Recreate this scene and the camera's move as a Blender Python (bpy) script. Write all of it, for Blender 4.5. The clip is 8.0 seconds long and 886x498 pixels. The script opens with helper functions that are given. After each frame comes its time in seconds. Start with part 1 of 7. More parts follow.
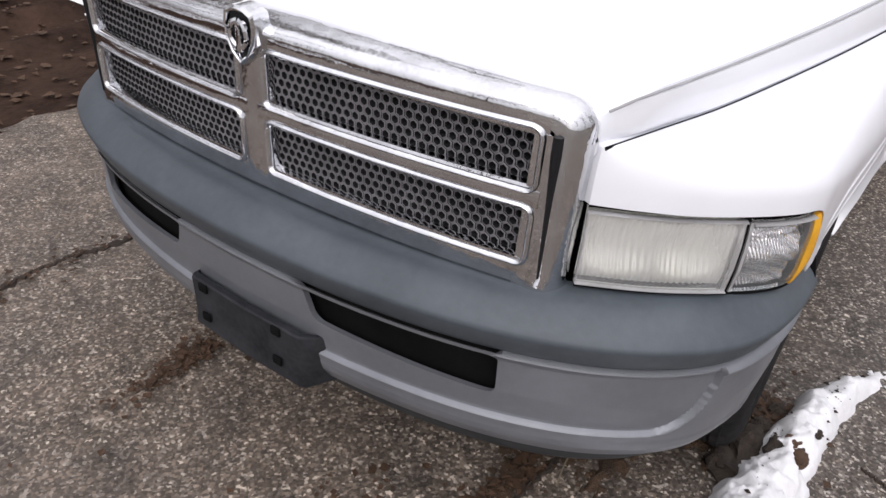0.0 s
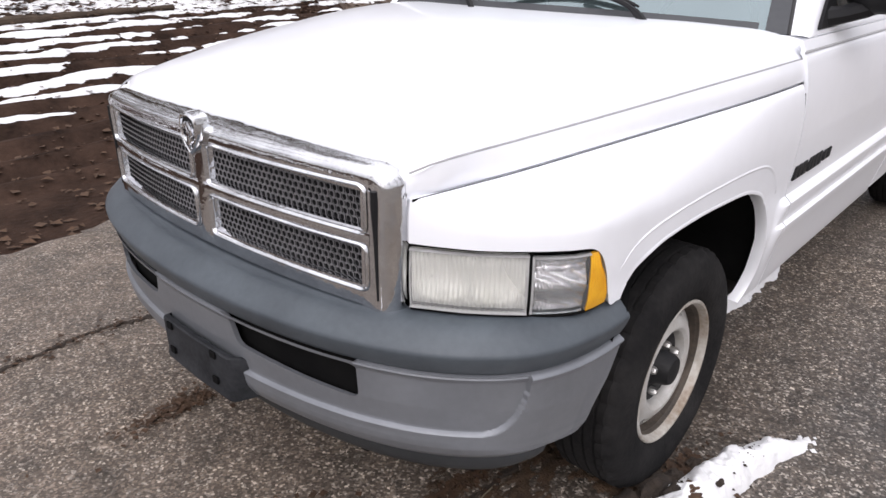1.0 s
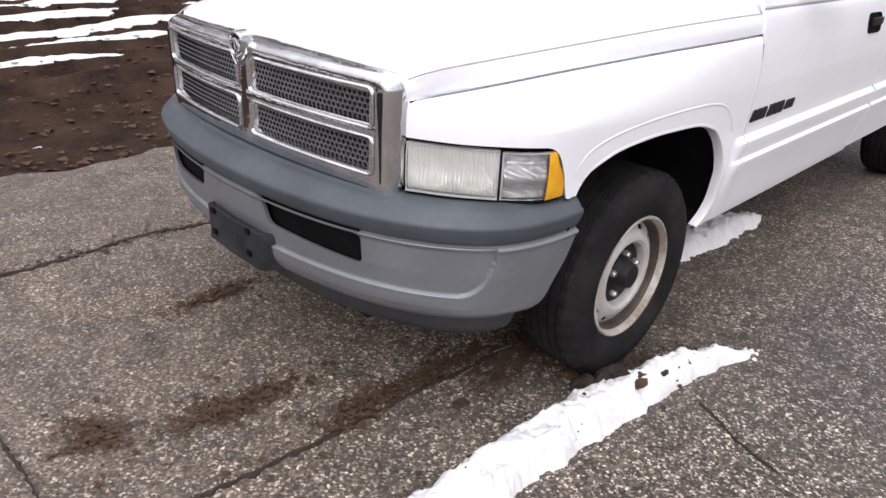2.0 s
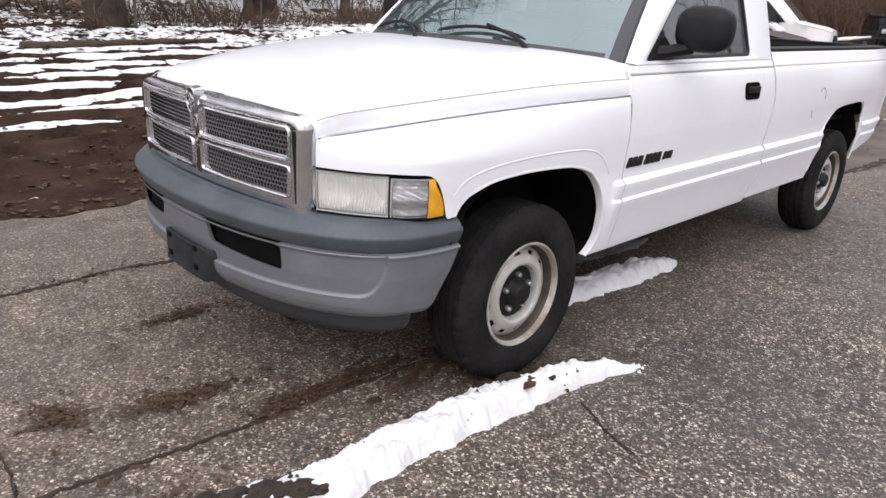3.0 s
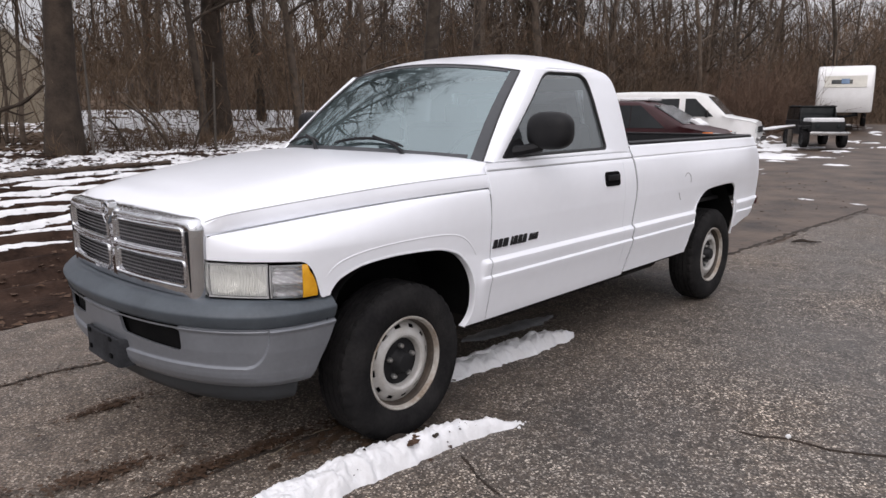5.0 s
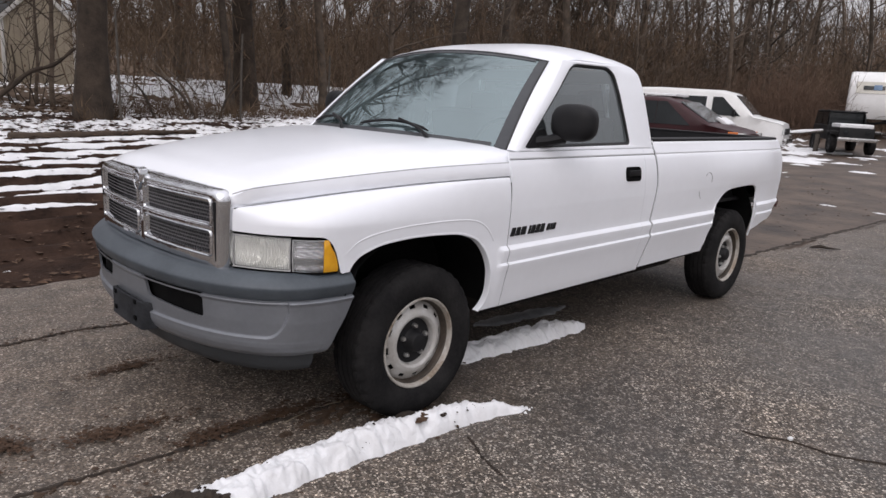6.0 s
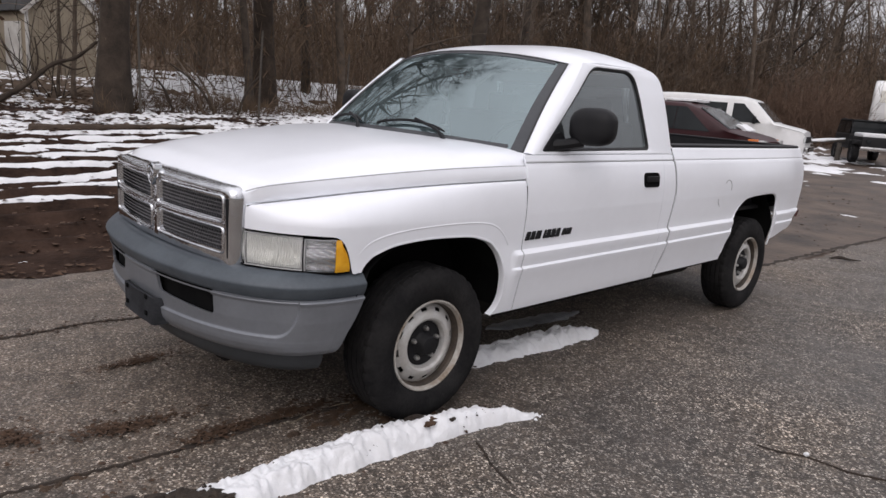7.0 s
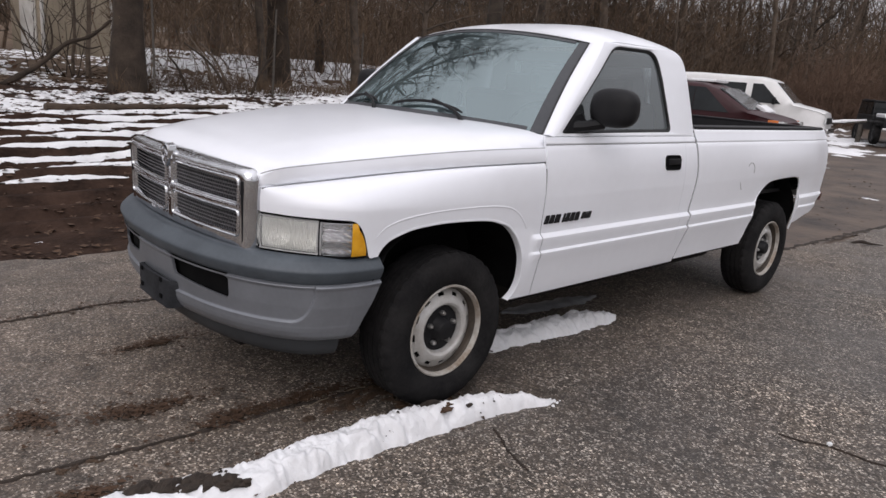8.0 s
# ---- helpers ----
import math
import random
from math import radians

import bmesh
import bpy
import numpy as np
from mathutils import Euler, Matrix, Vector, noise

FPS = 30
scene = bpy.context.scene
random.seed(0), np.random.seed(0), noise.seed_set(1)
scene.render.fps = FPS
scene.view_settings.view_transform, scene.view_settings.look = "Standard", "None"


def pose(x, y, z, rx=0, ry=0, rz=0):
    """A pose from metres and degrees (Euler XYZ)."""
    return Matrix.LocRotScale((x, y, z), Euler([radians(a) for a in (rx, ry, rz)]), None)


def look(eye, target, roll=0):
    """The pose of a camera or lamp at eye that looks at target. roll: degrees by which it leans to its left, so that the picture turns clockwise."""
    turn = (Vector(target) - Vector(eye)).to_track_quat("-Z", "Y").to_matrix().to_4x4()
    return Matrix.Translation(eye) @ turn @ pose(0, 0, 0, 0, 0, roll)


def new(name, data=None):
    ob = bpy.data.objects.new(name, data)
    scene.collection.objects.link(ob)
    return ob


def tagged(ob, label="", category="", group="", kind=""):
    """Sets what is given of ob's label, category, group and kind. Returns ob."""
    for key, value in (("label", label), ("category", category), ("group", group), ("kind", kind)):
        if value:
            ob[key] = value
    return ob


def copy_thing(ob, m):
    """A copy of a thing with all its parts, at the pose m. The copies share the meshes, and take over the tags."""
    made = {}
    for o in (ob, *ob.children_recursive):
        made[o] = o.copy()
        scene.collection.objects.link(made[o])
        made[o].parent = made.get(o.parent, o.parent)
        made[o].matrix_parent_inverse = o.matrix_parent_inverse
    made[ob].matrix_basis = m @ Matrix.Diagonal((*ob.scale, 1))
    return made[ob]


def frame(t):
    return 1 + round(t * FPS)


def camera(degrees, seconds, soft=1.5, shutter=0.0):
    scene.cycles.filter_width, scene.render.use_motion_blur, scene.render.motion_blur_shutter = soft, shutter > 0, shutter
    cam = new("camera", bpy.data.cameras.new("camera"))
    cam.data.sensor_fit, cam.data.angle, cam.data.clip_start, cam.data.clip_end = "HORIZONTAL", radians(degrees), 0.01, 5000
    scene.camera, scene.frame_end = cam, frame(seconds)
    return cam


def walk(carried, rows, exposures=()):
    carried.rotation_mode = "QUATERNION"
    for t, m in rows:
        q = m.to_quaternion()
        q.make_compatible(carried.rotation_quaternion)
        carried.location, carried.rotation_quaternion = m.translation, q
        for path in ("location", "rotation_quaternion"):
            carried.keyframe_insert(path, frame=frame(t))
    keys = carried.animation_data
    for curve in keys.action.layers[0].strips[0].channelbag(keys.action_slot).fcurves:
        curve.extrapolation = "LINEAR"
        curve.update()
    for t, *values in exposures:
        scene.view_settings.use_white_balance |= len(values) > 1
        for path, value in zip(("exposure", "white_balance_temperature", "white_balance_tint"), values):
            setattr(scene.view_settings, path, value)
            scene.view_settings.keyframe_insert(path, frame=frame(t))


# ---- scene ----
cam = camera(64.6, 8.0)
PATH = [
    (0, (0.941, -1.678, 1.415), (0.015, -0.271, 0.336), 4.4),
    (0.3, (1.065, -1.726, 1.440), (-0.044, -0.355, 0.495), 1.8),
    (0.5, (1.184, -1.731, 1.437), (-0.009, -0.363, 0.599), 0.5),
    (0.7, (1.334, -1.704, 1.442), (0.162, -0.330, 0.583), 2.6),
    (1, (1.531, -1.71, 1.468), (0.299, -0.346, 0.68), 0.6),
    (1.2, (1.622, -1.749, 1.447), (0.384, -0.362, 0.710), -1.4),
    (1.5, (1.717, -1.856, 1.404), (0.469, -0.575, 0.508), 0.5),
    (1.8, (1.816, -1.920, 1.421), (0.559, -0.666, 0.499), 3.0),
    (2, (1.892, -1.952, 1.44), (0.632, -0.662, 0.577), 2.8),
    (2.2, (2.027, -1.94, 1.447), (0.763, -0.569, 0.724), 4.3),
    (3.3, (2.553, -2.12, 1.445), (1.207, -0.782, 0.813), 3.2),
    (3.5, (2.616, -2.144, 1.465), (1.285, -0.761, 0.903), 4.1),
    (3.7, (2.710, -2.126, 1.481), (1.370, -0.730, 0.978), 3.3),
    (4, (2.864, -2.077, 1.485), (1.475, -0.689, 1.104), 4.1),
    (4.2, (2.950, -2.049, 1.487), (1.558, -0.669, 1.087), 2.4),
    (4.5, (3.032, -2.044, 1.499), (1.638, -0.669, 1.09), -0.0),
    (4.7, (3.041, -2.071, 1.474), (1.713, -0.628, 1.079), -0.2),
    (5.8, (3.084, -2.145, 1.484), (1.705, -0.744, 1.119), 1.6),
    (6, (3.083, -2.16, 1.487), (1.727, -0.754, 1.061), 3.2),
    (6.3, (3.070, -2.144, 1.493), (1.725, -0.742, 1.018), 4.6),
    (6.5, (3.066, -2.145, 1.486), (1.71, -0.748, 1.031), 4.5),
    (6.8, (3.062, -2.134, 1.488), (1.696, -0.742, 1.047), 4.2),
    (7, (3.06, -2.131, 1.489), (1.674, -0.753, 1.061), 4.4),
    (7.3, (3.045, -2.114, 1.484), (1.661, -0.739, 1.046), 4.8),
    (7.5, (3.034, -2.112, 1.485), (1.642, -0.751, 1.027), 4.9),
    (7.8, (3.007, -2.116, 1.490), (1.626, -0.749, 1.014), 4.9),
    (8, (3.006, -2.107, 1.489), (1.607, -0.762, 1.005), 4.5),
]
walk(cam, [(t, look(eye, target, roll)) for t, eye, target, roll in PATH],
     exposures=[(0, 0.22, 6550, 16), (1, 0.42, 6550, 16), (2.2, 0.46, 6550, 16), (3.3, 0.36, 6550, 16), (3.7, 0.33, 6550, 16), (4.5, 0.15, 6550, 16), (6, -0.12, 6550, 16), (8, -0.20, 6550, 16)])

# ---- world and light: overcast winter day ----
world = bpy.data.worlds.new("overcast_sky")
scene.world = world
world.use_nodes = True
wn = world.node_tree.nodes
wl = world.node_tree.links
sky = wn.new("ShaderNodeTexSky")
sky.sky_type = "NISHITA"
sky.sun_disc = False
sky.sun_elevation = radians(38)
sky.sun_rotation = radians(150)
sky.air_density, sky.dust_density, sky.ozone_density = 1.0, 3.0, 1.0
wash = wn.new("ShaderNodeHueSaturation")
wash.inputs["Saturation"].default_value = 0.22
wl.new(sky.outputs[0], wash.inputs["Color"])
deck = wn.new("ShaderNodeMix")
deck.data_type = "RGBA"
deck.inputs[0].default_value = 0.72
deck.inputs[7].default_value = (4.6, 4.7, 4.85, 1)
wl.new(wash.outputs[0], deck.inputs[6])
# an overcast sky is brighter overhead than at the horizon
geo = wn.new("ShaderNodeTexCoord")
up_axis = wn.new("ShaderNodeSeparateXYZ")
wl.new(geo.outputs["Generated"], up_axis.inputs[0])
lift = wn.new("ShaderNodeMapRange")
lift.inputs["From Min"].default_value, lift.inputs["From Max"].default_value = 0.0, 1.0
lift.inputs["To Min"].default_value, lift.inputs["To Max"].default_value = 0.42, 1.56
wl.new(up_axis.outputs["Z"], lift.inputs["Value"])
dome = wn.new("ShaderNodeVectorMath")
dome.operation = "SCALE"
wl.new(deck.outputs[2], dome.inputs[0]), wl.new(lift.outputs[0], dome.inputs["Scale"])
wl.new(dome.outputs[0], wn["Background"].inputs["Color"])
wn["Background"].inputs["Strength"].default_value = 0.24

sun_data = bpy.data.lights.new("sun", "SUN")
sun_data.energy, sun_data.angle, sun_data.color = 0.5, radians(60), (1.0, 0.97, 0.93)
sun = new("sun", sun_data)
sun.matrix_world = look((6, -10, 14), (0, 0, 0))


# ---- materials ----
def mat(name, c1, c2=None, scale=8.0, rough=0.5, metal=0.0, bump=0.0, bump_scale=60.0, coat=0.0, vary=0.0, spec=0.5):
    """A principled surface with two scales of colour variation and a fine relief."""
    m = bpy.data.materials.new(name)
    m.use_nodes = True
    nd, ln = m.node_tree.nodes, m.node_tree.links
    b = nd["Principled BSDF"]
    b.inputs["Roughness"].default_value, b.inputs["Metallic"].default_value = rough, metal
    b.inputs["Coat Weight"].default_value, b.inputs["Coat Roughness"].default_value = coat, 0.08
    b.inputs["Specular IOR Level"].default_value = spec
    co = nd.new("ShaderNodeTexCoord")
    c2 = c2 or tuple(min(1, v * 0.8) for v in c1)
    big, small = nd.new("ShaderNodeTexNoise"), nd.new("ShaderNodeTexNoise")
    big.inputs["Scale"].default_value, small.inputs["Scale"].default_value = scale, scale * 9
    big.inputs["Detail"].default_value, small.inputs["Detail"].default_value = 4, 3
    ln.new(co.outputs["Object"], big.inputs["Vector"]), ln.new(co.outputs["Object"], small.inputs["Vector"])
    add = nd.new("ShaderNodeMath")
    add.operation = "MULTIPLY_ADD"
    add.inputs[1].default_value = 0.35
    ln.new(small.outputs["Fac"], add.inputs[0]), ln.new(big.outputs["Fac"], add.inputs[2])
    ramp = nd.new("ShaderNodeValToRGB")
    ramp.color_ramp.elements[0].position, ramp.color_ramp.elements[1].position = 0.45, 0.9
    ramp.color_ramp.elements[0].color, ramp.color_ramp.elements[1].color = (*c1, 1), (*c2, 1)
    ln.new(add.outputs[0], ramp.inputs["Fac"])
    out = ramp.outputs["Color"]
    if vary:
        info, hsv = nd.new("ShaderNodeObjectInfo"), nd.new("ShaderNodeHueSaturation")
        mr = nd.new("ShaderNodeMapRange")
        mr.inputs["To Min"].default_value, mr.inputs["To Max"].default_value = 1 - vary, 1 + vary
        ln.new(info.outputs["Random"], mr.inputs["Value"]), ln.new(mr.outputs[0], hsv.inputs["Value"])
        ln.new(out, hsv.inputs["Color"])
        out = hsv.outputs["Color"]
    ln.new(out, b.inputs["Base Color"])
    if bump:
        tex, bp = nd.new("ShaderNodeTexNoise"), nd.new("ShaderNodeBump")
        tex.inputs["Scale"].default_value, tex.inputs["Detail"].default_value = bump_scale, 5
        bp.inputs["Strength"].default_value, bp.inputs["Distance"].default_value = bump, 0.01
        ln.new(co.outputs["Object"], tex.inputs["Vector"]), ln.new(tex.outputs["Fac"], bp.inputs["Height"])
        ln.new(bp.outputs["Normal"], b.inputs["Normal"])
    return m


PAINT = mat("white_paint", (0.865, 0.884, 0.930), (0.82, 0.838, 0.880), 2.0, 0.30, coat=0.5)
CHROME = mat("chrome", (0.72, 0.73, 0.75), (0.58, 0.58, 0.60), 14, 0.045, 1.0, bump=0.45, bump_scale=10)
VALANCE = mat("dark_valance_plastic", (0.036, 0.040, 0.045), (0.024, 0.027, 0.030), 7, 0.6, bump=0.05, bump_scale=300)
BRACKET = mat("bracket_plastic", (0.010, 0.011, 0.013), (0.038, 0.040, 0.045), 9, 0.65, spec=0.2, bump=0.1, bump_scale=60)
BAND = mat("grey_bumper_plastic", (0.072, 0.087, 0.102), (0.045, 0.055, 0.066), 7, 0.50, bump=0.05, bump_scale=300)
SKIN = mat("silver_bumper_paint", (0.205, 0.217, 0.238), (0.165, 0.175, 0.193), 6, 0.40, 0.35, bump=0.03, bump_scale=200)
BLACK = mat("black_plastic", (0.008, 0.008, 0.0095), (0.013, 0.013, 0.014), 12, 0.55, bump=0.08, bump_scale=200, spec=0.22)
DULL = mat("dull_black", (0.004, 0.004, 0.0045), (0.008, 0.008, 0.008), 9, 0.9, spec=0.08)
STRIPE = mat("grey_pinstripe", (0.36, 0.36, 0.37), (0.28, 0.28, 0.29), 30, 0.5)
SEAL = mat("rubber_seal", (0.012, 0.012, 0.013), None, 20, 0.6)
TYRE = mat("tyre_rubber", (0.007, 0.007, 0.0078), (0.024, 0.023, 0.023), 7, 0.85, bump=0.25, bump_scale=90, spec=0.12)
STEEL = mat("painted_steel_wheel", (0.56, 0.56, 0.55), (0.42, 0.40, 0.37), 16, 0.42, 0.25, bump=0.05)
RUSTY = mat("rust_stained_rim", (0.56, 0.55, 0.52), (0.20, 0.145, 0.095), 7, 0.5, 0.2, bump=0.2)
GRIMY = mat("grimy_rim_barrel", (0.085, 0.066, 0.05), (0.02, 0.016, 0.013), 14, 0.6, 0.2, bump=0.2)
NUT = mat("lug_steel", (0.6, 0.6, 0.6), (0.45, 0.44, 0.42), 40, 0.3, 0.9)
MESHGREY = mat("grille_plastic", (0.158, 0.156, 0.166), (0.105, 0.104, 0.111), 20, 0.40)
# darker copy of the grille plastic, the cells' inner shade in its colour
CELL_SHADE = mat("shaded_grille_cell", (0.027, 0.027, 0.030), (0.016, 0.016, 0.018), 20, 0.6, spec=0.2)
AMBER = mat("amber_lens", (0.82, 0.43, 0.02), (0.70, 0.33, 0.01), 30, 0.2, coat=0.6)
REFLECT = mat("hazed_reflector", (0.93, 0.93, 0.91), (0.82, 0.82, 0.77), 9, 0.22, 0.45)
CLEARREF = mat("silver_reflector", (0.92, 0.92, 0.93), (0.74, 0.74, 0.76), 16, 0.10, 0.9)
LAMPFRAME = mat("lamp_frame_plastic", (0.42, 0.42, 0.43), (0.30, 0.30, 0.30), 20, 0.35, coat=0.4)
def window_pane(name, tint, haze_film, ior=2.3, film_color=(0.55, 0.60, 0.62), mirror=(0.93, 0.99, 1.0)):
    """Thin pane: clear with a faint tint, mirrors by its angle, thin diffuse film painting in pale sky haze."""
    m = bpy.data.materials.new(name)
    m.use_nodes = True
    nd, ln = m.node_tree.nodes, m.node_tree.links
    nd.remove(nd["Principled BSDF"])
    clear, gloss, film, fres = nd.new("ShaderNodeBsdfTransparent"), nd.new("ShaderNodeBsdfGlossy"), nd.new("ShaderNodeBsdfDiffuse"), nd.new("ShaderNodeFresnel")
    clear.inputs["Color"].default_value = (*tint, 1)
    gloss.inputs["Roughness"].default_value = 0.0
    gloss.inputs["Color"].default_value = (*mirror, 1)
    film.inputs["Color"].default_value = (*film_color, 1)
    fres.inputs["IOR"].default_value = ior
    m1, m2, tex, mr, co = nd.new("ShaderNodeMixShader"), nd.new("ShaderNodeMixShader"), nd.new("ShaderNodeTexNoise"), nd.new("ShaderNodeMapRange"), nd.new("ShaderNodeTexCoord")
    tex.inputs["Scale"].default_value = 3.0
    ln.new(co.outputs["Object"], tex.inputs["Vector"])
    mr.inputs["From Min"].default_value, mr.inputs["From Max"].default_value = 0.3, 0.7
    mr.inputs["To Min"].default_value, mr.inputs["To Max"].default_value = haze_film * 0.6, haze_film * 1.4
    ln.new(tex.outputs["Fac"], mr.inputs["Value"]), ln.new(mr.outputs[0], m1.inputs[0])
    ln.new(clear.outputs[0], m1.inputs[1]), ln.new(film.outputs[0], m1.inputs[2])
    ln.new(fres.outputs[0], m2.inputs[0]), ln.new(m1.outputs[0], m2.inputs[1]), ln.new(gloss.outputs[0], m2.inputs[2])
    ln.new(m2.outputs[0], nd["Material Output"].inputs["Surface"])
    return m


WINDOW = window_pane("window_glass", (0.52, 0.58, 0.58), 0.06, 2.3)
SCREEN = window_pane("windshield_glass", (0.40, 0.50, 0.51), 0.07, 2.75, (0.50, 0.68, 0.71), (0.82, 0.97, 1.0))
LENS = window_pane("fluted_lens", (0.96, 0.96, 0.94), 0.27, 1.5, (0.85, 0.85, 0.84))
CLEARCOVER = window_pane("clear_lens", (0.97, 0.97, 0.97), 0.08, 1.5, (0.8, 0.8, 0.8))
CABIN = mat("cabin_trim", (0.10, 0.10, 0.11), (0.07, 0.07, 0.08), 5, 0.8)
SEATCLOTH = mat("seat_cloth", (0.20, 0.20, 0.22), (0.15, 0.15, 0.16), 12, 0.95, bump=0.2)
REDLENS = mat("red_lens", (0.11, 0.004, 0.004), (0.07, 0.003, 0.003), 20, 0.2, coat=0.5)
UNDER = mat("dirty_underbody", (0.010, 0.009, 0.009), (0.022, 0.019, 0.017), 7, 0.9, bump=0.2, spec=0.1)


# ---- mesh helpers ----
def part(name, bm, material, parent=None, label="", angle=32, inverse=False):
    """Links a bmesh as one mesh object under a thing or part."""
    bmesh.ops.remove_doubles(bm, verts=bm.verts[:], dist=0.00005)
    if inverse:
        bmesh.ops.recalc_face_normals(bm, faces=bm.faces[:])
    me = bpy.data.meshes.new(name)
    bm.to_mesh(me)
    bm.free()
    me.materials.append(material)
    for p in me.polygons:
        p.use_smooth = True
    me.set_sharp_from_angle(angle=radians(angle))
    ob = new(name, me)
    if parent:
        ob.parent = parent
    if label:
        ob["label"] = label
    return ob


def thing(name, label, category, group="", kind="", at=(0, 0, 0)):
    ob = new(name)
    ob.location = at
    return tagged(ob, label, category, group, kind)


def raw(name, verts, faces, material, parent=None, label="", smooth=True):
    """A mesh object straight from arrays."""
    me = bpy.data.meshes.new(name)
    me.from_pydata([tuple(v) for v in verts], [], [tuple(f) for f in faces])
    me.materials.append(material)
    if smooth:
        me.polygons.foreach_set("use_smooth", [True] * len(me.polygons))
    ob = new(name, me)
    if parent:
        ob.parent = parent
    if label:
        ob["label"] = label
    return ob


def add_grid(bm, rows, closed=False, flip=False):
    """Quads between rows of points of equal length."""
    vs = [[bm.verts.new(p) for p in r] for r in rows]
    for a, b in zip(vs, vs[1:]):
        n = len(a)
        for i in range(n if closed else n - 1):
            q = (a[i], a[(i + 1) % n], b[(i + 1) % n], b[i])
            try:
                bm.faces.new(q[::-1] if flip else q)
            except ValueError:
                pass
    return vs


def flange(bm, vec):
    """Turns the open edges of a sheet inwards, so that it has thickness."""
    edges = [e for e in bm.edges if e.is_boundary]
    got = bmesh.ops.extrude_edge_only(bm, edges=edges)
    for v in got["geom"]:
        if isinstance(v, bmesh.types.BMVert):
            v.co += Vector(vec(v.co) if callable(vec) else vec)


def mirrored(bm):
    b2 = bm.copy()
    for v in b2.verts:
        v.co.x = -v.co.x
    bmesh.ops.reverse_faces(b2, faces=b2.faces[:])
    return b2


def box(bm, c, s, bevel=0.0, m=None, seg=2):
    got = bmesh.ops.create_cube(bm, size=1.0)
    vs = got["verts"]
    mm = Matrix.Translation(c) @ (m or Matrix()) @ Matrix.Diagonal((*s, 1))
    bmesh.ops.transform(bm, matrix=mm, verts=vs)
    if bevel:
        es = list({e for v in vs for e in v.link_edges})
        bmesh.ops.bevel(bm, geom=es, offset=bevel, segments=seg, profile=0.6, affect="EDGES")
    return bm


def tube(bm, pts, radii, n=8, cap=True):
    """A round bar along points."""
    pts = [Vector(p) for p in pts]
    rows = []
    up = Vector((0, 0, 1))
    for i, p in enumerate(pts):
        d = (pts[min(i + 1, len(pts) - 1)] - pts[max(i - 1, 0)]).normalized()
        a = d.cross(up if abs(d.z) < 0.95 else Vector((1, 0, 0))).normalized()
        b = d.cross(a)
        r = radii[i] if isinstance(radii, (list, tuple)) else radii
        rows.append([p + r * (math.cos(2 * math.pi * k / n) * a + math.sin(2 * math.pi * k / n) * b) for k in range(n)])
    vs = add_grid(bm, rows, closed=True)
    if cap:
        bm.faces.new(vs[0]), bm.faces.new(vs[-1][::-1])


def lathe(bm, prof, n=48, ang=0.0):
    """Turns a profile of (x, radius) about the x axis."""
    rows = [[(x, r * math.cos(2 * math.pi * k / n + ang), r * math.sin(2 * math.pi * k / n + ang)) for k in range(n)] for x, r in prof]
    return add_grid(bm, rows, closed=True, flip=True)


def table(pairs):
    xs, ys = np.array([p[0] for p in pairs]), np.array([p[1] for p in pairs])
    return lambda v: float(np.interp(v, xs, ys))


def curve(pairs):
    """A smooth table through the given pairs."""
    return table([(p.x, p.y) for p in spline([(a, b, 0) for a, b in pairs], 240)])


def smooth(a, b, v):
    t = min(1.0, max(0.0, (v - a) / (b - a)))
    return t * t * (3 - 2 * t)


def spline(pts, n):
    """Points on a smooth curve through the given ones."""
    pts = [Vector(p) for p in pts]
    out = []
    m = len(pts) - 1
    for k in range(n + 1):
        u = k / n * m
        i = min(int(u), m - 1)
        f = u - i
        p0, p1, p2, p3 = pts[max(i - 1, 0)], pts[i], pts[i + 1], pts[min(i + 2, m)]
        out.append(0.5 * (2 * p1 + (p2 - p0) * f + (2 * p0 - 5 * p1 + 4 * p2 - p3) * f * f + (3 * p1 - p0 - 3 * p2 + p3) * f ** 3))
    return out

# ---- the pickup truck: nose towards -y, driver's side towards +x, front axle over the origin ----
truck = thing("pickup_truck", "white full-size pickup truck with chrome grille and grey bumper on asphalt", "pickup truck")

SIDE = table([(0.38, 0.872), (0.42, 0.892), (0.46, 0.908), (0.55, 0.925), (0.64, 0.944), (0.668, 0.953), (0.680, 0.954), (0.690, 0.943), (0.72, 0.949), (0.748, 0.955),
              (0.758, 0.954), (0.775, 0.934), (0.80, 0.934), (0.85, 0.938), (0.95, 0.943), (1.05, 0.940), (1.12, 0.930), (1.16, 0.921), (1.192, 0.911), (1.197, 0.904), (1.203, 0.904), (1.208, 0.906), (1.25, 0.886), (1.29, 0.872)])
PLAIN = table([(0.38, 0.872), (0.42, 0.892), (0.46, 0.906), (0.55, 0.924), (0.66, 0.938), (0.80, 0.936), (0.95, 0.943)])
ROWZ = [0.42, 0.44, 0.46, 0.50, 0.55, 0.60, 0.64, 0.668, 0.680, 0.685, 0.690, 0.72, 0.745, 0.755, 0.765, 0.775, 0.79, 0.81, 0.83, 0.845, 0.86, 0.87, 0.88, 0.89, 0.90, 0.91, 0.92, 0.93, 0.94, 0.95, 0.96, 0.97, 0.98, 0.99, 1.0, 1.01, 1.03, 1.06, 1.09, 1.12, 1.15, 1.17, 1.19, 1.194, 1.197, 1.203, 1.207, 1.22, 1.24, 1.255]
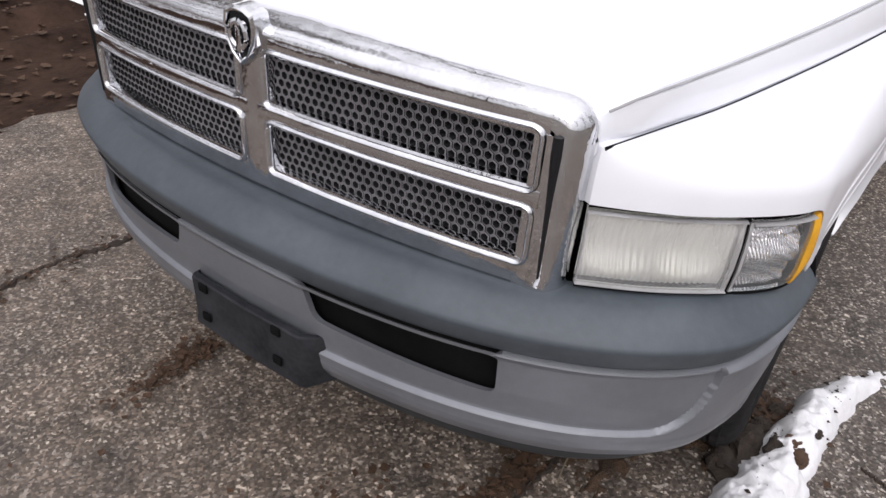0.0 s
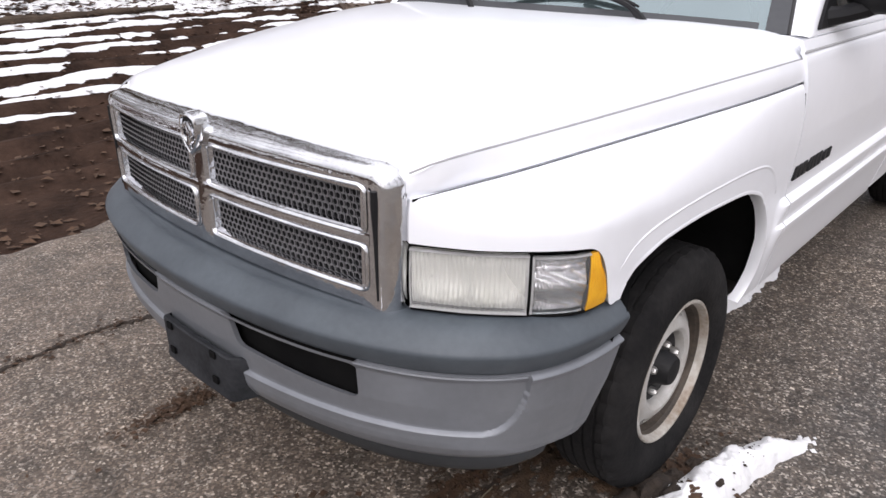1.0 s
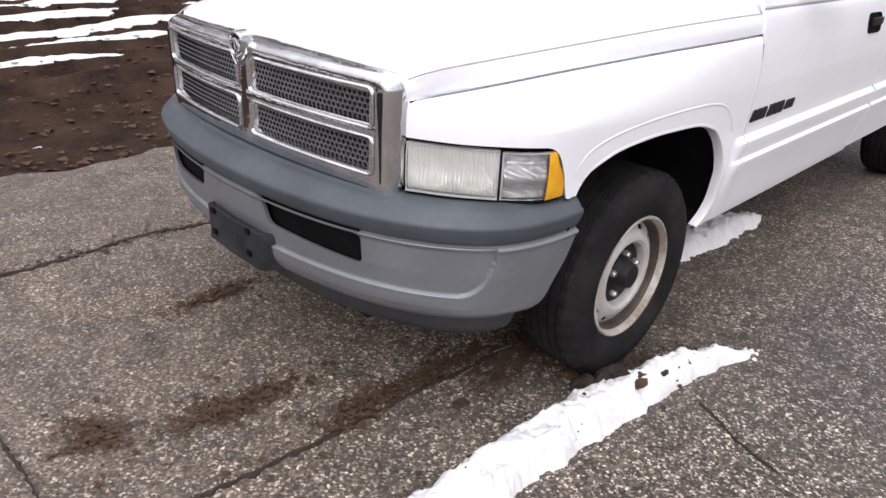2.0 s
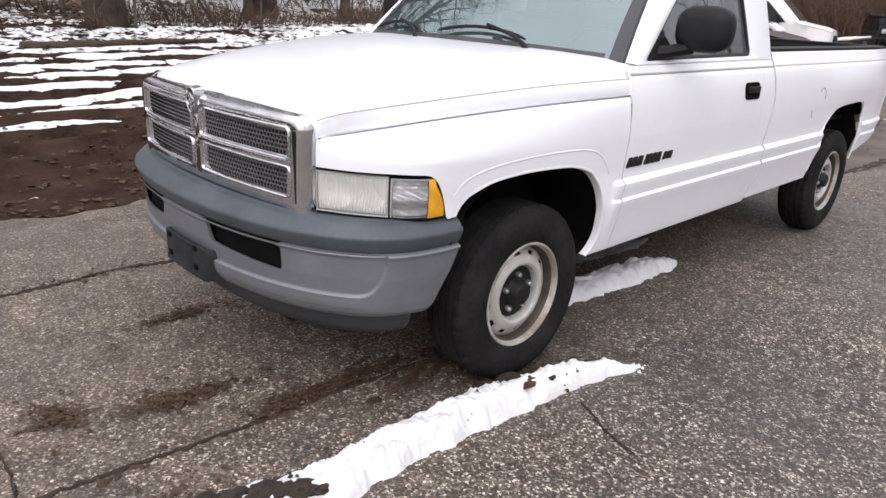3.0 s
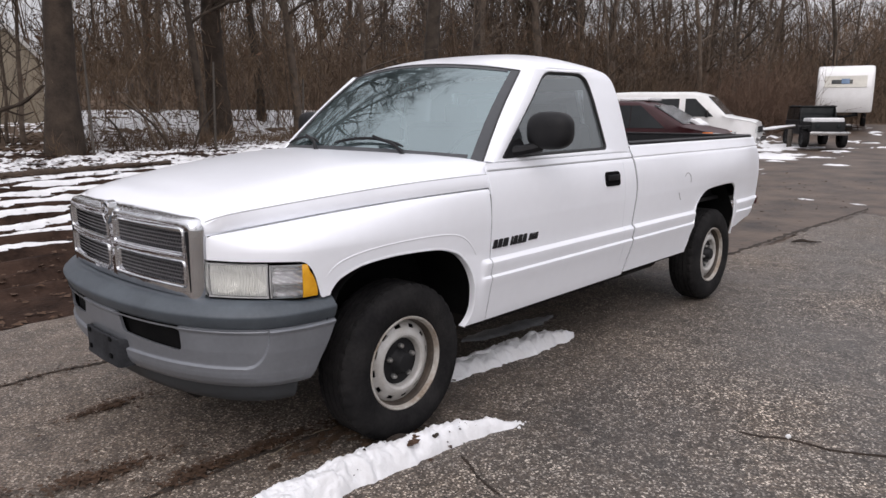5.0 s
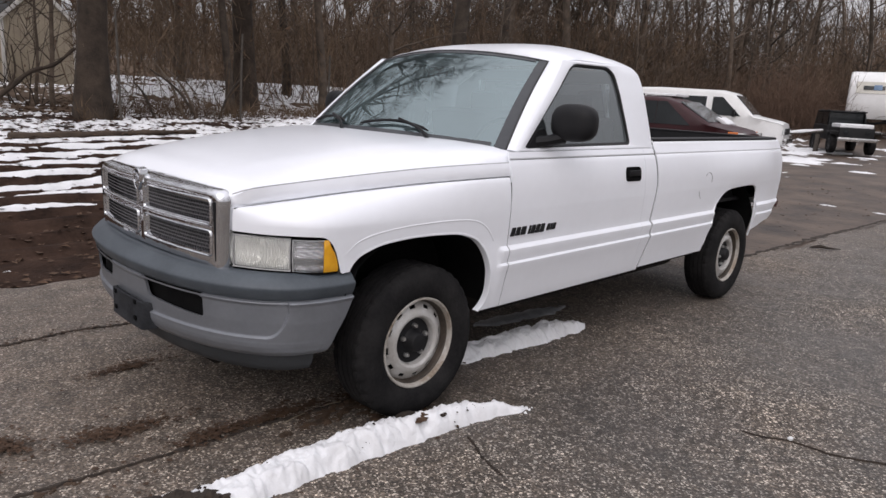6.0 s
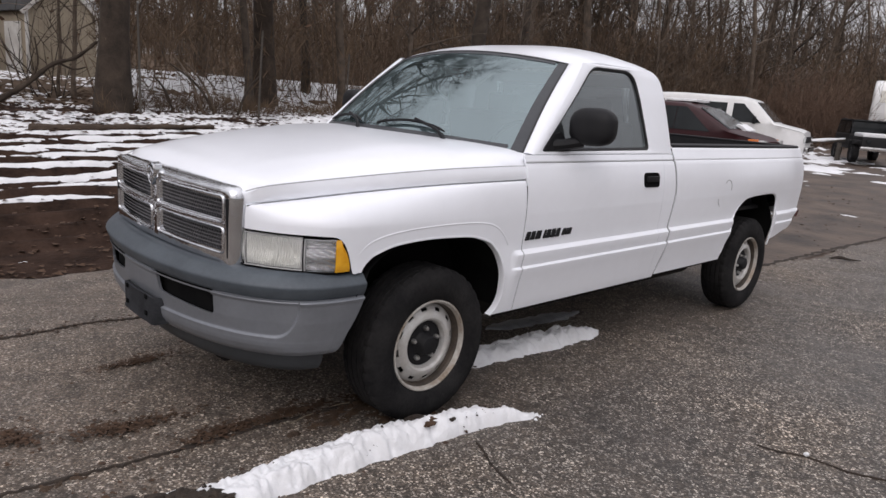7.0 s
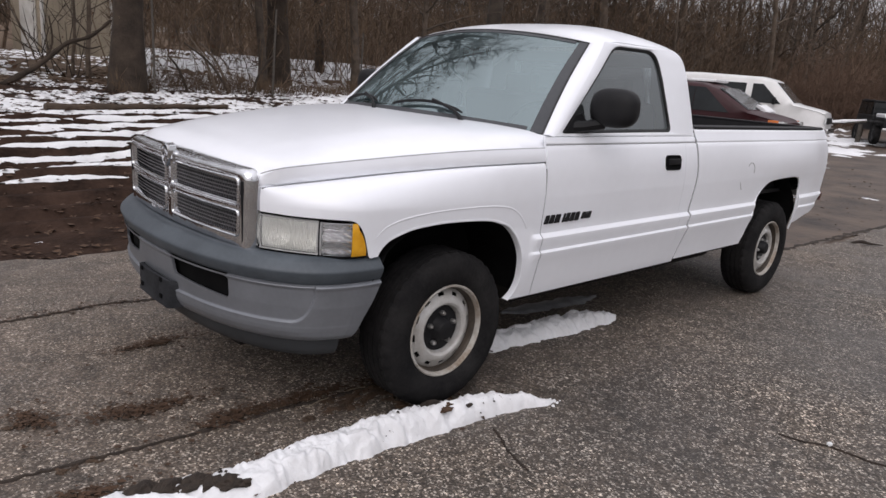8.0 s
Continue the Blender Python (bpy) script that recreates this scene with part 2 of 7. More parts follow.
ARCH_EDGE = spline([(y, z, 0) for y, z in [(-0.432, 0.782), (-0.415, 0.805), (-0.387, 0.827), (-0.33, 0.85), (-0.272, 0.866), (-0.18, 0.876), (-0.085, 0.88), (0.04, 0.877), (0.159, 0.868), (0.24, 0.848), (0.298, 0.824), (0.35, 0.778), (0.388, 0.719), (0.408, 0.66), (0.417, 0.604), (0.419, 0.56), (0.413, 0.52), (0.396, 0.485), (0.366, 0.455)]], 220)
ARCH_F = curve([(-0.445, 0.765), (-0.43, 0.79), (-0.387, 0.827), (-0.33, 0.85), (-0.272, 0.866), (-0.18, 0.876), (-0.085, 0.88), (0.04, 0.877), (0.159, 0.868), (0.24, 0.848), (0.298, 0.824), (0.35, 0.778), (0.393, 0.719), (0.410, 0.66), (0.419, 0.604), (0.424, 0.55), (0.427, 0.50), (0.429, 0.43)])
ARCH_R = curve([(2.84, 0.47), (2.86, 0.56), (2.89, 0.66), (2.925, 0.77), (2.983, 0.85), (3.083, 0.907), (3.2, 0.924), (3.346, 0.931), (3.5, 0.934), (3.60, 0.928), (3.66, 0.90), (3.69, 0.85), (3.70, 0.75), (3.705, 0.62), (3.708, 0.5)])


RIDGE_F = curve([(-0.52, 0.60), (-0.49, 0.76), (-0.455, 0.835), (-0.395, 0.892), (-0.252, 0.926), (-0.03, 0.939), (0.219, 0.932), (0.341, 0.895), (0.428, 0.80), (0.462, 0.70), (0.475, 0.5)])
RIDGE_R = curve([(2.79, 0.5), (2.82, 0.62), (2.87, 0.78), (2.93, 0.885), (2.99, 0.93), (3.132, 0.968), (3.378, 0.988), (3.592, 0.993), (3.70, 0.968), (3.75, 0.88), (3.77, 0.75), (3.78, 0.5)])


def side_x(y, z):
    x = SIDE(z)
    if y > 2.6:
        x += 0.022 * math.exp(-(((y - 3.45) / 0.55) ** 2)) * math.exp(-(((z - 1.05) / 0.13) ** 2))
        x -= 0.02 * smooth(3.9, 4.25, y)
    return x


def side_panel(ys, zb, zt, y_of=None):
    """A body-side sheet: columns at ys from zb(y) to zt(y), following the body section."""
    bm = bmesh.new()
    rows = []
    for y in ys:
        zs = np.clip(np.array(ROWZ), zb(y), zt(y))
        rows.append([(side_x(y_of(y, z) if y_of else y, z), y_of(y, z) if y_of else y, z) for z in zs])
    add_grid(bm, rows, flip=True)
    bmesh.ops.remove_doubles(bm, verts=bm.verts[:], dist=0.0002)
    flange(bm, (-0.012, 0, 0))
    return bm


def both(name, bm, material, label="", parent=None):
    """The same panel on both sides of the truck."""
    other = mirrored(bm)
    return part(name, bm, material, parent or truck, label), part(name, other, material, parent or truck, label)


# fenders: a corner-wrapping front and a side with the wheel opening
O_CURVE = [(0.613, -0.796), (0.675, -0.766), (0.745, -0.724), (0.816, -0.662), (0.866, -0.605), (0.892, -0.553), (0.902, -0.50), (0.910, -0.44), (0.917, -0.36), (0.926, -0.26), (0.933, -0.14), (0.938, 0.0), (0.940, 0.16), (0.941, 0.30), (0.942, 0.42), (0.943, 0.524)]


SHUT_X = curve([(-0.82, 0.600), (-0.78, 0.620), (-0.68, 0.669), (-0.58, 0.7150), (-0.38, 0.7812), (-0.18, 0.8332), (0.02, 0.8736), (0.22, 0.899), (0.42, 0.910), (0.60, 0.914)])
SHUT_Z = curve([(-0.82, 1.011), (-0.78, 1.0175), (-0.68, 1.0335), (-0.58, 1.0485), (-0.38, 1.0729), (-0.18, 1.091), (0.02, 1.1044), (0.22, 1.1115), (0.42, 1.115), (0.60, 1.117)])
GROOVE_X = curve([(-0.82, 0.590), (-0.79, 0.612), (-0.75, 0.638), (-0.70, 0.6650), (-0.58, 0.710), (-0.38, 0.772), (-0.18, 0.821), (0.02, 0.857), (0.22, 0.880), (0.42, 0.891), (0.60, 0.896)])
GROOVE_Z = curve([(-0.82, 1.060), (-0.79, 1.076), (-0.75, 1.0915), (-0.70, 1.1025), (-0.58, 1.119), (-0.38, 1.142), (-0.18, 1.161), (0.02, 1.175), (0.22, 1.183), (0.42, 1.187), (0.60, 1.188)])


LAMP_EDGE = curve([(-0.85, 0.925), (-0.70, 0.925), (-0.60, 0.924), (-0.553, 0.919), (-0.525, 0.897), (-0.504, 0.857), (-0.490, 0.81), (-0.480, 0.772), (-0.46, 0.768)])


def shut(y):
    """The line where the hood's flank meets the fender."""
    return SHUT_X(y), SHUT_Z(y)


def fender():
    bm = bmesh.new()
    pl = spline([(x, y, 0) for x, y in O_CURVE], 420)
    rows = []
    for k, o in enumerate(pl):
        n = (pl[min(k + 1, 420)] - pl[max(k - 1, 0)]).normalized()
        nrm = Vector((n.y, -n.x, 0))
        ty = -0.794 + (o.y + 0.800) * (0.524 + 0.794) / (0.524 + 0.800)
        tx, tz = shut(ty)
        if o.y < -0.46:
            zb = LAMP_EDGE(o.y)
        else:
            zb = max(0.455, ARCH_F(o.y - 0.005) + 0.005) if o.y < 0.434 else 0.455
        zs = 0.955
        col = []
        for i in range(15):
            a = i / 14 * math.pi / 2
            sx, sz = math.sin(a) ** 0.85, 1 - math.cos(a) ** 1.15
            col.append(Vector((tx + (o.x - tx) * sx, ty + (o.y - ty) * sx, tz + (zs - tz) * (1 - (1 - sz)))))
        low = [z for z in ROWZ[::-1] if z < 0.95]
        for z in low:
            zz = max(z, zb)
            cr = smooth(0.445, 0.50, o.y)
            off = (SIDE(zz) * cr + PLAIN(zz) * (1 - cr) if zz < 0.80 else SIDE(zz)) - 0.943
            col.append(Vector((o.x, o.y, zz)) + nrm * (off * smooth(-0.75, -0.3, o.y)))
        rows.append(col)
    add_grid(bm, rows, flip=True)
    bmesh.ops.remove_doubles(bm, verts=bm.verts[:], dist=0.0003)
    flange(bm, lambda c: (-0.02, 0.012 if c.y < -0.45 else 0, 0))
    return bm


bmf = fender()
both("fender", bmf, PAINT)

# door with its shut line, belt groove and double crease
def cab_rear(z):
    return table([(0.42, 1.90), (0.5, 1.92), (0.65, 1.96), (0.8, 1.97), (1.0, 2.0), (1.17, 1.985), (1.26, 1.97)])(z)


def straight(y0, y1, n):
    return [y0 + (y1 - y0) * i / n for i in range(n + 1)]


bm = side_panel(straight(0.531, 1.845, 30), lambda y: 0.455, lambda y: 1.235)
doors = both("door", bm, PAINT)
bm = side_panel(straight(0.0, 1.0, 6), lambda y: 0.455, lambda y: 1.235, lambda u, z: 1.8463 + u * (cab_rear(z) - 0.004 - 1.8463))
both("cab_corner", bm, PAINT)

# bed side with the rear wheel opening
def bed_low(y):
    if y <= 2.84:
        return 0.47
    if y < 3.708:
        return max(0.47, ARCH_R(y))
    return 0.55 + 0.06 * smooth(3.71, 4.0, y) + 0.16 * smooth(4.02, 4.24, y)


BED_YS = straight(2.0, 2.82, 16) + [2.84, 2.85, 2.86, 2.875, 2.89, 2.905, 2.925, 2.95, 2.983, 3.02, 3.05, 3.083, 3.14, 3.2, 3.27, 3.346, 3.42, 3.5, 3.55, 3.60, 3.63, 3.66, 3.675, 3.69, 3.696, 3.70, 3.704, 3.707, 3.708, 3.712] + straight(3.74, 4.24, 14)


def bed_y(y, z):
    g = cab_rear(z) + 0.016
    return g + (y - 2.0) * (2.3 - g) / 0.3 if y < 2.3 else y


bm = side_panel(BED_YS, bed_low, lambda y: 1.255, bed_y)
both("bed_side", bm, PAINT)
for pts in ([(2.70, 1.035), (2.735, 1.058), (2.775, 1.050), (2.80, 1.018), (2.798, 0.985)], [(2.62, 0.93), (2.635, 0.90), (2.66, 0.875)]):
    bm = bmesh.new()
    tube(bm, [(side_x(p.x, p.y) - 0.0005, p.x, p.y) for p in spline([(a, b, 0) for a, b in pts], 14)], [0.001] + [0.0026] * 13 + [0.001], 6)
    part("curved_mark", bm, STRIPE, truck, "thin grey curved mark on the white paint")
bm = bmesh.new()
add_grid(bm, [[(side_x(y, 1.255) - d, y, 1.255 + h) for d, h in ((0.0, 0.0), (0.004, 0.012), (0.014, 0.022), (0.03, 0.026), (0.09, 0.026), (0.10, 0.018), (0.10, -0.02))] for y in straight(1.985, 4.24, 30)], flip=True)
both("bed_rail", bm, PAINT)
bm = bmesh.new()
add_grid(bm, [[(side_x(y, 1.255) - d, y, 1.255 + h) for d, h in ((0.012, 0.024), (0.014, 0.036), (0.03, 0.041), (0.10, 0.041), (0.115, 0.03), (0.115, -0.44))] for y in straight(2.0, 4.20, 24)], flip=True)
flange(bm, (0, 0, -0.004))
both("bed_liner_wall", bm, BLACK, "black plastic bed liner with rail cap")
bm = bmesh.new()
box(bm, (0, 3.11, 0.80), (1.62, 2.24, 0.03), 0.005)
for i in range(15):
    box(bm, (-0.7 + 0.1 * i, 3.11, 0.82), (0.05, 2.2, 0.02), 0.006)
part("bed_floor", bm, BLACK, truck)
bm = bmesh.new()
box(bm, (0, 2.015, 1.02), (1.76, 0.03, 0.50), 0.006)
part("bed_front_wall", bm, BLACK, truck)
bm = bmesh.new()
box(bm, (0, 4.225, 0.99), (1.66, 0.05, 0.56), 0.012)
box(bm, (0, 4.252, 0.98), (1.3, 0.012, 0.36), 0.005)
part("tailgate", bm, PAINT, truck)
bm = bmesh.new()
box(bm, (0, 4.186, 1.04), (1.66, 0.02, 0.50), 0.006)
box(bm, (0, 4.215, 1.284), (1.66, 0.085, 0.022), 0.008)
part("tailgate_liner", bm, BLACK, truck, "black plastic tailgate liner")
bm = bmesh.new()
add_grid(bm, [[(side_x(4.24, z) + dx, y, z) for dx, y in ((-0.004, 4.232), (-0.001, 4.246), (-0.006, 4.262), (-0.022, 4.270), (-0.11, 4.270))] for z in straight(0.70, 1.13, 16)], flip=True)
flange(bm, (0, -0.02, 0))
both("tail_light", bm, REDLENS, "red tail light")
bm = bmesh.new()
box(bm, (0, 4.34, 0.60), (1.40, 0.20, 0.16), 0.02)
box(bm, (0, 4.36, 0.69), (1.2, 0.14, 0.02), 0.004)
part("rear_bumper", bm, CHROME, truck)

# hood: crowned top with a raised middle, a groove along each side and a flank down to the fender
def groove(y):
    return GROOVE_X(y), GROOVE_Z(y)


def hood_rear(x):
    return 0.590 - 0.21 * (1 - min(1, abs(x) / 0.86) ** 2)


def hood_front(x):
    return -0.822 + 0.024 * (abs(x) / 0.6) ** 4


def hood():
    bm = bmesh.new()
    rows = []
    for k in range(61):
        t = (k / 60) ** 1.5
        row = []
        for i in range(-30, 31):
            s = i / 30
            xg = groove(-0.79 + t * 1.36)[0]
            x = s * xg
            y = hood_front(x) + t * (hood_rear(x) - hood_front(x))
            xg, zg = groove(y)
            zc = zg + 0.045 + 0.040 * math.sin(math.pi * min(1, t * 0.9 + 0.1) * 0.5) - 0.02 * (1 - t) ** 6
            a = abs(s)
            rr = smooth(0.45, 1.0, t)
            z = zc - (zc - zg) * ((0.42 - 0.20 * rr) * a ** 2 + (0.58 + 0.20 * rr) * a ** (7 + 9 * rr))
            z += 0.004 * smooth(0.80, 0.60, a) * smooth(0.02, 0.2, t)
            z -= 0.018 * smooth(0.05, 0.0, t)
            row.append((s * xg, y, z))
        def edge(f, dx, dz, sgn):
            y = hood_front(0.6) + 0.004 + t * (hood_rear(0.85) - hood_front(0.6) - 0.004)
            x, z = f(min(y, 0.585))
            return (sgn * (x + dx), y, z + dz)
        for sgn in (1, -1):
            tail = [edge(groove, 0.001, -0.006, sgn), edge(groove, 0.006, -0.007, sgn), edge(groove, 0.011, -0.004, sgn)]
            g0, g1 = Vector(edge(groove, 0.011, -0.004, sgn)), Vector(edge(shut, 0.004, 0.006, sgn))
            for q in (0.3, 0.6, 0.85, 1.0):
                p = g0.lerp(g1, q)
                p.x += sgn * 0.005 * math.sin(math.pi * q)
                tail.append(tuple(p))
            tail.append((g1.x - sgn * 0.02, g1.y, g1.z - 0.012))
            row = row + tail if sgn > 0 else tail[::-1] + row
        round_in = smooth(0.04, 0.0, t)
        shaped = []
        for x, y, z in row:
            dx, dz = abs(x) - 0.560, z - 1.034
            if dx > 0 and round_in > 0:
                ln_ = math.hypot(dx, dz) or 1.0
                x = math.copysign(abs(x) * (1 - round_in) + (0.560 + 0.0475 * dx / ln_) * round_in, x)
                z = z * (1 - round_in) + (1.034 + 0.0475 * dz / ln_) * round_in
            shaped.append((x, y, z))
        rows.append(shaped)
    add_grid(bm, rows)
    flange(bm, (0, 0, -0.02))
    return bm


part("hood", hood(), PAINT, truck, angle=40)
# added black sheet that paints the gap beside the grille post dark
bm = bmesh.new()
add_grid(bm, [[(x0 + (x1 - x0) * k / 4, -0.770, z) for k in range(5)] for x0, x1, z in ((0.56, 0.628, 0.925), (0.56, 0.628, 0.985), (0.56, 0.612, 1.000))])
flange(bm, (0, 0.02, 0))
both("nose_gap_backing", bm, DULL)

# grille: chrome surround with four honeycomb openings, bowed in plan
def grille_y(x):
    return -0.893 + 0.055 * (abs(x) / 0.6) ** 2.2


grille = new("grille")
grille.parent = truck
OPEN_X = (0.036, 0.545)
OPEN_Z = ((0.820, 0.914), (0.946, 1.040))


def frame_ring(x0, x1, z0, z1, sgn):
    """A chrome bezel round one opening, standing proud of the bars."""
    bm = bmesh.new()
    pts = []
    r = 0.012
    for cx, cz, a0 in ((x1 - r, z0 + r, -90), (x1 - r, z1 - r, 0), (x0 + r, z1 - r, 90), (x0 + r, z0 + r, 180)):
        for k in range(5):
            a = radians(a0 + 90 * k / 4)
            pts.append((cx + r * math.cos(a), cz + r * math.sin(a)))
    dense = []
    for (xa, za), (xb, zb) in zip(pts, pts[1:] + pts[:1]):
        m = max(1, int(abs(xb - xa) / 0.04))
        dense += [(xa + (xb - xa) * j / m, za + (zb - za) * j / m) for j in range(m)]
    cx, cz = (x0 + x1) / 2, (z0 + z1) / 2
    rows = []
    for off, dep in ((0.009, 0.0), (0.008, -0.006), (0.004, -0.009), (0.0, -0.007), (-0.003, 0.002), (-0.004, 0.03)):
        row = []
        for x, z in dense:
            ux = 1 if x > x1 - r else -1 if x < x0 + r else 0
            uz = 1 if z > z1 - r else -1 if z < z0 + r else 0
            ln = math.hypot(ux, uz) or 1
            row.append((sgn * (x + off * ux / ln), grille_y(x) + dep, z + off * uz / ln))
        rows.append(row)
    add_grid(bm, rows, closed=True, flip=sgn < 0)
    return bm


def honeycomb(x0, x1, z0, z1, sgn):
    """Hexagonal cells with a web and depth."""
    bm = bmesh.new()
    p = 0.0172
    h = p * math.sqrt(3) / 2
    ro, ri = p / math.sqrt(3), p / math.sqrt(3) * 0.70
    j = 0
    z = z0 - 0.002
    while z < z1 + 0.004:
        x = x0 - 0.004 + (p / 2 if j % 2 else 0)
        while x < x1 + 0.006:
            y = grille_y(x) + 0.014
            o, i, d = [], [], []
            for k in range(6):
                a = radians(60 * k + 30)
                c, s = math.cos(a), math.sin(a)
                o.append(bm.verts.new((sgn * (x + ro * c), y + 0.001, z + ro * s)))
                i.append(bm.verts.new((sgn * (x + ri * c), y, z + ri * s)))
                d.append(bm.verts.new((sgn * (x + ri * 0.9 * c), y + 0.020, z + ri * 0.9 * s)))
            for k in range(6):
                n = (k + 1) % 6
                # index 1, the cell walls, takes the colour with shade painted in
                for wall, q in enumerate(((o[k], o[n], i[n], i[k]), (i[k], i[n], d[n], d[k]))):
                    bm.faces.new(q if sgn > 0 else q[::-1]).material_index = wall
            x += p
        z += h
        j += 1
    return bm


def outline(n=26):
    """The grille's outer edge from foot to foot: points and their inward direction."""
    out = []
    r, zt = 0.048, 1.093
    for k in range(12):
        z = 0.772 + (zt - 0.010 - r - 0.772) * k / 11
        out.append((0.600 + 0.005 * (z - 0.772) / 0.26, z, -1.0, 0.0))
    xs_, zc = out[-1][0] - r, out[-1][1]
    for k in range(1, 10):
        a = k / 10 * math.pi / 2
        out.append((xs_ + r * math.cos(a), zc + r * math.sin(a), -math.cos(a), -math.sin(a)))
    for k in range(n + 1):
        x = xs_ * (1 - k / n)
        out.append((x, zt - 0.010 * (x / 0.6) ** 2, 0.0, -1.0))
    return out + [(-x, z, -a, b) for x, z, a, b in out[-2::-1]]


def surround():
    """The chrome shell: header and side posts rolling back to the hood, cross bar and middle post."""
    bm = bmesh.new()
    def bar(xs, zprof):
        add_grid(bm, [[(x, grille_y(x) + dy, z) for dy, z in zprof(x)] for x in xs], flip=False)
    xs = straight(-0.556, 0.556, 48)
    rows = []
    for x, z, nx, nz in outline():
        yb = hood_front(x) + 0.002
        e = 0.016 * abs(nx)
        row = [(x + nx * 0.004, yb + 0.014, z + nz * 0.004)]
        steps = []
        for k in range(8):
            a = k / 7 * math.pi / 2
            steps.append((0.026 * (1 - math.cos(a) ** 0.9), math.sin(a), 0.0))
        steps += [(0.040, 1.0, -0.001), (0.054 + e, 1.0, 0.002), (0.058 + e, 1.0, 0.016)]
        for d, f, dy in steps:
            px_ = x + nx * d
            yf = grille_y(min(abs(px_), 0.6)) - 0.003
            row.append((px_, yb + (yf - yb) * f + dy, z + nz * min(d, 0.056)))
        rows.append(row)
    add_grid(bm, rows, flip=True)
    bar(xs, lambda x: [(0.012, 0.908), (0.0, 0.910), (-0.004, 0.918), (-0.004, 0.944), (0.0, 0.952), (0.012, 0.954)])
    bar(xs, lambda x: [(0.04, 0.770), (0.01, 0.772), (0.0, 0.778), (-0.002, 0.80), (-0.002, 0.826), (0.012, 0.830)])
    cols = [(-0.042, 0.014), (-0.038, 0.0), (0.0, -0.006), (0.038, 0.0), (0.042, 0.014)]
    add_grid(bm, [[(x, grille_y(x) + dy, z) for z in straight(0.785, 1.06, 6)] for x, dy in cols], flip=True)
    return bm


part("surround", surround(), CHROME, grille, "pitted chrome surround", angle=50)
for sg in (1, -1):
    for z0, z1 in OPEN_Z:
        part("bezel", frame_ring(*OPEN_X, z0, z1, sg), CHROME, grille, angle=60)
        part("honeycomb_insert", honeycomb(OPEN_X[0], OPEN_X[1], z0, z1, sg), MESHGREY, grille, "grey plastic honeycomb insert").data.materials.append(CELL_SHADE)
# black sheet painting the darkness seen through the honeycomb
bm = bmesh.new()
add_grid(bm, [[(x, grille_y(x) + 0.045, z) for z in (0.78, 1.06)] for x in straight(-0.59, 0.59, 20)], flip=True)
part("shade_backing", bm, DULL, grille)
for sg in (1, -1):
    bm = bmesh.new()
    pts = [(sg * (0.573 - 0.003 * (z - 0.80) / 0.24), grille_y(0.574) - 0.004, z) for z in straight(0.80, 1.036, 8)]
    tube(bm, pts, [0.002, 0.0028, 0.0034, 0.004, 0.0045, 0.0055, 0.007, 0.0085, 0.008], 8)
    part("post_line", bm, BLACK, grille, "dark tapered line on the chrome post")
# plain shield on the middle post
bm = bmesh.new()
def shield(sc):
    return [(sc * x, z) for x, z in ((0.0, -0.045), (0.018, -0.030), (0.030, -0.008), (0.034, 0.018), (0.030, 0.036), (0.015, 0.043), (0, 0.045), (-0.015, 0.043), (-0.030, 0.036), (-0.034, 0.018), (-0.030, -0.008), (-0.018, -0.030))]
add_grid(bm, [[(x * k, -0.897 - d, 1.062 + z * k) for x, z in shield(1.0)] for k, d in ((1.15, -0.02), (1.12, 0.012), (1.0, 0.018), (0.92, 0.016), (0.84, 0.008))], closed=True, flip=True)
emblem = part("emblem", bm, CHROME, grille, "plain chrome shield")
bm = bmesh.new()
vs = [bm.verts.new((x * 0.86, -0.906, 1.062 + z * 0.86)) for x, z in shield(1.0)]
bm.faces.new(vs)
part("field", bm, BLACK, emblem, "dark shield field")
bm = bmesh.new()
for s in (1, -1):
    tube(bm, spline([(s * 0.002, -0.910, 1.088), (s * 0.016, -0.913, 1.080), (s * 0.019, -0.913, 1.058), (s * 0.008, -0.911, 1.044)], 10), [0.0055] * 11, 6)
box(bm, (0, -0.910, 1.060), (0.014, 0.012, 0.05), 0.004)
part("relief", bm, CHROME, emblem)

# headlights and corner lamps
LAMP = spline([(0.615, -0.798, 0), (0.72, -0.736, 0), (0.816, -0.658, 0), (0.868, -0.602, 0), (0.893, -0.553, 0), (0.900, -0.490, 0)], 80)


def lamp_strip(k0, k1, z0, z1, inset, ribs=0.0, nz=10, dish=0.0, end_slope=0.0):
    """A curved strip of the lamp face; ribs: depth of its vertical flutes."""
    rows = []
    for k in range(int(k0 * 6), int(k1 * 6) + 1):
        u = k / 6
        i = min(int(u), 79)
        p = LAMP[i].lerp(LAMP[i + 1], u - i)
        d = (LAMP[i + 1] - LAMP[i]).normalized()
        n = Vector((d.y, -d.x, 0))
        row = []
        for j in range(nz + 1):
            z = z0 + (z1 - z0) * j / nz
            q = p - d * end_slope * smooth(k1 - 12, k1, u) * (j / nz) ** 1.6
            z -= 0.55 * end_slope * smooth(k1 - 9, k1, u) ** 2 * (j / nz) ** 3
            e = 0.006 * (abs(j / nz - 0.5) * 2) ** 4 + dish * math.sin(math.pi * j / nz) * math.sin(math.pi * max(0.0, min(1.0, (u - k0) / (k1 - k0))))
            row.append(q - n * (inset + e + ribs * math.sin(2 * math.pi * u / 1.25)) + Vector((0, 0, z)))
        rows.append(row)
    return rows


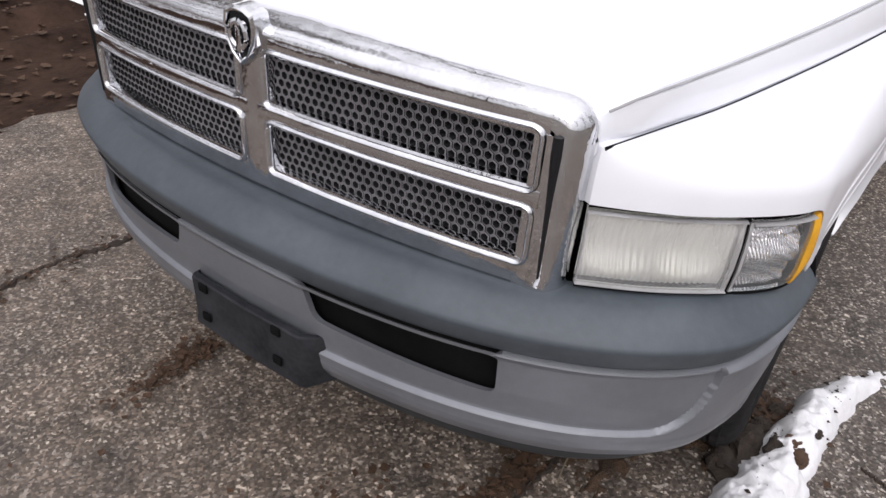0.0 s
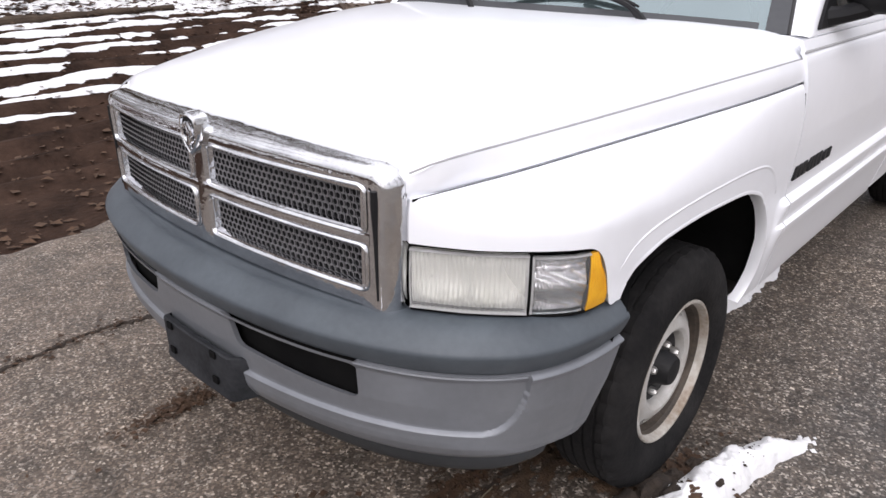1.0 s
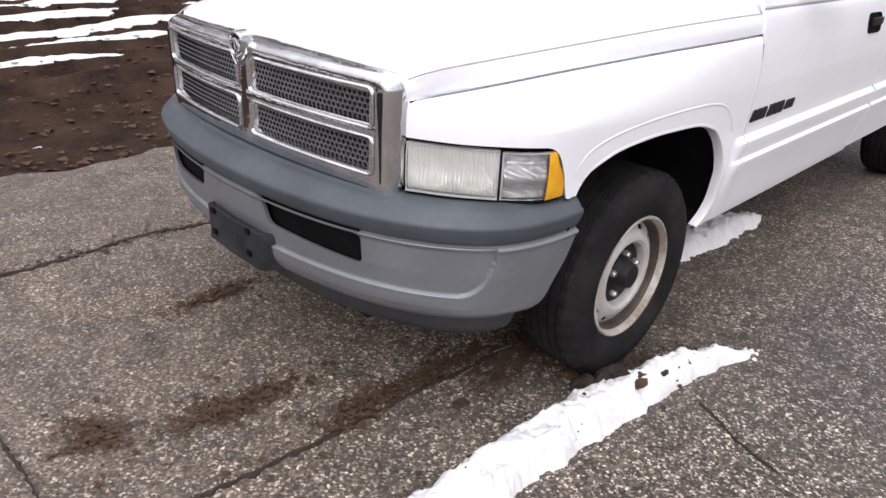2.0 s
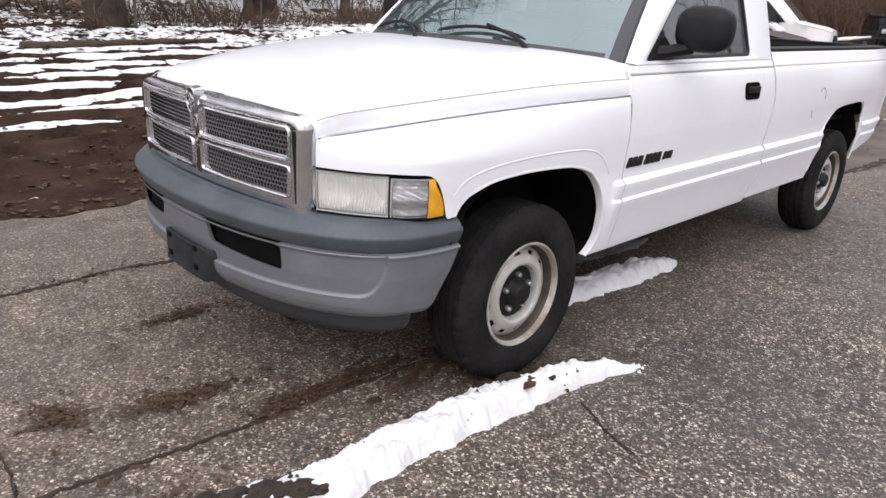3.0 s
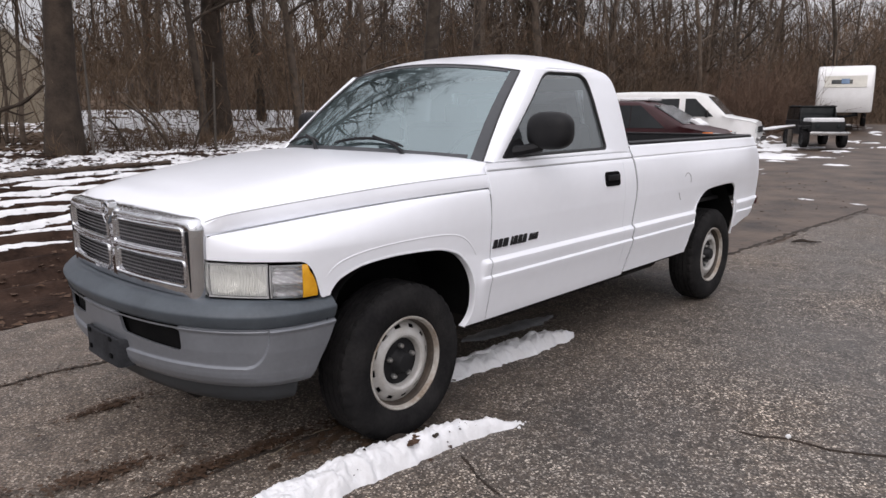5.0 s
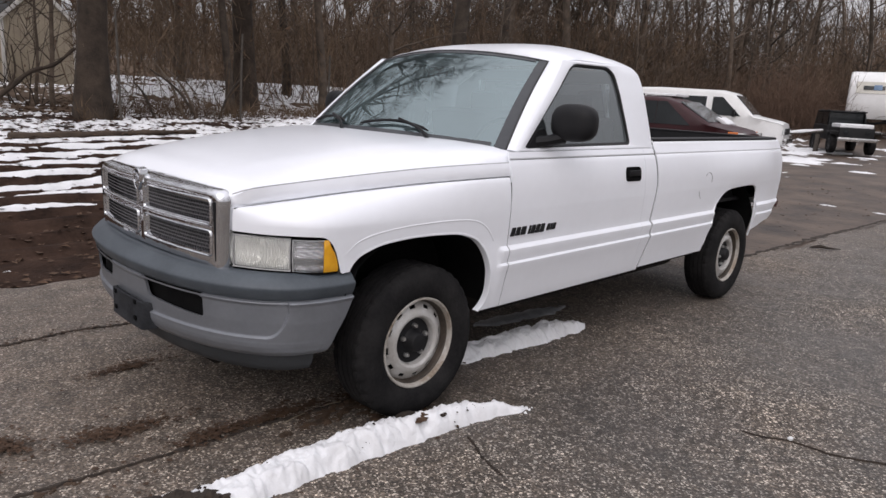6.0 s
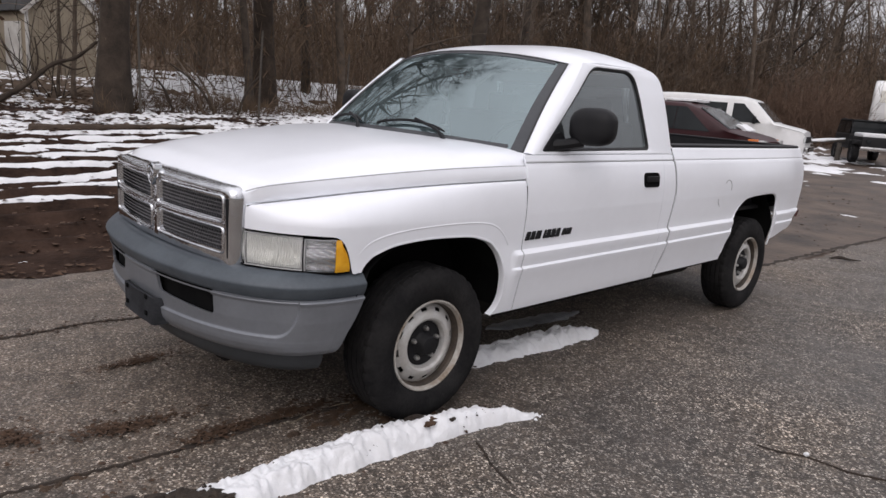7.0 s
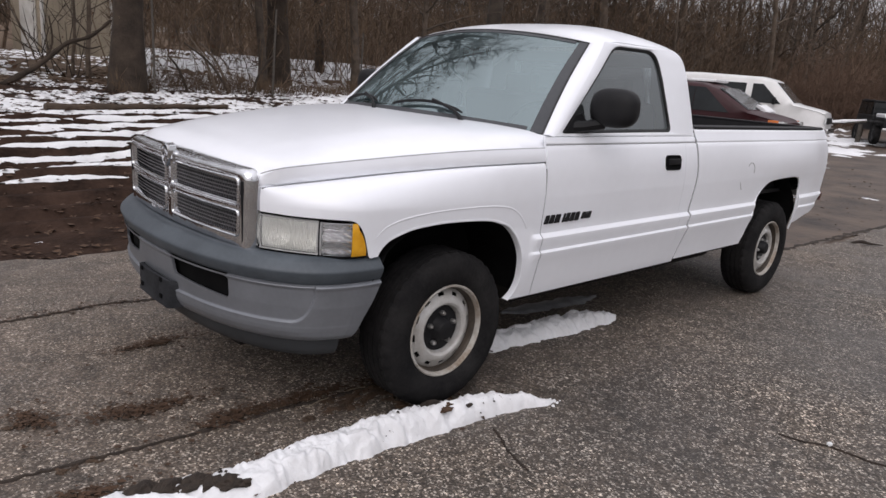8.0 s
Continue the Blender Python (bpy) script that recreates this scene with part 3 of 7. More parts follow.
def lamps():
    out = []
    bm = bmesh.new()
    add_grid(bm, lamp_strip(0, 31.5, 0.782, 0.914, 0.0, 0.0006), flip=True)
    flange(bm, lambda c: (-0.006, 0.008, 0))
    out.append(("lens", bm, LENS, 0, "hazed fluted lens"))
    bm = bmesh.new()
    rows = lamp_strip(0, 31.5, 0.784, 0.912, 0.020, 0.0016, nz=14)
    n = len(rows) - 1
    for i, r in enumerate(rows):
        for j, p in enumerate(r):
            u, v = i / n, j / 14
            bowl = max(0.0, 1 - ((u - 0.27) / 0.26) ** 2 - ((v - 0.5) / 0.42) ** 2) + max(0.0, 1 - ((u - 0.73) / 0.25) ** 2 - ((v - 0.5) / 0.42) ** 2)
            p.x -= 0.016 * bowl
            p.y += 0.024 * bowl
    add_grid(bm, rows, flip=True)
    out.append(("reflector", bm, REFLECT, 0, ""))
    bm = bmesh.new()
    add_grid(bm, lamp_strip(32.5, 63.5, 0.782, 0.910, 0.0, 0.0006), flip=True)
    flange(bm, lambda c: (-0.006, 0.006, 0))
    out.append(("lens", bm, CLEARCOVER, 1, "clear ribbed lens"))
    bm = bmesh.new()
    rows = lamp_strip(32.5, 64.5, 0.784, 0.908, 0.016, 0.0, nz=48)
    for i, r in enumerate(rows):
        for j, p in enumerate(r):
            w = 0.0022 * math.sin(2 * math.pi * i / 9) * (1 + 0.9 * math.sin(2 * math.pi * j / 8 + 0.08 * i)) + 0.008 * max(0.0, 1 - ((j - 37) / 4) ** 2) + 0.006 * math.sin(j * 0.22)
            p.x -= w * 0.75
            p.y += w * 0.66
    add_grid(bm, rows, flip=True)
    out.append(("reflector", bm, CLEARREF, 1, ""))
    bm = bmesh.new()
    add_grid(bm, lamp_strip(62.7, 79, 0.780, 0.909, -0.002, 0.0006, end_slope=0.040), flip=True)
    flange(bm, lambda c: (-0.006, 0.006, 0))
    out.append(("amber_marker", bm, AMBER, 1, "amber side marker"))
    bm = bmesh.new()
    for u0, u1, z0, z1 in ((0, 31.5, 0.910, 0.914), (0, 31.5, 0.782, 0.785), (0, 0.7, 0.785, 0.910), (30.8, 31.5, 0.785, 0.910)):
        add_grid(bm, lamp_strip(u0, u1, z0, z1, -0.0015, nz=3), flip=True)
    flange(bm, lambda c: (-0.003, 0.004, 0))
    out.append(("frame", bm, LAMPFRAME, 0, "grey plastic lamp frame"))
    bm = bmesh.new()
    for u0, u1, z0, z1 in ((32.5, 33.4, 0.782, 0.910), (33.4, 62.5, 0.906, 0.910)):
        add_grid(bm, lamp_strip(u0, u1, z0, z1, -0.0015, nz=3), flip=True)
    flange(bm, lambda c: (-0.003, 0.004, 0))
    out.append(("frame", bm, LAMPFRAME, 1, "grey plastic lamp frame"))
    bm = bmesh.new()
    add_grid(bm, lamp_strip(0, 80, 0.772, 0.924, 0.056), flip=True)
    add_grid(bm, lamp_strip(31, 33, 0.776, 0.916, 0.004), flip=True)
    add_grid(bm, lamp_strip(0, 80, 0.770, 0.781, 0.006, nz=2), flip=True)
    add_grid(bm, lamp_strip(0, 78, 0.915, 0.925, 0.008, nz=2), flip=True)
    out.append(("housing", bm, DULL, 0, ""))
    return out


for sg in (1, -1):
    hl = new("headlight")
    hl.parent = truck
    cl = new("corner_lamp")
    cl.parent = truck
    for nm, b, mt, pa, lb in lamps():
        if sg < 0:
            b = mirrored(b)
        o = part(nm, b, mt, cl if pa else hl, lb, angle=60)
        if mt is LENS or mt is CLEARCOVER:
            o.visible_shadow = False

# front bumper: rounded dark band over a silver skin, two ducts, dark valance, plate bracket
BUMP = [(0.0, -0.990), (0.15, -0.985), (0.30, -0.970), (0.45, -0.942), (0.58, -0.902), (0.70, -0.845), (0.80, -0.770), (0.865, -0.690), (0.900, -0.60), (0.915, -0.51), (0.918, -0.425)]
BL = spline([(x, y, 0) for x, y in BUMP], 100)
BPATH = [Vector((-p.x, p.y, 0)) for p in BL[:0:-1]] + BL
BN = []
for k, p in enumerate(BPATH):
    d = (BPATH[min(k + 1, 200)] - BPATH[max(k - 1, 0)]).normalized()
    BN.append(Vector((d.y, -d.x, 0)))
bumper = new("front_bumper")
bumper.parent = truck


def bumper_rows(prof, k0=0, k1=200, back=None):
    rows = []
    for k in range(k0, k1 + 1):
        p, n = BPATH[k], BN[k]
        e = max(0.0, abs(k - 100) - 78) / 22
        row = []
        for off, z in prof:
            d = (BPATH[min(k + 1, 200)] - BPATH[max(k - 1, 0)]).normalized() * (1 if k >= 100 else -1)
            cut = (back(z) if back else 0.0) * e
            row.append(p + n * off - d * cut + Vector((0, 0, z)))
        rows.append(row)
    return rows


def end_cut(z):
    return 0.10 * smooth(0.70, 0.42, z)


bm = bmesh.new()
add_grid(bm, bumper_rows([(-0.10, 0.772), (-0.06, 0.776), (-0.040, 0.771), (-0.020, 0.757), (-0.005, 0.742), (0.004, 0.733), (0.007, 0.727), (0.0065, 0.722), (0.001, 0.706), (-0.006, 0.690), (-0.011, 0.680), (-0.016, 0.675)]), flip=True)
flange(bm, (0, 0.004, 0))
part("upper_band", bm, BAND, bumper, "weathered dark grey bumper band", angle=50)
SK = [(-0.016, 0.676), (-0.008, 0.672), (-0.004, 0.664), (-0.012, 0.652), (-0.014, 0.62), (-0.016, 0.58), (-0.021, 0.545), (-0.026, 0.512), (-0.0275, 0.503), (-0.0275, 0.496), (-0.031, 0.478), (-0.042, 0.455), (-0.060, 0.436), (-0.085, 0.425)]


SK_OFF = table([(z, o) for o, z in SK[::-1]])


def panel_foot(k):
    """The lower edge of the recessed panel, which turns up towards the wheels."""
    if k <= 60.0:
        return 0.520
    f = math.asin(min(1.0, (k - 60.0) / 9.5)) / (math.pi / 2)
    return 0.520 + 0.152 * (1 - math.cos(f * math.pi / 2)) if k < 69.5 else 9.0


def skin_point(u, z):
    """A point of the silver skin, u running along the bumper from -100 to 100."""
    a = min(99.999, abs(u))
    i = 100 + int(a)
    p, n = BPATH[i].lerp(BPATH[i + 1], a - int(a)), BN[i].lerp(BN[i + 1], a - int(a))
    d = (BPATH[i + 1] - BPATH[i]).normalized()
    foot = panel_foot(a)
    off = SK_OFF(z) + (0.006 - 0.012 * smooth(foot - 0.003, foot + 0.006, z) if 0.49 < z < 0.670 else 0.006 if z <= 0.49 else 0.0)
    q = p + n * off - d * end_cut(z) * max(0.0, a - 78) / 22 + Vector((0, 0, z))
    return Vector((q.x if u >= 0 else -q.x, q.y, q.z))


def duct_gap(x, z):
    """Signed distance to the rounded duct opening, negative inside."""
    x = abs(x)
    left, low, r = 0.172 + (0.664 - z) * 0.32, 0.592 - 0.060 * (x - 0.20), 0.018
    qx, qz = max(left - x, x - 0.549) + r, max(z - 0.664, low - z) + r
    return math.hypot(max(qx, 0), max(qz, 0)) + min(max(qx, qz), 0.0) - r


def skin():
    """The silver skin with real rounded openings for the two ducts."""
    bm = bmesh.new()
    us = [k / 2 for k in range(-200, 201)]
    zs = [0.676 - 0.251 * j / 66 for j in range(67)]
    uv, vs = {}, []
    for u in us:
        col = []
        for z in zs:
            v = bm.verts.new(skin_point(u, z))
            uv[v] = (u, z)
            col.append(v)
        vs.append(col)
    doomed = []
    for a, b in zip(vs, vs[1:]):
        for j in range(66):
            q = (a[j], b[j], b[j + 1], a[j + 1])
            c = sum((v.co for v in q), Vector()) / 4
            f = bm.faces.new(q[::-1])
            if duct_gap(c.x, c.z) < 0:
                doomed.append(f)
    bmesh.ops.delete(bm, geom=doomed, context="FACES")
    for v in bm.verts:
        if v.is_boundary and abs(duct_gap(v.co.x, v.co.z)) < 0.02 and abs(v.co.x) < 0.62:
            u, z = uv[v]
            for _ in range(6):
                c = skin_point(u, z)
                g = duct_gap(c.x, c.z)
                gx_, gz_ = (duct_gap(c.x + 0.001, c.z) - g) / 0.001, (duct_gap(c.x, c.z + 0.001) - g) / 0.001
                du = (skin_point(u + 0.2, z).x - c.x) / 0.2
                u, z = u - g * gx_ / du, z - g * gz_
            v.co = skin_point(u, z)
    flange(bm, lambda c: (0, 0.012, -0.002) if abs(duct_gap(c.x, c.z)) < 0.004 and abs(c.x) < 0.6 else (0, 0.006, 0))
    return bm


part("lower_skin", skin(), SKIN, bumper, "silver-grey painted bumper skin", angle=40)
# black sheet painting the shade inside both ducts
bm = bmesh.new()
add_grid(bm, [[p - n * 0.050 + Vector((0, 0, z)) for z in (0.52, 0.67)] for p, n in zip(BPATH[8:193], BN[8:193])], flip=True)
part("duct_shade_backing", bm, DULL, bumper)
VAL = [(-0.080, 0.436), (-0.084, 0.41), (-0.096, 0.375), (-0.115, 0.350), (-0.15, 0.338)]
bm = bmesh.new()
add_grid(bm, bumper_rows(VAL, 12, 188, lambda z: 0.10), flip=True)
flange(bm, (0, 0.01, 0))
part("valance", bm, VALANCE, bumper, "dark grey plastic lower valance", angle=50)
bm = bmesh.new()
rows = []
for x, y, lo, hi in ((-0.140, -0.930, 0.452, 0.560), (-0.132, -0.985, 0.444, 0.566), (-0.125, -0.993, 0.440, 0.568), (0.03, -0.998, 0.437, 0.568), (0.178, -0.993, 0.434, 0.566), (0.192, -0.985, 0.434, 0.566), (0.236, -0.930, 0.448, 0.556)):
    rows.append([(x, y + 0.022, hi - 0.010), (x, y + 0.008, hi - 0.008), (x, y + 0.005, hi - 0.012), (x, y + 0.006, hi - 0.030), (x, y + 0.007, lo + 0.02), (x, y + 0.004, lo + 0.012), (x, y + 0.004, lo), (x, y + 0.014, lo + 0.002)])
add_grid(bm, rows, flip=False)
bracket = part("plate_bracket", bm, BRACKET, bumper, "empty black licence plate bracket", inverse=True)
for x, z in ((-0.085, 0.548), (0.125, 0.548), (-0.085, 0.475), (0.125, 0.475)):
    bm = bmesh.new()
    box(bm, (x, -0.993, z), (0.024, 0.006, 0.020), 0.003)
    part("mount_hole", bm, DULL, bracket)

# pinstripes, shut lines, and dark strips painting shade into the panel gaps
hp = []
for k in range(41):
    y = -0.795 + (0.57 + 0.795) * k / 40
    x, z = groove(y)
    hp.append((x + 0.006, y, z - 0.003))
bm = bmesh.new()
tube(bm, hp, 0.0022, 6)
both("pinstripe", bm, STRIPE, "thin grey stripe")
bm = bmesh.new()
tube(bm, [(side_x(y, 1.2) + 0.0005, y, 1.2) for y in straight(0.535, cab_rear(1.2) - 0.01, 30)], 0.0028, 6)
both("pinstripe", bm, STRIPE, "thin grey stripe")
bm = bmesh.new()
tube(bm, [(shut(y)[0] + 0.002, y, shut(y)[1] - 0.002) for y in straight(-0.790, 0.525, 50)], 0.0028, 6)
both("hood_gap_shade", bm, DULL)
# black strips just under the surface stand for the gaps' shade
bm = bmesh.new()
zz = [z for z in ROWZ if 0.46 <= z <= 1.235]
add_grid(bm, [[(side_x(cab_rear(z), z) - 0.007, cab_rear(z) + d, z) for d in (-0.006, 0.018)] for z in zz], flip=True)
both("bed_gap_shade", bm, BLACK)
bm = bmesh.new()
add_grid(bm, [[(side_x(0.527, z) - 0.004, 0.527 + d, z) for d in (-0.004, 0.005)] for z in zz if z < 1.12], flip=True)
both("door_gap_shade", bm, BLACK)

# raised lips round the wheel openings
OX = table([(y, x) for x, y in O_CURVE])


def lip(tab, ys, r, plan, cut):
    """A rounded moulding along the line tab(y) on the body side."""
    bm = bmesh.new()
    pts = []
    for y in ys:
        z = tab(y)
        if z < cut:
            continue
        x = plan(y) + (SIDE(z) if z > 0.80 else PLAIN(z)) - 0.943
        pts.append((x, y, z))
    tube(bm, pts, [r * 0.3] + [r] * (len(pts) - 2) + [r * 0.3], 8)
    return bm


both("arch_ridge", lip(RIDGE_F, [-0.46 + 0.90 * k / 90 for k in range(91)], 0.020, lambda y: OX(y) - 0.0178, 0.78), PAINT)
ry = [2.84 + 0.868 * k / 140 for k in range(141)] + [2.84 + 0.10 * k / 40 for k in range(40)] + [3.64 + 0.068 * k / 60 for k in range(61)]
both("arch_lip", lip(ARCH_R, sorted(ry), 0.007, lambda y: 0.940, 0.50), PAINT)
both("arch_ridge", lip(RIDGE_R, [2.88 + 0.88 * k / 90 for k in range(91)], 0.020, lambda y: 0.9255, 0.78), PAINT)

tail_y = table(sorted((p.y, p.x) for p in ARCH_EDGE if p.x > 0.3))
bm = bmesh.new()
rows = []
for j in range(21):
    z = 0.455 + 0.26 * j / 20
    rows.append([(PLAIN(z) - 0.0008, tail_y(z) + 0.003 + (0.442 - tail_y(z) - 0.003) * f, z) for f in (0, 0.5, 1)])
add_grid(bm, rows, flip=True)
both("fender_tip", bm, PAINT)
# turned edge of the wheel opening
bm = bmesh.new()
rows = []
for k, p in enumerate(ARCH_EDGE):
    d = (ARCH_EDGE[min(k + 1, 220)] - ARCH_EDGE[max(k - 1, 0)]).normalized()
    n = Vector((-d.y, d.x, 0))
    row = []
    for off, dx in ((0.014, -0.0015), (0.010, 0.0012), (0.005, 0.0022), (0.0015, 0.0012), (0.0, -0.002), (-0.001, -0.016), (-0.001, -0.032)):
        q = p + n * off
        row.append((OX(max(-0.5, min(q.x, 0.52))) + (SIDE(q.y) if q.y > 0.80 else PLAIN(q.y)) - 0.943 + dx, q.x, q.y))
    rows.append(row)
add_grid(bm, rows, flip=False)
both("arch_lip", bm, PAINT)
# cowl corner between hood, fender, door and pillar
bm = bmesh.new()
rows = []
for y in (0.542, 0.555, 0.567, 0.58, 0.60, 0.63):
    f = smooth(0.525, 0.60, y)
    z = 1.196 + 0.044 * f
    rows.append([(0.80, y, z + 0.014), (0.83, y, z + 0.006), (0.862, y, z), (0.882, y, z - 0.008), (0.892, y, z - 0.020), (0.899, y, 1.160), (0.908, y, 1.11), (0.917, y, 1.05)])
add_grid(bm, rows, flip=True)
both("cowl_corner", bm, PAINT)

# cab: greenhouse sides with window openings, pillars, roof, glass
GH = table([(1.20, 0.900), (1.25, 0.884), (1.40, 0.850), (1.55, 0.813), (1.68, 0.772), (1.72, 0.752)])


def rounded_sides(corners, r, n):
    """The four sides of a rounded four-cornered outline, each from mid-corner to mid-corner."""
    cs = [Vector((a, b, 0)) for a, b in corners]
    rr = r if isinstance(r, (list, tuple)) else [r] * 4
    sides = []
    def at(i):
        c, p, q = cs[i], cs[i - 1], cs[(i + 1) % 4]
        return c + (p - c).normalized() * rr[i], c, c + (q - c).normalized() * rr[i]
    for i in range(4):
        p0, c, p1 = at(i)
        q0, c2, q1 = at((i + 1) % 4)
        pts = []
        for k in range(5):
            t = 0.5 + 0.5 * k / 4
            pts.append((1 - t) ** 2 * p0 + 2 * t * (1 - t) * c + t * t * p1)
        m = n - 10
        pts += [p1.lerp(q0, (k + 1) / (m + 1)) for k in range(m)]
        for k in range(5):
            t = 0.5 * k / 4
            pts.append((1 - t) ** 2 * q0 + 2 * t * (1 - t) * c2 + t * t * q1)
        sides.append(pts)
    return sides


WIN = rounded_sides([(0.672, 1.252), (1.708, 1.260), (1.622, 1.706), (1.196, 1.702)], [0.03, 0.03, 0.09, 0.07], 24)
OUT = rounded_sides([(0.600, 1.2365), (1.978, 1.2365), (1.915, 1.728), (1.118, 1.718)], [0.003, 0.003, 0.13, 0.003], 24)
bm = bmesh.new()
loops = []
for f, dx in ((0.0, 0.0), (0.25, 0.004), (0.6, 0.005), (0.9, 0.002), (1.0, -0.004)):
    row = []
    for a, b in zip(OUT, WIN):
        for p, q in zip(a[:-1], b[:-1]):
            c = p.lerp(q, f)
            row.append((GH(c.y) + dx, c.x, c.y))
    loops.append(row)
loops.append([(x - 0.03, y, z) for x, y, z in loops[-1]])
add_grid(bm, loops, closed=True, flip=False)
both("window_frame", bm, PAINT)
bm = bmesh.new()
win = [(p.x, p.y) for s in WIN for p in s[:-1]]
cy, cz = 1.35, 1.47
def inner(k, dx):
    return [(GH(z) + dx, cy + (y - cy) * k, cz + (z - cz) * (k - (1 - k))) for y, z in win]
add_grid(bm, [inner(1.0, -0.001), inner(0.992, 0.001), inner(0.972, -0.004), inner(0.965, -0.016)], closed=True, flip=False)
both("window_seal", bm, SEAL, "black rubber window seal")


def span(z, loop):
    hit = []
    for (y0, z0), (y1, z1) in zip(loop, loop[1:] + loop[:1]):
        if (z0 - z) * (z1 - z) <= 0 and z0 != z1:
            hit.append(y0 + (y1 - y0) * (z - z0) / (z1 - z0))
    return min(hit), max(hit)


bm = bmesh.new()
rows = []
for z in np.linspace(1.264, 1.698, 20):
    a, b = span(z, win)
    rows.append([(GH(z) - 0.016, a + (b - a) * k / 10, z) for k in range(11)])
add_grid(bm, rows, flip=False)
for o in both("side_window", bm, WINDOW, "lightly tinted side window"):
    o.visible_shadow = False


def ws(s, t):
    """The windscreen: across s -1..1, up t 0..1."""
    b = Vector((0.834 * s, 0.386 + 0.2 * s * s, 1.266 - 0.026 * s * s))
    c = Vector((0.684 * s, 0.99 + 0.088 * s * s, 1.757 - 0.055 * s * s))
    p = b.lerp(c, t)
    g = math.sin(math.pi * t) * 0.018
    return p + Vector((0, -g * 0.7, g * 0.7))


bm = bmesh.new()
add_grid(bm, [[ws(-1 + i / 20, j / 20) for i in range(41)] for j in range(21)])
o = part("windshield", bm, SCREEN, truck, "windshield reflecting bare branches and pale sky")
o.visible_shadow = False
bm = bmesh.new()
inn = Vector((0, -0.002, 0.002))
# the wide side strips paint the pillars' shade onto the glass edge
for s0, s1 in ((-0.995, -0.945), (0.928, 0.995)):
    add_grid(bm, [[ws(s0 + (s1 - s0) * i / 3, j / 20) + inn for i in range(4)] for j in range(21)])
for t0, t1 in ((0.0, 0.05), (0.965, 1.0)):
    add_grid(bm, [[ws(-0.945 + 1.85 * i / 40, t0 + (t1 - t0) * j / 2) + inn for i in range(41)] for j in range(3)])
part("glass_edge_shade", bm, mat("dark_glass_border", (0.045, 0.048, 0.054), (0.062, 0.065, 0.07), 6, 0.35, spec=0.3), truck, "dark border round the windshield, widened at the sides to paint pillar shade")
# windscreen seal
bm = bmesh.new()
edge = [ws(-1, j / 20) for j in range(21)] + [ws(-1 + i / 20, 1) for i in range(1, 41)] + [ws(1, 1 - j / 20) for j in range(1, 21)]
tube(bm, edge, 0.007, 6)
part("windshield_seal", bm, SEAL, truck)

# A-pillars
bm = bmesh.new()
rows = []
for j in range(21):
    t = j / 20
    w = ws(1, t)
    z = 1.2365 + t * (1.718 - 1.2365)
    sd = Vector((GH(z), 0.600 + (1.118 - 0.600) * t, z))
    mid = (w + sd) / 2 + Vector((0.012, -0.012, 0.004))
    rows.append([w + Vector((-0.012, 0.02, -0.012)), w, w.lerp(mid, 0.5) + Vector((0.003, -0.004, 0.002)), mid, mid.lerp(sd, 0.55) + Vector((0.003, 0, 0)), sd])
add_grid(bm, rows, flip=False)
both("pillar", bm, PAINT)

# roof
bm = bmesh.new()
rows = []
for j in range(25):
    u = j / 24
    row = []
    for i in range(-24, 25):
        s = i / 24
        yf, yr = 0.99 + 0.088 * s * s, 1.845 - 0.060 * abs(s) ** 3.4
        w = 0.684 + (0.752 - 0.684) * smooth(0, 0.3, u)
        zc = 1.757 + 0.074 * math.sin(math.pi * min(1.0, u * 0.80)) + 0.014 * u
        ze = 1.702 + 0.024 * smooth(0, 0.25, u)
        z = zc - (zc - ze) * abs(s) ** 3.4
        row.append((s * w, yf + (yr - yf) * u, z))
    rows.append(row)
zc = rows[-1][24][2]
for k in range(1, 8):
    a = k / 7 * math.pi / 2
    row = []
    for i in range(-24, 25):
        s = i / 24
        f = abs(s) ** 3.4
        z = (zc - 0.060 * (1 - math.cos(a))) * (1 - f) + (1.598 + 0.130 * math.cos(a)) * f
        row.append((s * (GH(z) if abs(i) == 24 else 0.752 - 0.01 * (1 - f)), (1.845 + 0.060 * math.sin(a)) * (1 - f) + (1.785 + 0.130 * math.sin(a)) * f, z))
    rows.append(row)
add_grid(bm, rows)
flange(bm, (0, 0, -0.02))
part("roof", bm, PAINT, truck)
# cab back with its window
bm = bmesh.new()
def back(x, z):
    return (x, 1.895 + (1.722 - z) / 0.486 * 0.08, z)
zs, xs = [0.62, 1.0, 1.30, 1.62, 1.66, 1.70], [-0.86, -0.70, -0.58, -0.2, 0.2, 0.58, 0.70, 0.86]
for j in range(5):
    for i in range(7):
        if j == 2 and 2 <= i <= 4:
            continue
        k = lambda z: min(1, GH(max(z, 1.25)) / 0.88)
        q = [back(xs[i] * k(zs[j]), zs[j]), back(xs[i + 1] * k(zs[j]), zs[j]), back(xs[i + 1] * k(zs[j + 1]), zs[j + 1]), back(xs[i] * k(zs[j + 1]), zs[j + 1])]
        q = [(x, y, min(z, 1.70 - 0.12 * smooth(0.55, 0.74, abs(x)))) for x, y, z in q]
        bm.faces.new([bm.verts.new(p) for p in q][::-1])
bmesh.ops.remove_doubles(bm, verts=bm.verts[:], dist=0.001)
flange(bm, (0, -0.02, 0))
part("cab_back", bm, PAINT, truck)
bm = bmesh.new()
add_grid(bm, [[back(x, z) for x in straight(-0.57, 0.57, 6)] for z in straight(1.30, 1.62, 4)], flip=True)
o = part("rear_window", bm, WINDOW, truck)
o.visible_shadow = False

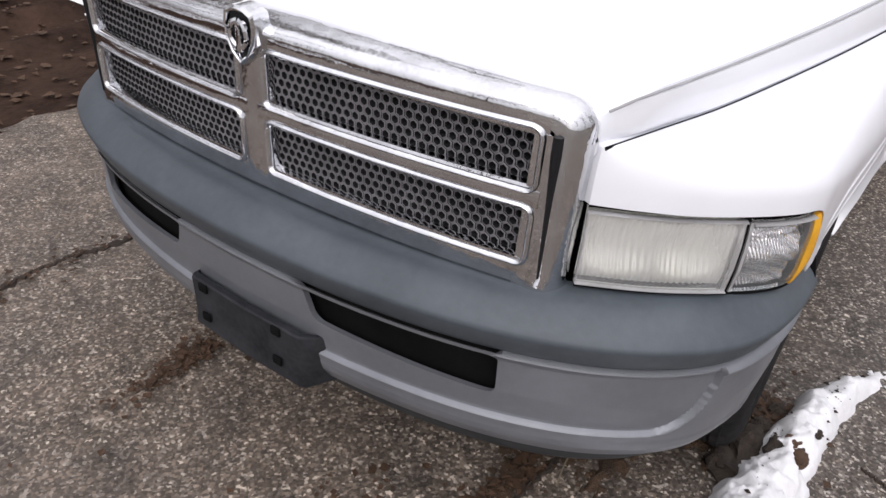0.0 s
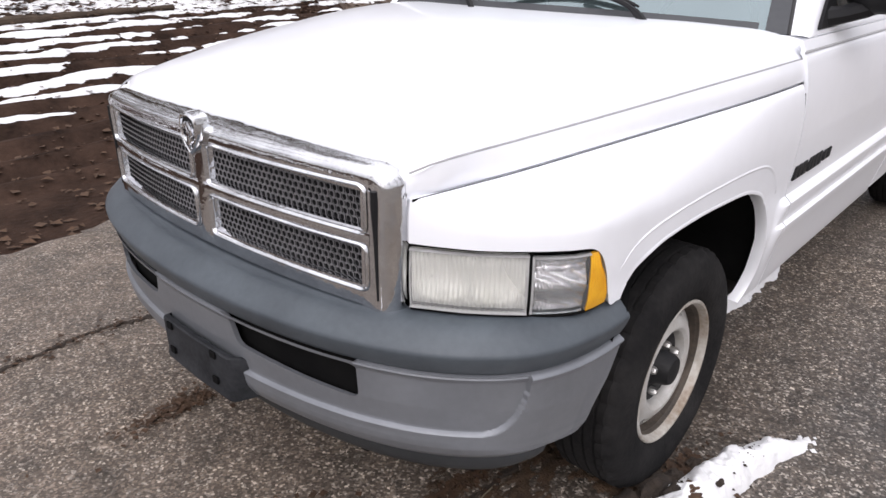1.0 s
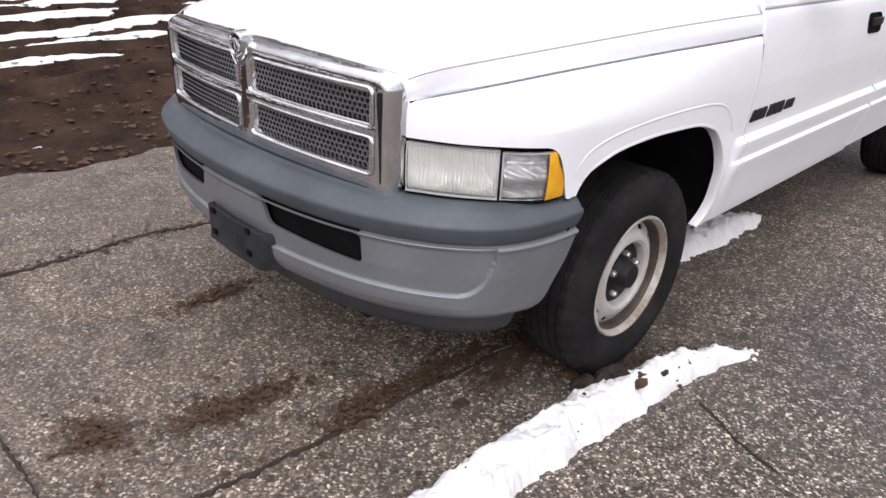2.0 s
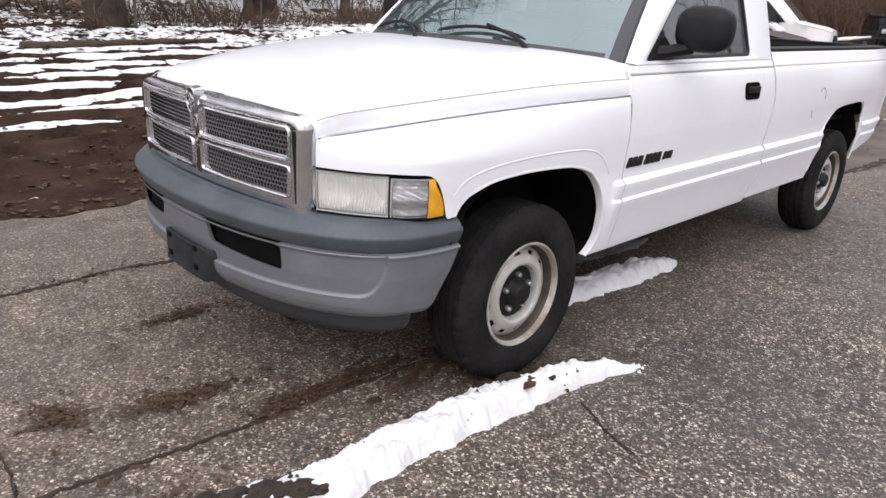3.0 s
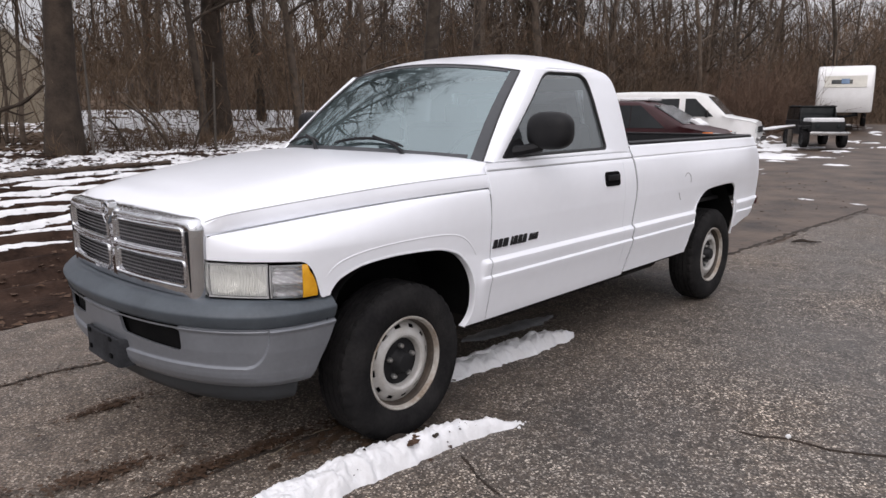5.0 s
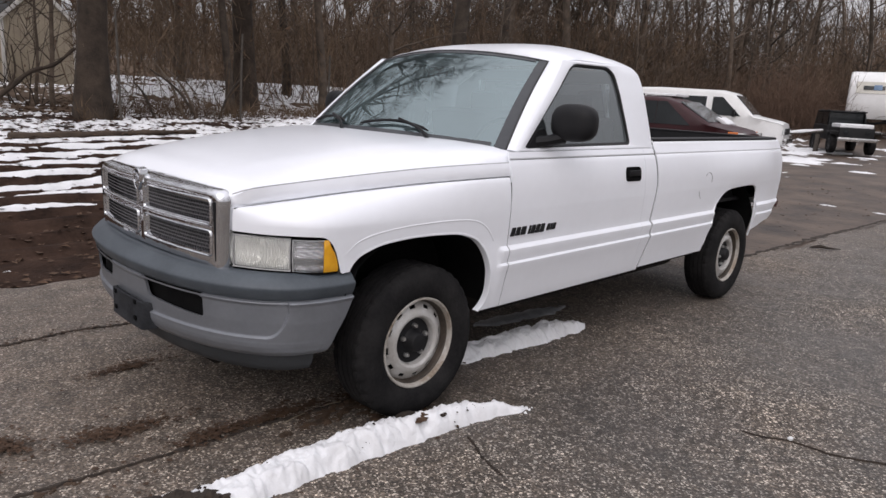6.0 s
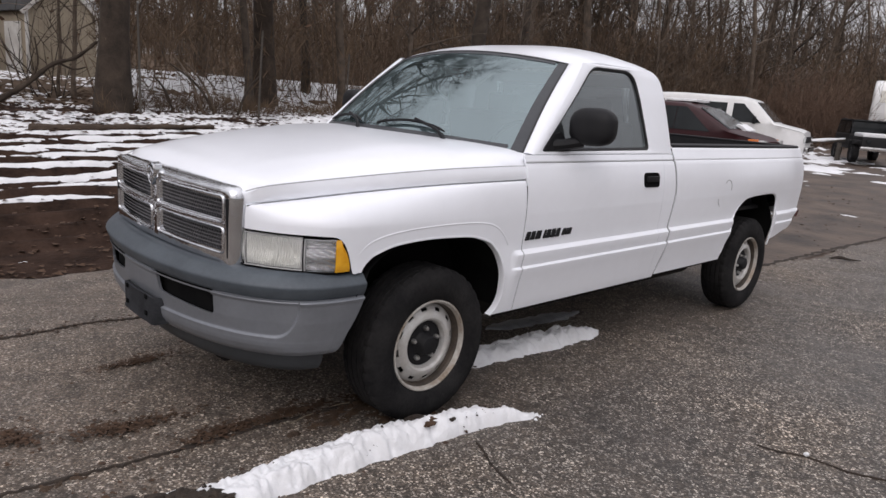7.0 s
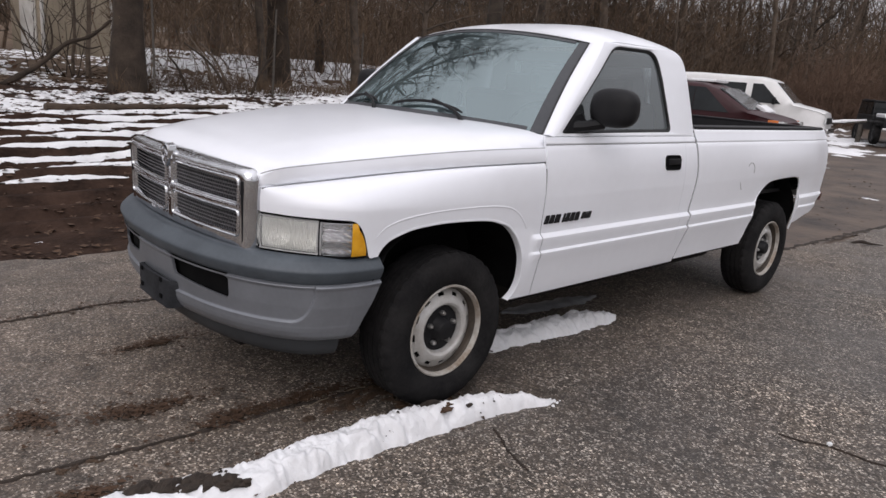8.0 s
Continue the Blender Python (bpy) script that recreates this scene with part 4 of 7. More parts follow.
# cowl and wipers
bm = bmesh.new()
add_grid(bm, [[(0.83 * s, hood_rear(0.83 * s) - 0.03 + d, 1.235 + 0.028 * (1 - s * s) + h) for d, h in ((0.0, -0.01), (0.03, 0.0), (0.075, 0.004))] for s in straight(-1, 1, 40)], flip=True)
part("cowl", bm, BLACK, truck, "black cowl vent panel")
for x0, x1, px in ((-0.10, 0.40, 0.46), (-0.74, -0.26, -0.20)):
    wiper = new("wiper")
    wiper.parent = truck
    bm = bmesh.new()
    pts = []
    for k in range(13):
        f = k / 12
        x = x0 + (x1 - x0) * f
        pts.append(ws(x / 0.81, 0.055 + 0.06 * math.sin(math.pi * f) ** 0.8) + Vector((0, -0.014, 0.016)))
    tube(bm, pts, [0.004] + [0.0085] * 11 + [0.004], 6)
    part("blade", bm, BLACK, wiper)
    bm = bmesh.new()
    tube(bm, spline([ws(px / 0.83, 0.0) + Vector((0, -0.045, 0.0)), ws(px / 0.83 - 0.1, 0.04) + Vector((0, -0.03, 0.03)), pts[7] + Vector((0, -0.012, 0.014))], 10), [0.012] * 4 + [0.008] * 7, 6)
    part("arm", bm, BLACK, wiper)

# mirrors
def mirror_bm():
    bm = bmesh.new()
    bmesh.ops.create_uvsphere(bm, u_segments=40, v_segments=24, radius=1)
    turn = pose(0.998, 0.925, 1.388, 0, 0, 14)
    for v in bm.verts:
        v.co = turn @ Vector([math.copysign(abs(c) ** 0.70, c) * h for c, h in zip(v.co, (0.121, 0.075, 0.096))])
    return bm
a, b = both("door_mirror", mirror_bm(), BLACK, "black plastic door mirror")
bm = bmesh.new()
tube(bm, [(0.860, 0.78, 1.280), (0.90, 0.82, 1.288), (0.96, 0.90, 1.31)], [0.035, 0.028, 0.03], 8)
add_grid(bm, [[(GH(z) + d, y, z) for y, z in ((0.690, 1.257), (0.90, 1.259), (0.885, 1.30), (0.835, 1.350), (0.775, 1.335))] for d in (-0.012, 0.008)], closed=True)
bm.faces.new([bm.verts.new((GH(z) + 0.008, y, z)) for y, z in ((0.690, 1.257), (0.90, 1.259), (0.885, 1.30), (0.835, 1.350), (0.775, 1.335))])
c = mirrored(bm)
part("mount", bm, BLACK, a), part("mount", c, BLACK, b)

# door handles, keyholes, lettering bars
for d, sg in zip(doors, (1, -1)):
    bm = bmesh.new()
    hs = rounded_sides([(1.607, 1.046), (1.785, 1.043), (1.783, 1.130), (1.605, 1.132)], 0.030, 16)
    hl_ = [p for sd in hs for p in sd[:-1]]
    hc = Vector((1.695, 1.088, 0))
    add_grid(bm, [[(SIDE(q.y) + dx, q.x, q.y) for q in [hc + (p - hc) * k for p in hl_]] for k, dx in ((1.0, -0.004), (1.0, 0.003), (0.96, 0.005), (0.88, 0.0045), (0.82, 0.002), (0.02, 0.002))], closed=True)
    hd = part("handle", bm if sg > 0 else mirrored(bm), DULL, d, "black recessed pull handle")
    bm = bmesh.new()
    box(bm, (0.947, 1.69, 1.095), (0.014, 0.135, 0.034), 0.006)
    part("grip", bm if sg > 0 else mirrored(bm), BLACK, hd)
    y = 0.545
    for wd, hh in ((0.034, 0.043), (0.034, 0.043), (0.042, 0.043), (0, 0), (0.016, 0.045), (0.034, 0.045), (0.034, 0.045), (0.034, 0.045), (0, 0), (0.028, 0.036), (0.011, 0.036), (0.028, 0.036)):
        if wd == 0:
            y += 0.016
            continue
        bm = bmesh.new()
        got = bmesh.ops.create_cube(bm, size=1)["verts"]
        for v in got:
            v.co = Vector((0.938 + v.co.x * 0.012, y + wd / 2 + v.co.y * wd * 0.90 + v.co.z * 0.012, 0.842 + v.co.z * hh))
        bmesh.ops.bevel(bm, geom=bm.edges[:], offset=0.003, segments=1, affect="EDGES")
        part("badge_bar", bm if sg > 0 else mirrored(bm), BLACK, d, "dark raised badge bar")
        y += wd + 0.0055

# wheels
def wheel_at(m, deep=0.0):
    wheel = new("wheel")
    wheel.parent = truck
    wheel.matrix_basis = m
    half = [(0.088, 0.216), (0.098, 0.220), (0.107, 0.232), (0.113, 0.252), (0.116, 0.280), (0.1155, 0.300), (0.110, 0.322), (0.103, 0.338), (0.092, 0.352), (0.078, 0.3605)]
    tread = []
    for gx in (0.078, 0.050, 0.018, -0.018, -0.050, -0.078):
        tread.append((gx, 0.364))
    prof = half[:]
    for a, b in zip(tread, tread[1:]):
        prof += [(a[0] - 0.001, 0.3640), (b[0] + 0.008, 0.3650), (b[0] + 0.007, 0.356), (b[0] + 0.001, 0.356)]
    prof += [(-x, r) for x, r in half[::-1]]
    bm = bmesh.new()
    lathe(bm, prof, 144)
    # sipes across the shoulders
    for v in bm.verts:
        r, k = math.hypot(v.co.y, v.co.z), round(math.atan2(v.co.z, v.co.y) / (2 * math.pi) * 144)
        if r > 0.345 and abs(v.co.x) > 0.055 and k % 4 == 0:
            v.co.y, v.co.z = v.co.y * (1 - 0.008 / r), v.co.z * (1 - 0.008 / r)
    part("tyre", bm, TYRE, wheel, "worn black tyre", angle=30)
    bm = bmesh.new()
    lathe(bm, [(0.086, 0.2165), (0.097, 0.2175), (0.101, 0.213), (0.100, 0.208), (0.094, 0.2045), (0.084, 0.2035), (0.078, 0.2005)], 64)
    part("rim_lip", bm, RUSTY, wheel, "rust-stained rim lip")
    bm = bmesh.new()
    lathe(bm, [(0.078, 0.2005), (0.070, 0.1985), (0.066, 0.195), (0.056, 0.194), (0.050, 0.190), (0.0, 0.186), (-0.09, 0.195), (-0.10, 0.215)], 64)
    part("rim", bm, GRIMY, wheel, "grimy brown steel rim barrel")
    bm = bmesh.new()
    prof = [(0.040 - deep, 0.192), (0.048 - deep, 0.183), (0.054 - deep, 0.176), (0.062 - deep, 0.160), (0.070 - deep, 0.150), (0.077 - deep, 0.136), (0.077 - deep, 0.126), (0.070 - deep, 0.116), (0.050 - deep, 0.108)]
    n = 120
    vs = [[bm.verts.new((x, r * math.cos(2 * math.pi * k / n), r * math.sin(2 * math.pi * k / n))) for k in range(n)] for x, r in prof]
    for j in range(len(prof) - 1):
        for k in range(n):
            if j == 2 and k % 10 < 4:
                continue
            bm.faces.new((vs[j][k], vs[j + 1][k], vs[j + 1][(k + 1) % n], vs[j][(k + 1) % n]))
    flange(bm, (-0.006, 0, 0))
    part("disc", bm, STEEL, wheel, "slotted silver steel wheel disc")
    bm = bmesh.new()
    lathe(bm, [(0.03 - deep, 0.19), (0.03 - deep, 0.112), (0.045 - deep, 0.109), (0.050 - deep, 0.06), (0.062 - deep, 0.05), (0.085 - deep, 0.046), (0.095 - deep, 0.040), (0.098 - deep, 0.030), (0.099 - deep, 0.001)], 40)
    part("hub", bm, BLACK, wheel, "black hub and centre cap")
    for k in range(5):
        a = 2 * math.pi * k / 5 + 0.3
        bm = bmesh.new()
        cy, cz = 0.074 * math.cos(a), 0.074 * math.sin(a)
        got = lathe(bm, [(0.05 - deep, 0.012), (0.066 - deep, 0.012), (0.074 - deep, 0.008), (0.075 - deep, 0.001)], 6)
        bmesh.ops.translate(bm, vec=(0, cy, cz), verts=bm.verts[:])
        part("lug_nut", bm, NUT, wheel)
    return wheel


fw = wheel_at(pose(0.785, 0, 0.363))
copy_thing(fw, pose(-0.785, 0, 0.363, 0, 0, 180))
rw = wheel_at(pose(0.797, 3.405, 0.363, 25))
copy_thing(rw, pose(-0.797, 3.405, 0.363, 0, 0, 180))

# wheel wells, chassis and axles
def well(yc, ry, zt, x0, x1):
    bm = bmesh.new()
    pts = [(yc + ry * math.cos(a), 0.47 + (zt - 0.47) * math.sin(a) ** 0.7) for a in [math.pi * k / 24 for k in range(25)]]
    add_grid(bm, [[(x0 + (min(x1, SIDE(max(z, 0.4)) - 0.034) - x0) * f, y, z) for y, z in pts] for f in (0, 0.33, 0.67, 1)])
    vs = [bm.verts.new((x0, y, z)) for y, z in pts]
    bm.faces.new(vs)
    return bm
both("wheel_well", well(-0.005, 0.485, 0.905, 0.52, 0.938), DULL)
both("wheel_well", well(3.31, 0.44, 0.95, 0.56, 0.942), DULL)
for c, d in (((0, 1.2, 0.46), (1.66, 1.44, 0.12)), ((0, 2.45, 0.48), (1.66, 0.86, 0.12)), ((0, 3.98, 0.62), (1.60, 0.46, 0.06)), ((0, -0.66, 0.66), (1.15, 0.34, 0.16))):
    bm = bmesh.new()
    box(bm, c, d, 0.01)
    part("floor_pan", bm, UNDER, truck)
# added black sheet, darkens the gap between cab and bed
bm = bmesh.new()
box(bm, (0, 1.985, 0.85), (1.80, 0.02, 0.72), 0.004)
part("gap_shade_filler", bm, DULL, truck)
bm = bmesh.new()
for s in (1, -1):
    box(bm, (s * 0.42, 1.7, 0.40), (0.09, 5.0, 0.16), 0.01)
for y in (-0.5, 0.8, 1.8, 2.7, 4.0):
    box(bm, (0, y, 0.43), (0.8, 0.09, 0.1), 0.01)
part("chassis_frame", bm, UNDER, truck)
# tank, exhaust and shaft, added to keep light off the ground beneath
bm = bmesh.new()
box(bm, (0.58, 2.3, 0.44), (0.34, 0.9, 0.18), 0.05, seg=3)
part("fuel_tank", bm, UNDER, truck)
bm = bmesh.new()
tube(bm, spline([(-0.3, 0.2, 0.34), (-0.32, 1.2, 0.30), (-0.34, 2.2, 0.30), (-0.4, 3.0, 0.42), (-0.5, 4.2, 0.45)], 20), 0.035, 8)
part("exhaust_pipe", bm, UNDER, truck)
bm = bmesh.new()
tube(bm, [(0, 0.9, 0.38), (0, 3.2, 0.363)], 0.045, 8)
part("drive_shaft", bm, UNDER, truck)
bm = bmesh.new()
tube(bm, [(-0.74, 3.405, 0.363), (0.74, 3.405, 0.363)], 0.045, 10)
bmesh.ops.create_uvsphere(bm, u_segments=16, v_segments=10, radius=0.15, matrix=pose(0, 3.405, 0.363))
part("rear_axle", bm, UNDER, truck)
bm = bmesh.new()
tube(bm, [(-0.74, 0, 0.363), (-0.4, 0.02, 0.33), (0.4, 0.02, 0.33), (0.74, 0, 0.363)], 0.045, 8)
part("front_axle", bm, UNDER, truck)

# cabin
bm = bmesh.new()
box(bm, (0, 0.72, 1.06), (1.56, 0.40, 0.30), 0.06, seg=4)
part("dashboard", bm, CABIN, truck)
bm = bmesh.new()
box(bm, (0, 1.42, 0.78), (1.5, 0.52, 0.24), 0.06, seg=3)
box(bm, (0, 1.72, 1.10), (1.5, 0.18, 0.62), 0.06, pose(0, 0, 0, 12), seg=3)
part("bench_seat", bm, SEATCLOTH, truck, "grey cloth bench seat")
for x in (0.38, -0.38):
    bm = bmesh.new()
    box(bm, (x, 1.80, 1.47), (0.26, 0.09, 0.14), 0.035, seg=3)
    part("headrest", bm, SEATCLOTH, truck)
bm = bmesh.new()
ring = [Vector((0.38 + 0.19 * math.cos(a), 1.04 + 0.07 * math.sin(a), 1.20 + 0.17 * math.sin(a))) for a in [2 * math.pi * k / 28 for k in range(29)]]
tube(bm, ring, 0.014, 8, cap=False)
tube(bm, [ring[0], ring[14]], 0.014, 6)
tube(bm, [(0.38, 1.04, 1.20), (0.38, 0.85, 1.10)], 0.03, 8)
part("steering_wheel", bm, BLACK, truck)
bm = bmesh.new()
box(bm, (0, 0.93, 1.63), (0.22, 0.02, 0.06), 0.008)
part("inside_mirror", bm, BLACK, truck)
bm = bmesh.new()
add_grid(bm, [[(0.86 * s, y, z) for y, z in ((0.55, 0.6), (1.9, 0.6))] for s in (-1, 1)])
part("cabin_floor", bm, CABIN, truck)

# unseen engine and radiator boxes behind the grille, added to block leaking light
bm = bmesh.new()
box(bm, (0, -0.15, 0.66), (0.62, 0.90, 0.50), 0.05)
part("engine", bm, UNDER, truck)
bm = bmesh.new()
box(bm, (0, -0.70, 0.72), (1.10, 0.06, 0.56), 0.01)
part("radiator", bm, UNDER, truck)

# ---- ground, asphalt, mud and snow ----
def asphalt_mat():
    m = bpy.data.materials.new("worn_asphalt")
    m.use_nodes = True
    nd, ln = m.node_tree.nodes, m.node_tree.links
    b = nd["Principled BSDF"]
    co = nd.new("ShaderNodeTexCoord")
    pos = co.outputs["Object"]

    def noise(sc, det=4, rough=0.55):
        t = nd.new("ShaderNodeTexNoise")
        t.inputs["Scale"].default_value, t.inputs["Detail"].default_value, t.inputs["Roughness"].default_value = sc, det, rough
        ln.new(pos, t.inputs["Vector"])
        return t.outputs["Fac"]

    def ramp(fac, stops):
        r = nd.new("ShaderNodeValToRGB")
        e = r.color_ramp.elements
        while len(e) < len(stops):
            e.new(0.5)
        for q, (p, c) in zip(e, stops):
            q.position, q.color = p, (*c, 1)
        ln.new(fac, r.inputs["Fac"])
        return r.outputs["Color"]

    def mix(kind, fac, a, c):
        x = nd.new("ShaderNodeMix")
        x.data_type, x.blend_type = "RGBA", kind
        if hasattr(fac, "links"):
            ln.new(fac, x.inputs[0])
        else:
            x.inputs[0].default_value = fac
        ln.new(a, x.inputs[6]), ln.new(c, x.inputs[7])
        return x.outputs[2]

    vor = nd.new("ShaderNodeTexVoronoi")
    vor.inputs["Scale"].default_value = 135
    ln.new(pos, vor.inputs["Vector"])
    sep = nd.new("ShaderNodeSeparateColor")
    ln.new(vor.outputs["Color"], sep.inputs[0])
    stones = ramp(sep.outputs[0], [(0.0, (0.012, 0.011, 0.010)), (0.34, (0.040, 0.036, 0.032)), (0.62, (0.105, 0.092, 0.080)), (0.82, (0.21, 0.198, 0.19)), (0.95, (0.66, 0.64, 0.61))])
    # coarser clusters of stones and worn hollows
    vor2 = nd.new("ShaderNodeTexVoronoi")
    vor2.inputs["Scale"].default_value = 52
    ln.new(pos, vor2.inputs["Vector"])
    sep2 = nd.new("ShaderNodeSeparateColor")
    ln.new(vor2.outputs["Color"], sep2.inputs[0])
    stones = mix("MULTIPLY", 1.0, stones, ramp(sep2.outputs[0], [(0.0, (0.26, 0.26, 0.26)), (0.5, (0.95, 0.95, 0.95)), (1.0, (1.62, 1.58, 1.53))]))
    stones = mix("MULTIPLY", 1.0, stones, ramp(noise(6.5, 6, 0.7), [(0.33, (0.55, 0.54, 0.53)), (0.50, (1.0, 1.0, 1.0)), (0.68, (1.30, 1.27, 1.22))]))
    film = ramp(noise(0.55, 6), [(0.34, (0.50, 0.485, 0.465)), (0.48, (0.80, 0.765, 0.725)), (0.62, (1.12, 1.03, 0.93))])
    col = mix("MULTIPLY", 1.0, stones, film)
    # tan silt on the nose side of the lot, clean grey beside the truck
    sx = nd.new("ShaderNodeSeparateXYZ")
    ln.new(pos, sx.inputs[0])
    wob = nd.new("ShaderNodeMath")
    wob.operation = "MULTIPLY_ADD"
    wob.inputs[1].default_value = 1.6
    ln.new(noise(0.9, 5), wob.inputs[0]), ln.new(sx.outputs["X"], wob.inputs[2])
    side = nd.new("ShaderNodeMapRange")
    side.inputs["From Min"].default_value, side.inputs["From Max"].default_value = 0.9, 2.2
    side.inputs["To Min"].default_value, side.inputs["To Max"].default_value = 0.55, 0.20
    ln.new(wob.outputs[0], side.inputs["Value"])
    silt = ramp(noise(5.0, 6, 0.7), [(0.3, (0.075, 0.060, 0.048)), (0.55, (0.180, 0.139, 0.108)), (0.75, (0.262, 0.205, 0.163))])
    col = mix("MIX", side.outputs[0], col, mix("MULTIPLY", 0.6, silt, ramp(sep.outputs[1], [(0.0, (0.25, 0.25, 0.25)), (0.70, (0.95, 0.93, 0.92)), (1.0, (3.0, 3.0, 3.0))])))
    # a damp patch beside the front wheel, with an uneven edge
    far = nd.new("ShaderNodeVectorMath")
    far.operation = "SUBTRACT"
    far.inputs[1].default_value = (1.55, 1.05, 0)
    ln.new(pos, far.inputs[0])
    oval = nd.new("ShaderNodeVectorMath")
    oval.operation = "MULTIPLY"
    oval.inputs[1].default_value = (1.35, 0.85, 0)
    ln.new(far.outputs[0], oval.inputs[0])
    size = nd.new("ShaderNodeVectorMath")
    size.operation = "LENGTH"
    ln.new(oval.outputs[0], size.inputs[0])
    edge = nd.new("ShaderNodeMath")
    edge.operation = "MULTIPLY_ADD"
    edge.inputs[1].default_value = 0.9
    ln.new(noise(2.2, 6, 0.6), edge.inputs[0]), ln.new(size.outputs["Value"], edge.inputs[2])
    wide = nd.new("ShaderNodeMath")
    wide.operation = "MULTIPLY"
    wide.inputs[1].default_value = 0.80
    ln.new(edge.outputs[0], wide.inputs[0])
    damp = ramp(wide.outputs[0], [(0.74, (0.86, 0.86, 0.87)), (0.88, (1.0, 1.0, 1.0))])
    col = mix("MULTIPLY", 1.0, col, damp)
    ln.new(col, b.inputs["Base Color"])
    rr = nd.new("ShaderNodeMapRange")
    rr.inputs["From Min"].default_value, rr.inputs["From Max"].default_value = 0.35, 0.6
    rr.inputs["To Min"].default_value, rr.inputs["To Max"].default_value = 0.42, 0.85
    ln.new(noise(0.55, 6), rr.inputs["Value"]), ln.new(rr.outputs[0], b.inputs["Roughness"])
    bp = nd.new("ShaderNodeBump")
    bp.inputs["Strength"].default_value, bp.inputs["Distance"].default_value = 0.9, 0.006
    ln.new(sep.outputs[2], bp.inputs["Height"])
    bp2 = nd.new("ShaderNodeBump")
    bp2.inputs["Strength"].default_value, bp2.inputs["Distance"].default_value = 0.5, 0.02
    ln.new(noise(14, 5), bp2.inputs["Height"]), ln.new(bp.outputs["Normal"], bp2.inputs["Normal"])
    ln.new(bp2.outputs["Normal"], b.inputs["Normal"])
    return m


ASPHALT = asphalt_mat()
MUD = mat("wet_brown_mud", (0.014, 0.0075, 0.005), (0.052, 0.030, 0.021), 2.6, 0.8, bump=1.0, bump_scale=24, spec=0.1)
GRAVEL = mat("muddy_gravel", (0.022, 0.013, 0.009), (0.115, 0.080, 0.056), 1.1, 0.6, bump=0.8, bump_scale=12)
FOREST = mat("forest_floor", (0.070, 0.047, 0.032), (0.150, 0.108, 0.076), 1.2, 0.95, bump=1.0, bump_scale=9, spec=0.1)
SNOW = mat("old_snow", (0.80, 0.81, 0.83), (0.68, 0.68, 0.69), 5, 0.65, bump=0.5, bump_scale=45)
DIRT = mat("dark_dirt", (0.018, 0.013, 0.010), (0.044, 0.031, 0.022), 30, 0.9, bump=0.8, bump_scale=120)
LEAF = mat("dead_leaves", (0.040, 0.021, 0.011), (0.095, 0.050, 0.026), 40, 0.85, vary=0.3)
BARK = mat("bark", (0.040, 0.029, 0.021), (0.125, 0.096, 0.073), 4, 0.95, bump=0.9, bump_scale=22, vary=0.45)
TWIG = mat("brown_twigs", (0.048, 0.032, 0.021), (0.235, 0.165, 0.115), 0.35, 0.95)
VINE = mat("dark_vines", (0.041, 0.024, 0.014), (0.142, 0.095, 0.058), 0.5, 0.95)
# dry brush, its colour lightened to paint in daylight lost among dense twigs
DRYBRUSH = mat("lightened_dry_brush", (0.21, 0.148, 0.098), (0.075, 0.050, 0.033), 0.3, 0.95)
PALETWIG = mat("grey_twigs", (0.115, 0.093, 0.075), (0.035, 0.026, 0.020), 0.5, 0.95)


def fbm(x, y, s=1.0, o=3):
    return noise.fractal((x * s, y * s, 3.7), 1.0, 2.0, o, noise_basis="PERLIN_ORIGINAL")


def terrain(x, y):
    h = (0.78 * smooth(2.8, 11.5, -x) + 0.34 * smooth(11, 19, -x)) * (1 - 0.8 * smooth(9, 17, y) * smooth(-17, -11, x))
    h = max(h, 0.75 * smooth(24, 40, y) + 0.1 * smooth(11, 20, y))
    h += (3.5 * smooth(34, 95, -x - 4) if -x - 4 > y - 24 else 8.0 * smooth(24, 92, y - 24)) * (1 + 0.3 * fbm(x, y, 0.05))
    if x < -12:
        h += 0.45 * smooth(12.5, 18, -x) * smooth(0.325, 0.38, (y + 2.1) / (3.05 - x)) * (1 - smooth(14, 24, y))
    if x < -2.2 or y > 8:
        h += 0.03 * fbm(x, y, 0.8)
        q = x + 0.12 * y
        if -8.6 < q < -3.0:
            h += 0.05 * math.sin(q * 2 * math.pi / 0.46 + 1.3 * fbm(x, y, 0.25)) * smooth(-3.0, -3.8, q) * smooth(-8.6, -7.8, q)
        h += 0.20 * math.exp(-(((q + 9.0) / 0.45) ** 2)) * smooth(-0.2, 0.3, fbm(x, y, 0.2) + 0.2)
    return h


def axis(*pieces):
    out = []
    for a, b, n in pieces:
        out += [a + (b - a) * k / n for k in range(n)]
    return out + [pieces[-1][1]]


gx = axis((-400, -60, 8), (-60, -14, 40), (-14, -2.0, 150), (-2.0, 14, 26), (14, 60, 12), (60, 400, 8))
gy = axis((-400, -40, 8), (-40, -5, 20), (-5, 14, 190), (14, 40, 60), (40, 90, 14), (90, 500, 8))
verts = []
for y in gy:
    for x in gx:
        verts.append((x, y, terrain(x, y) - 0.035))
W = len(gx)
faces = [(j * W + i, j * W + i + 1, (j + 1) * W + i + 1, (j + 1) * W + i) for j in range(len(gy) - 1) for i in range(W - 1)]
ground = tagged(raw("ground", verts, faces, MUD), "wet reddish-brown mud and leaf litter with tyre ruts", "ground", kind="structure")


ground.data.materials.append(FOREST)
ground.data.materials.append(GRAVEL)
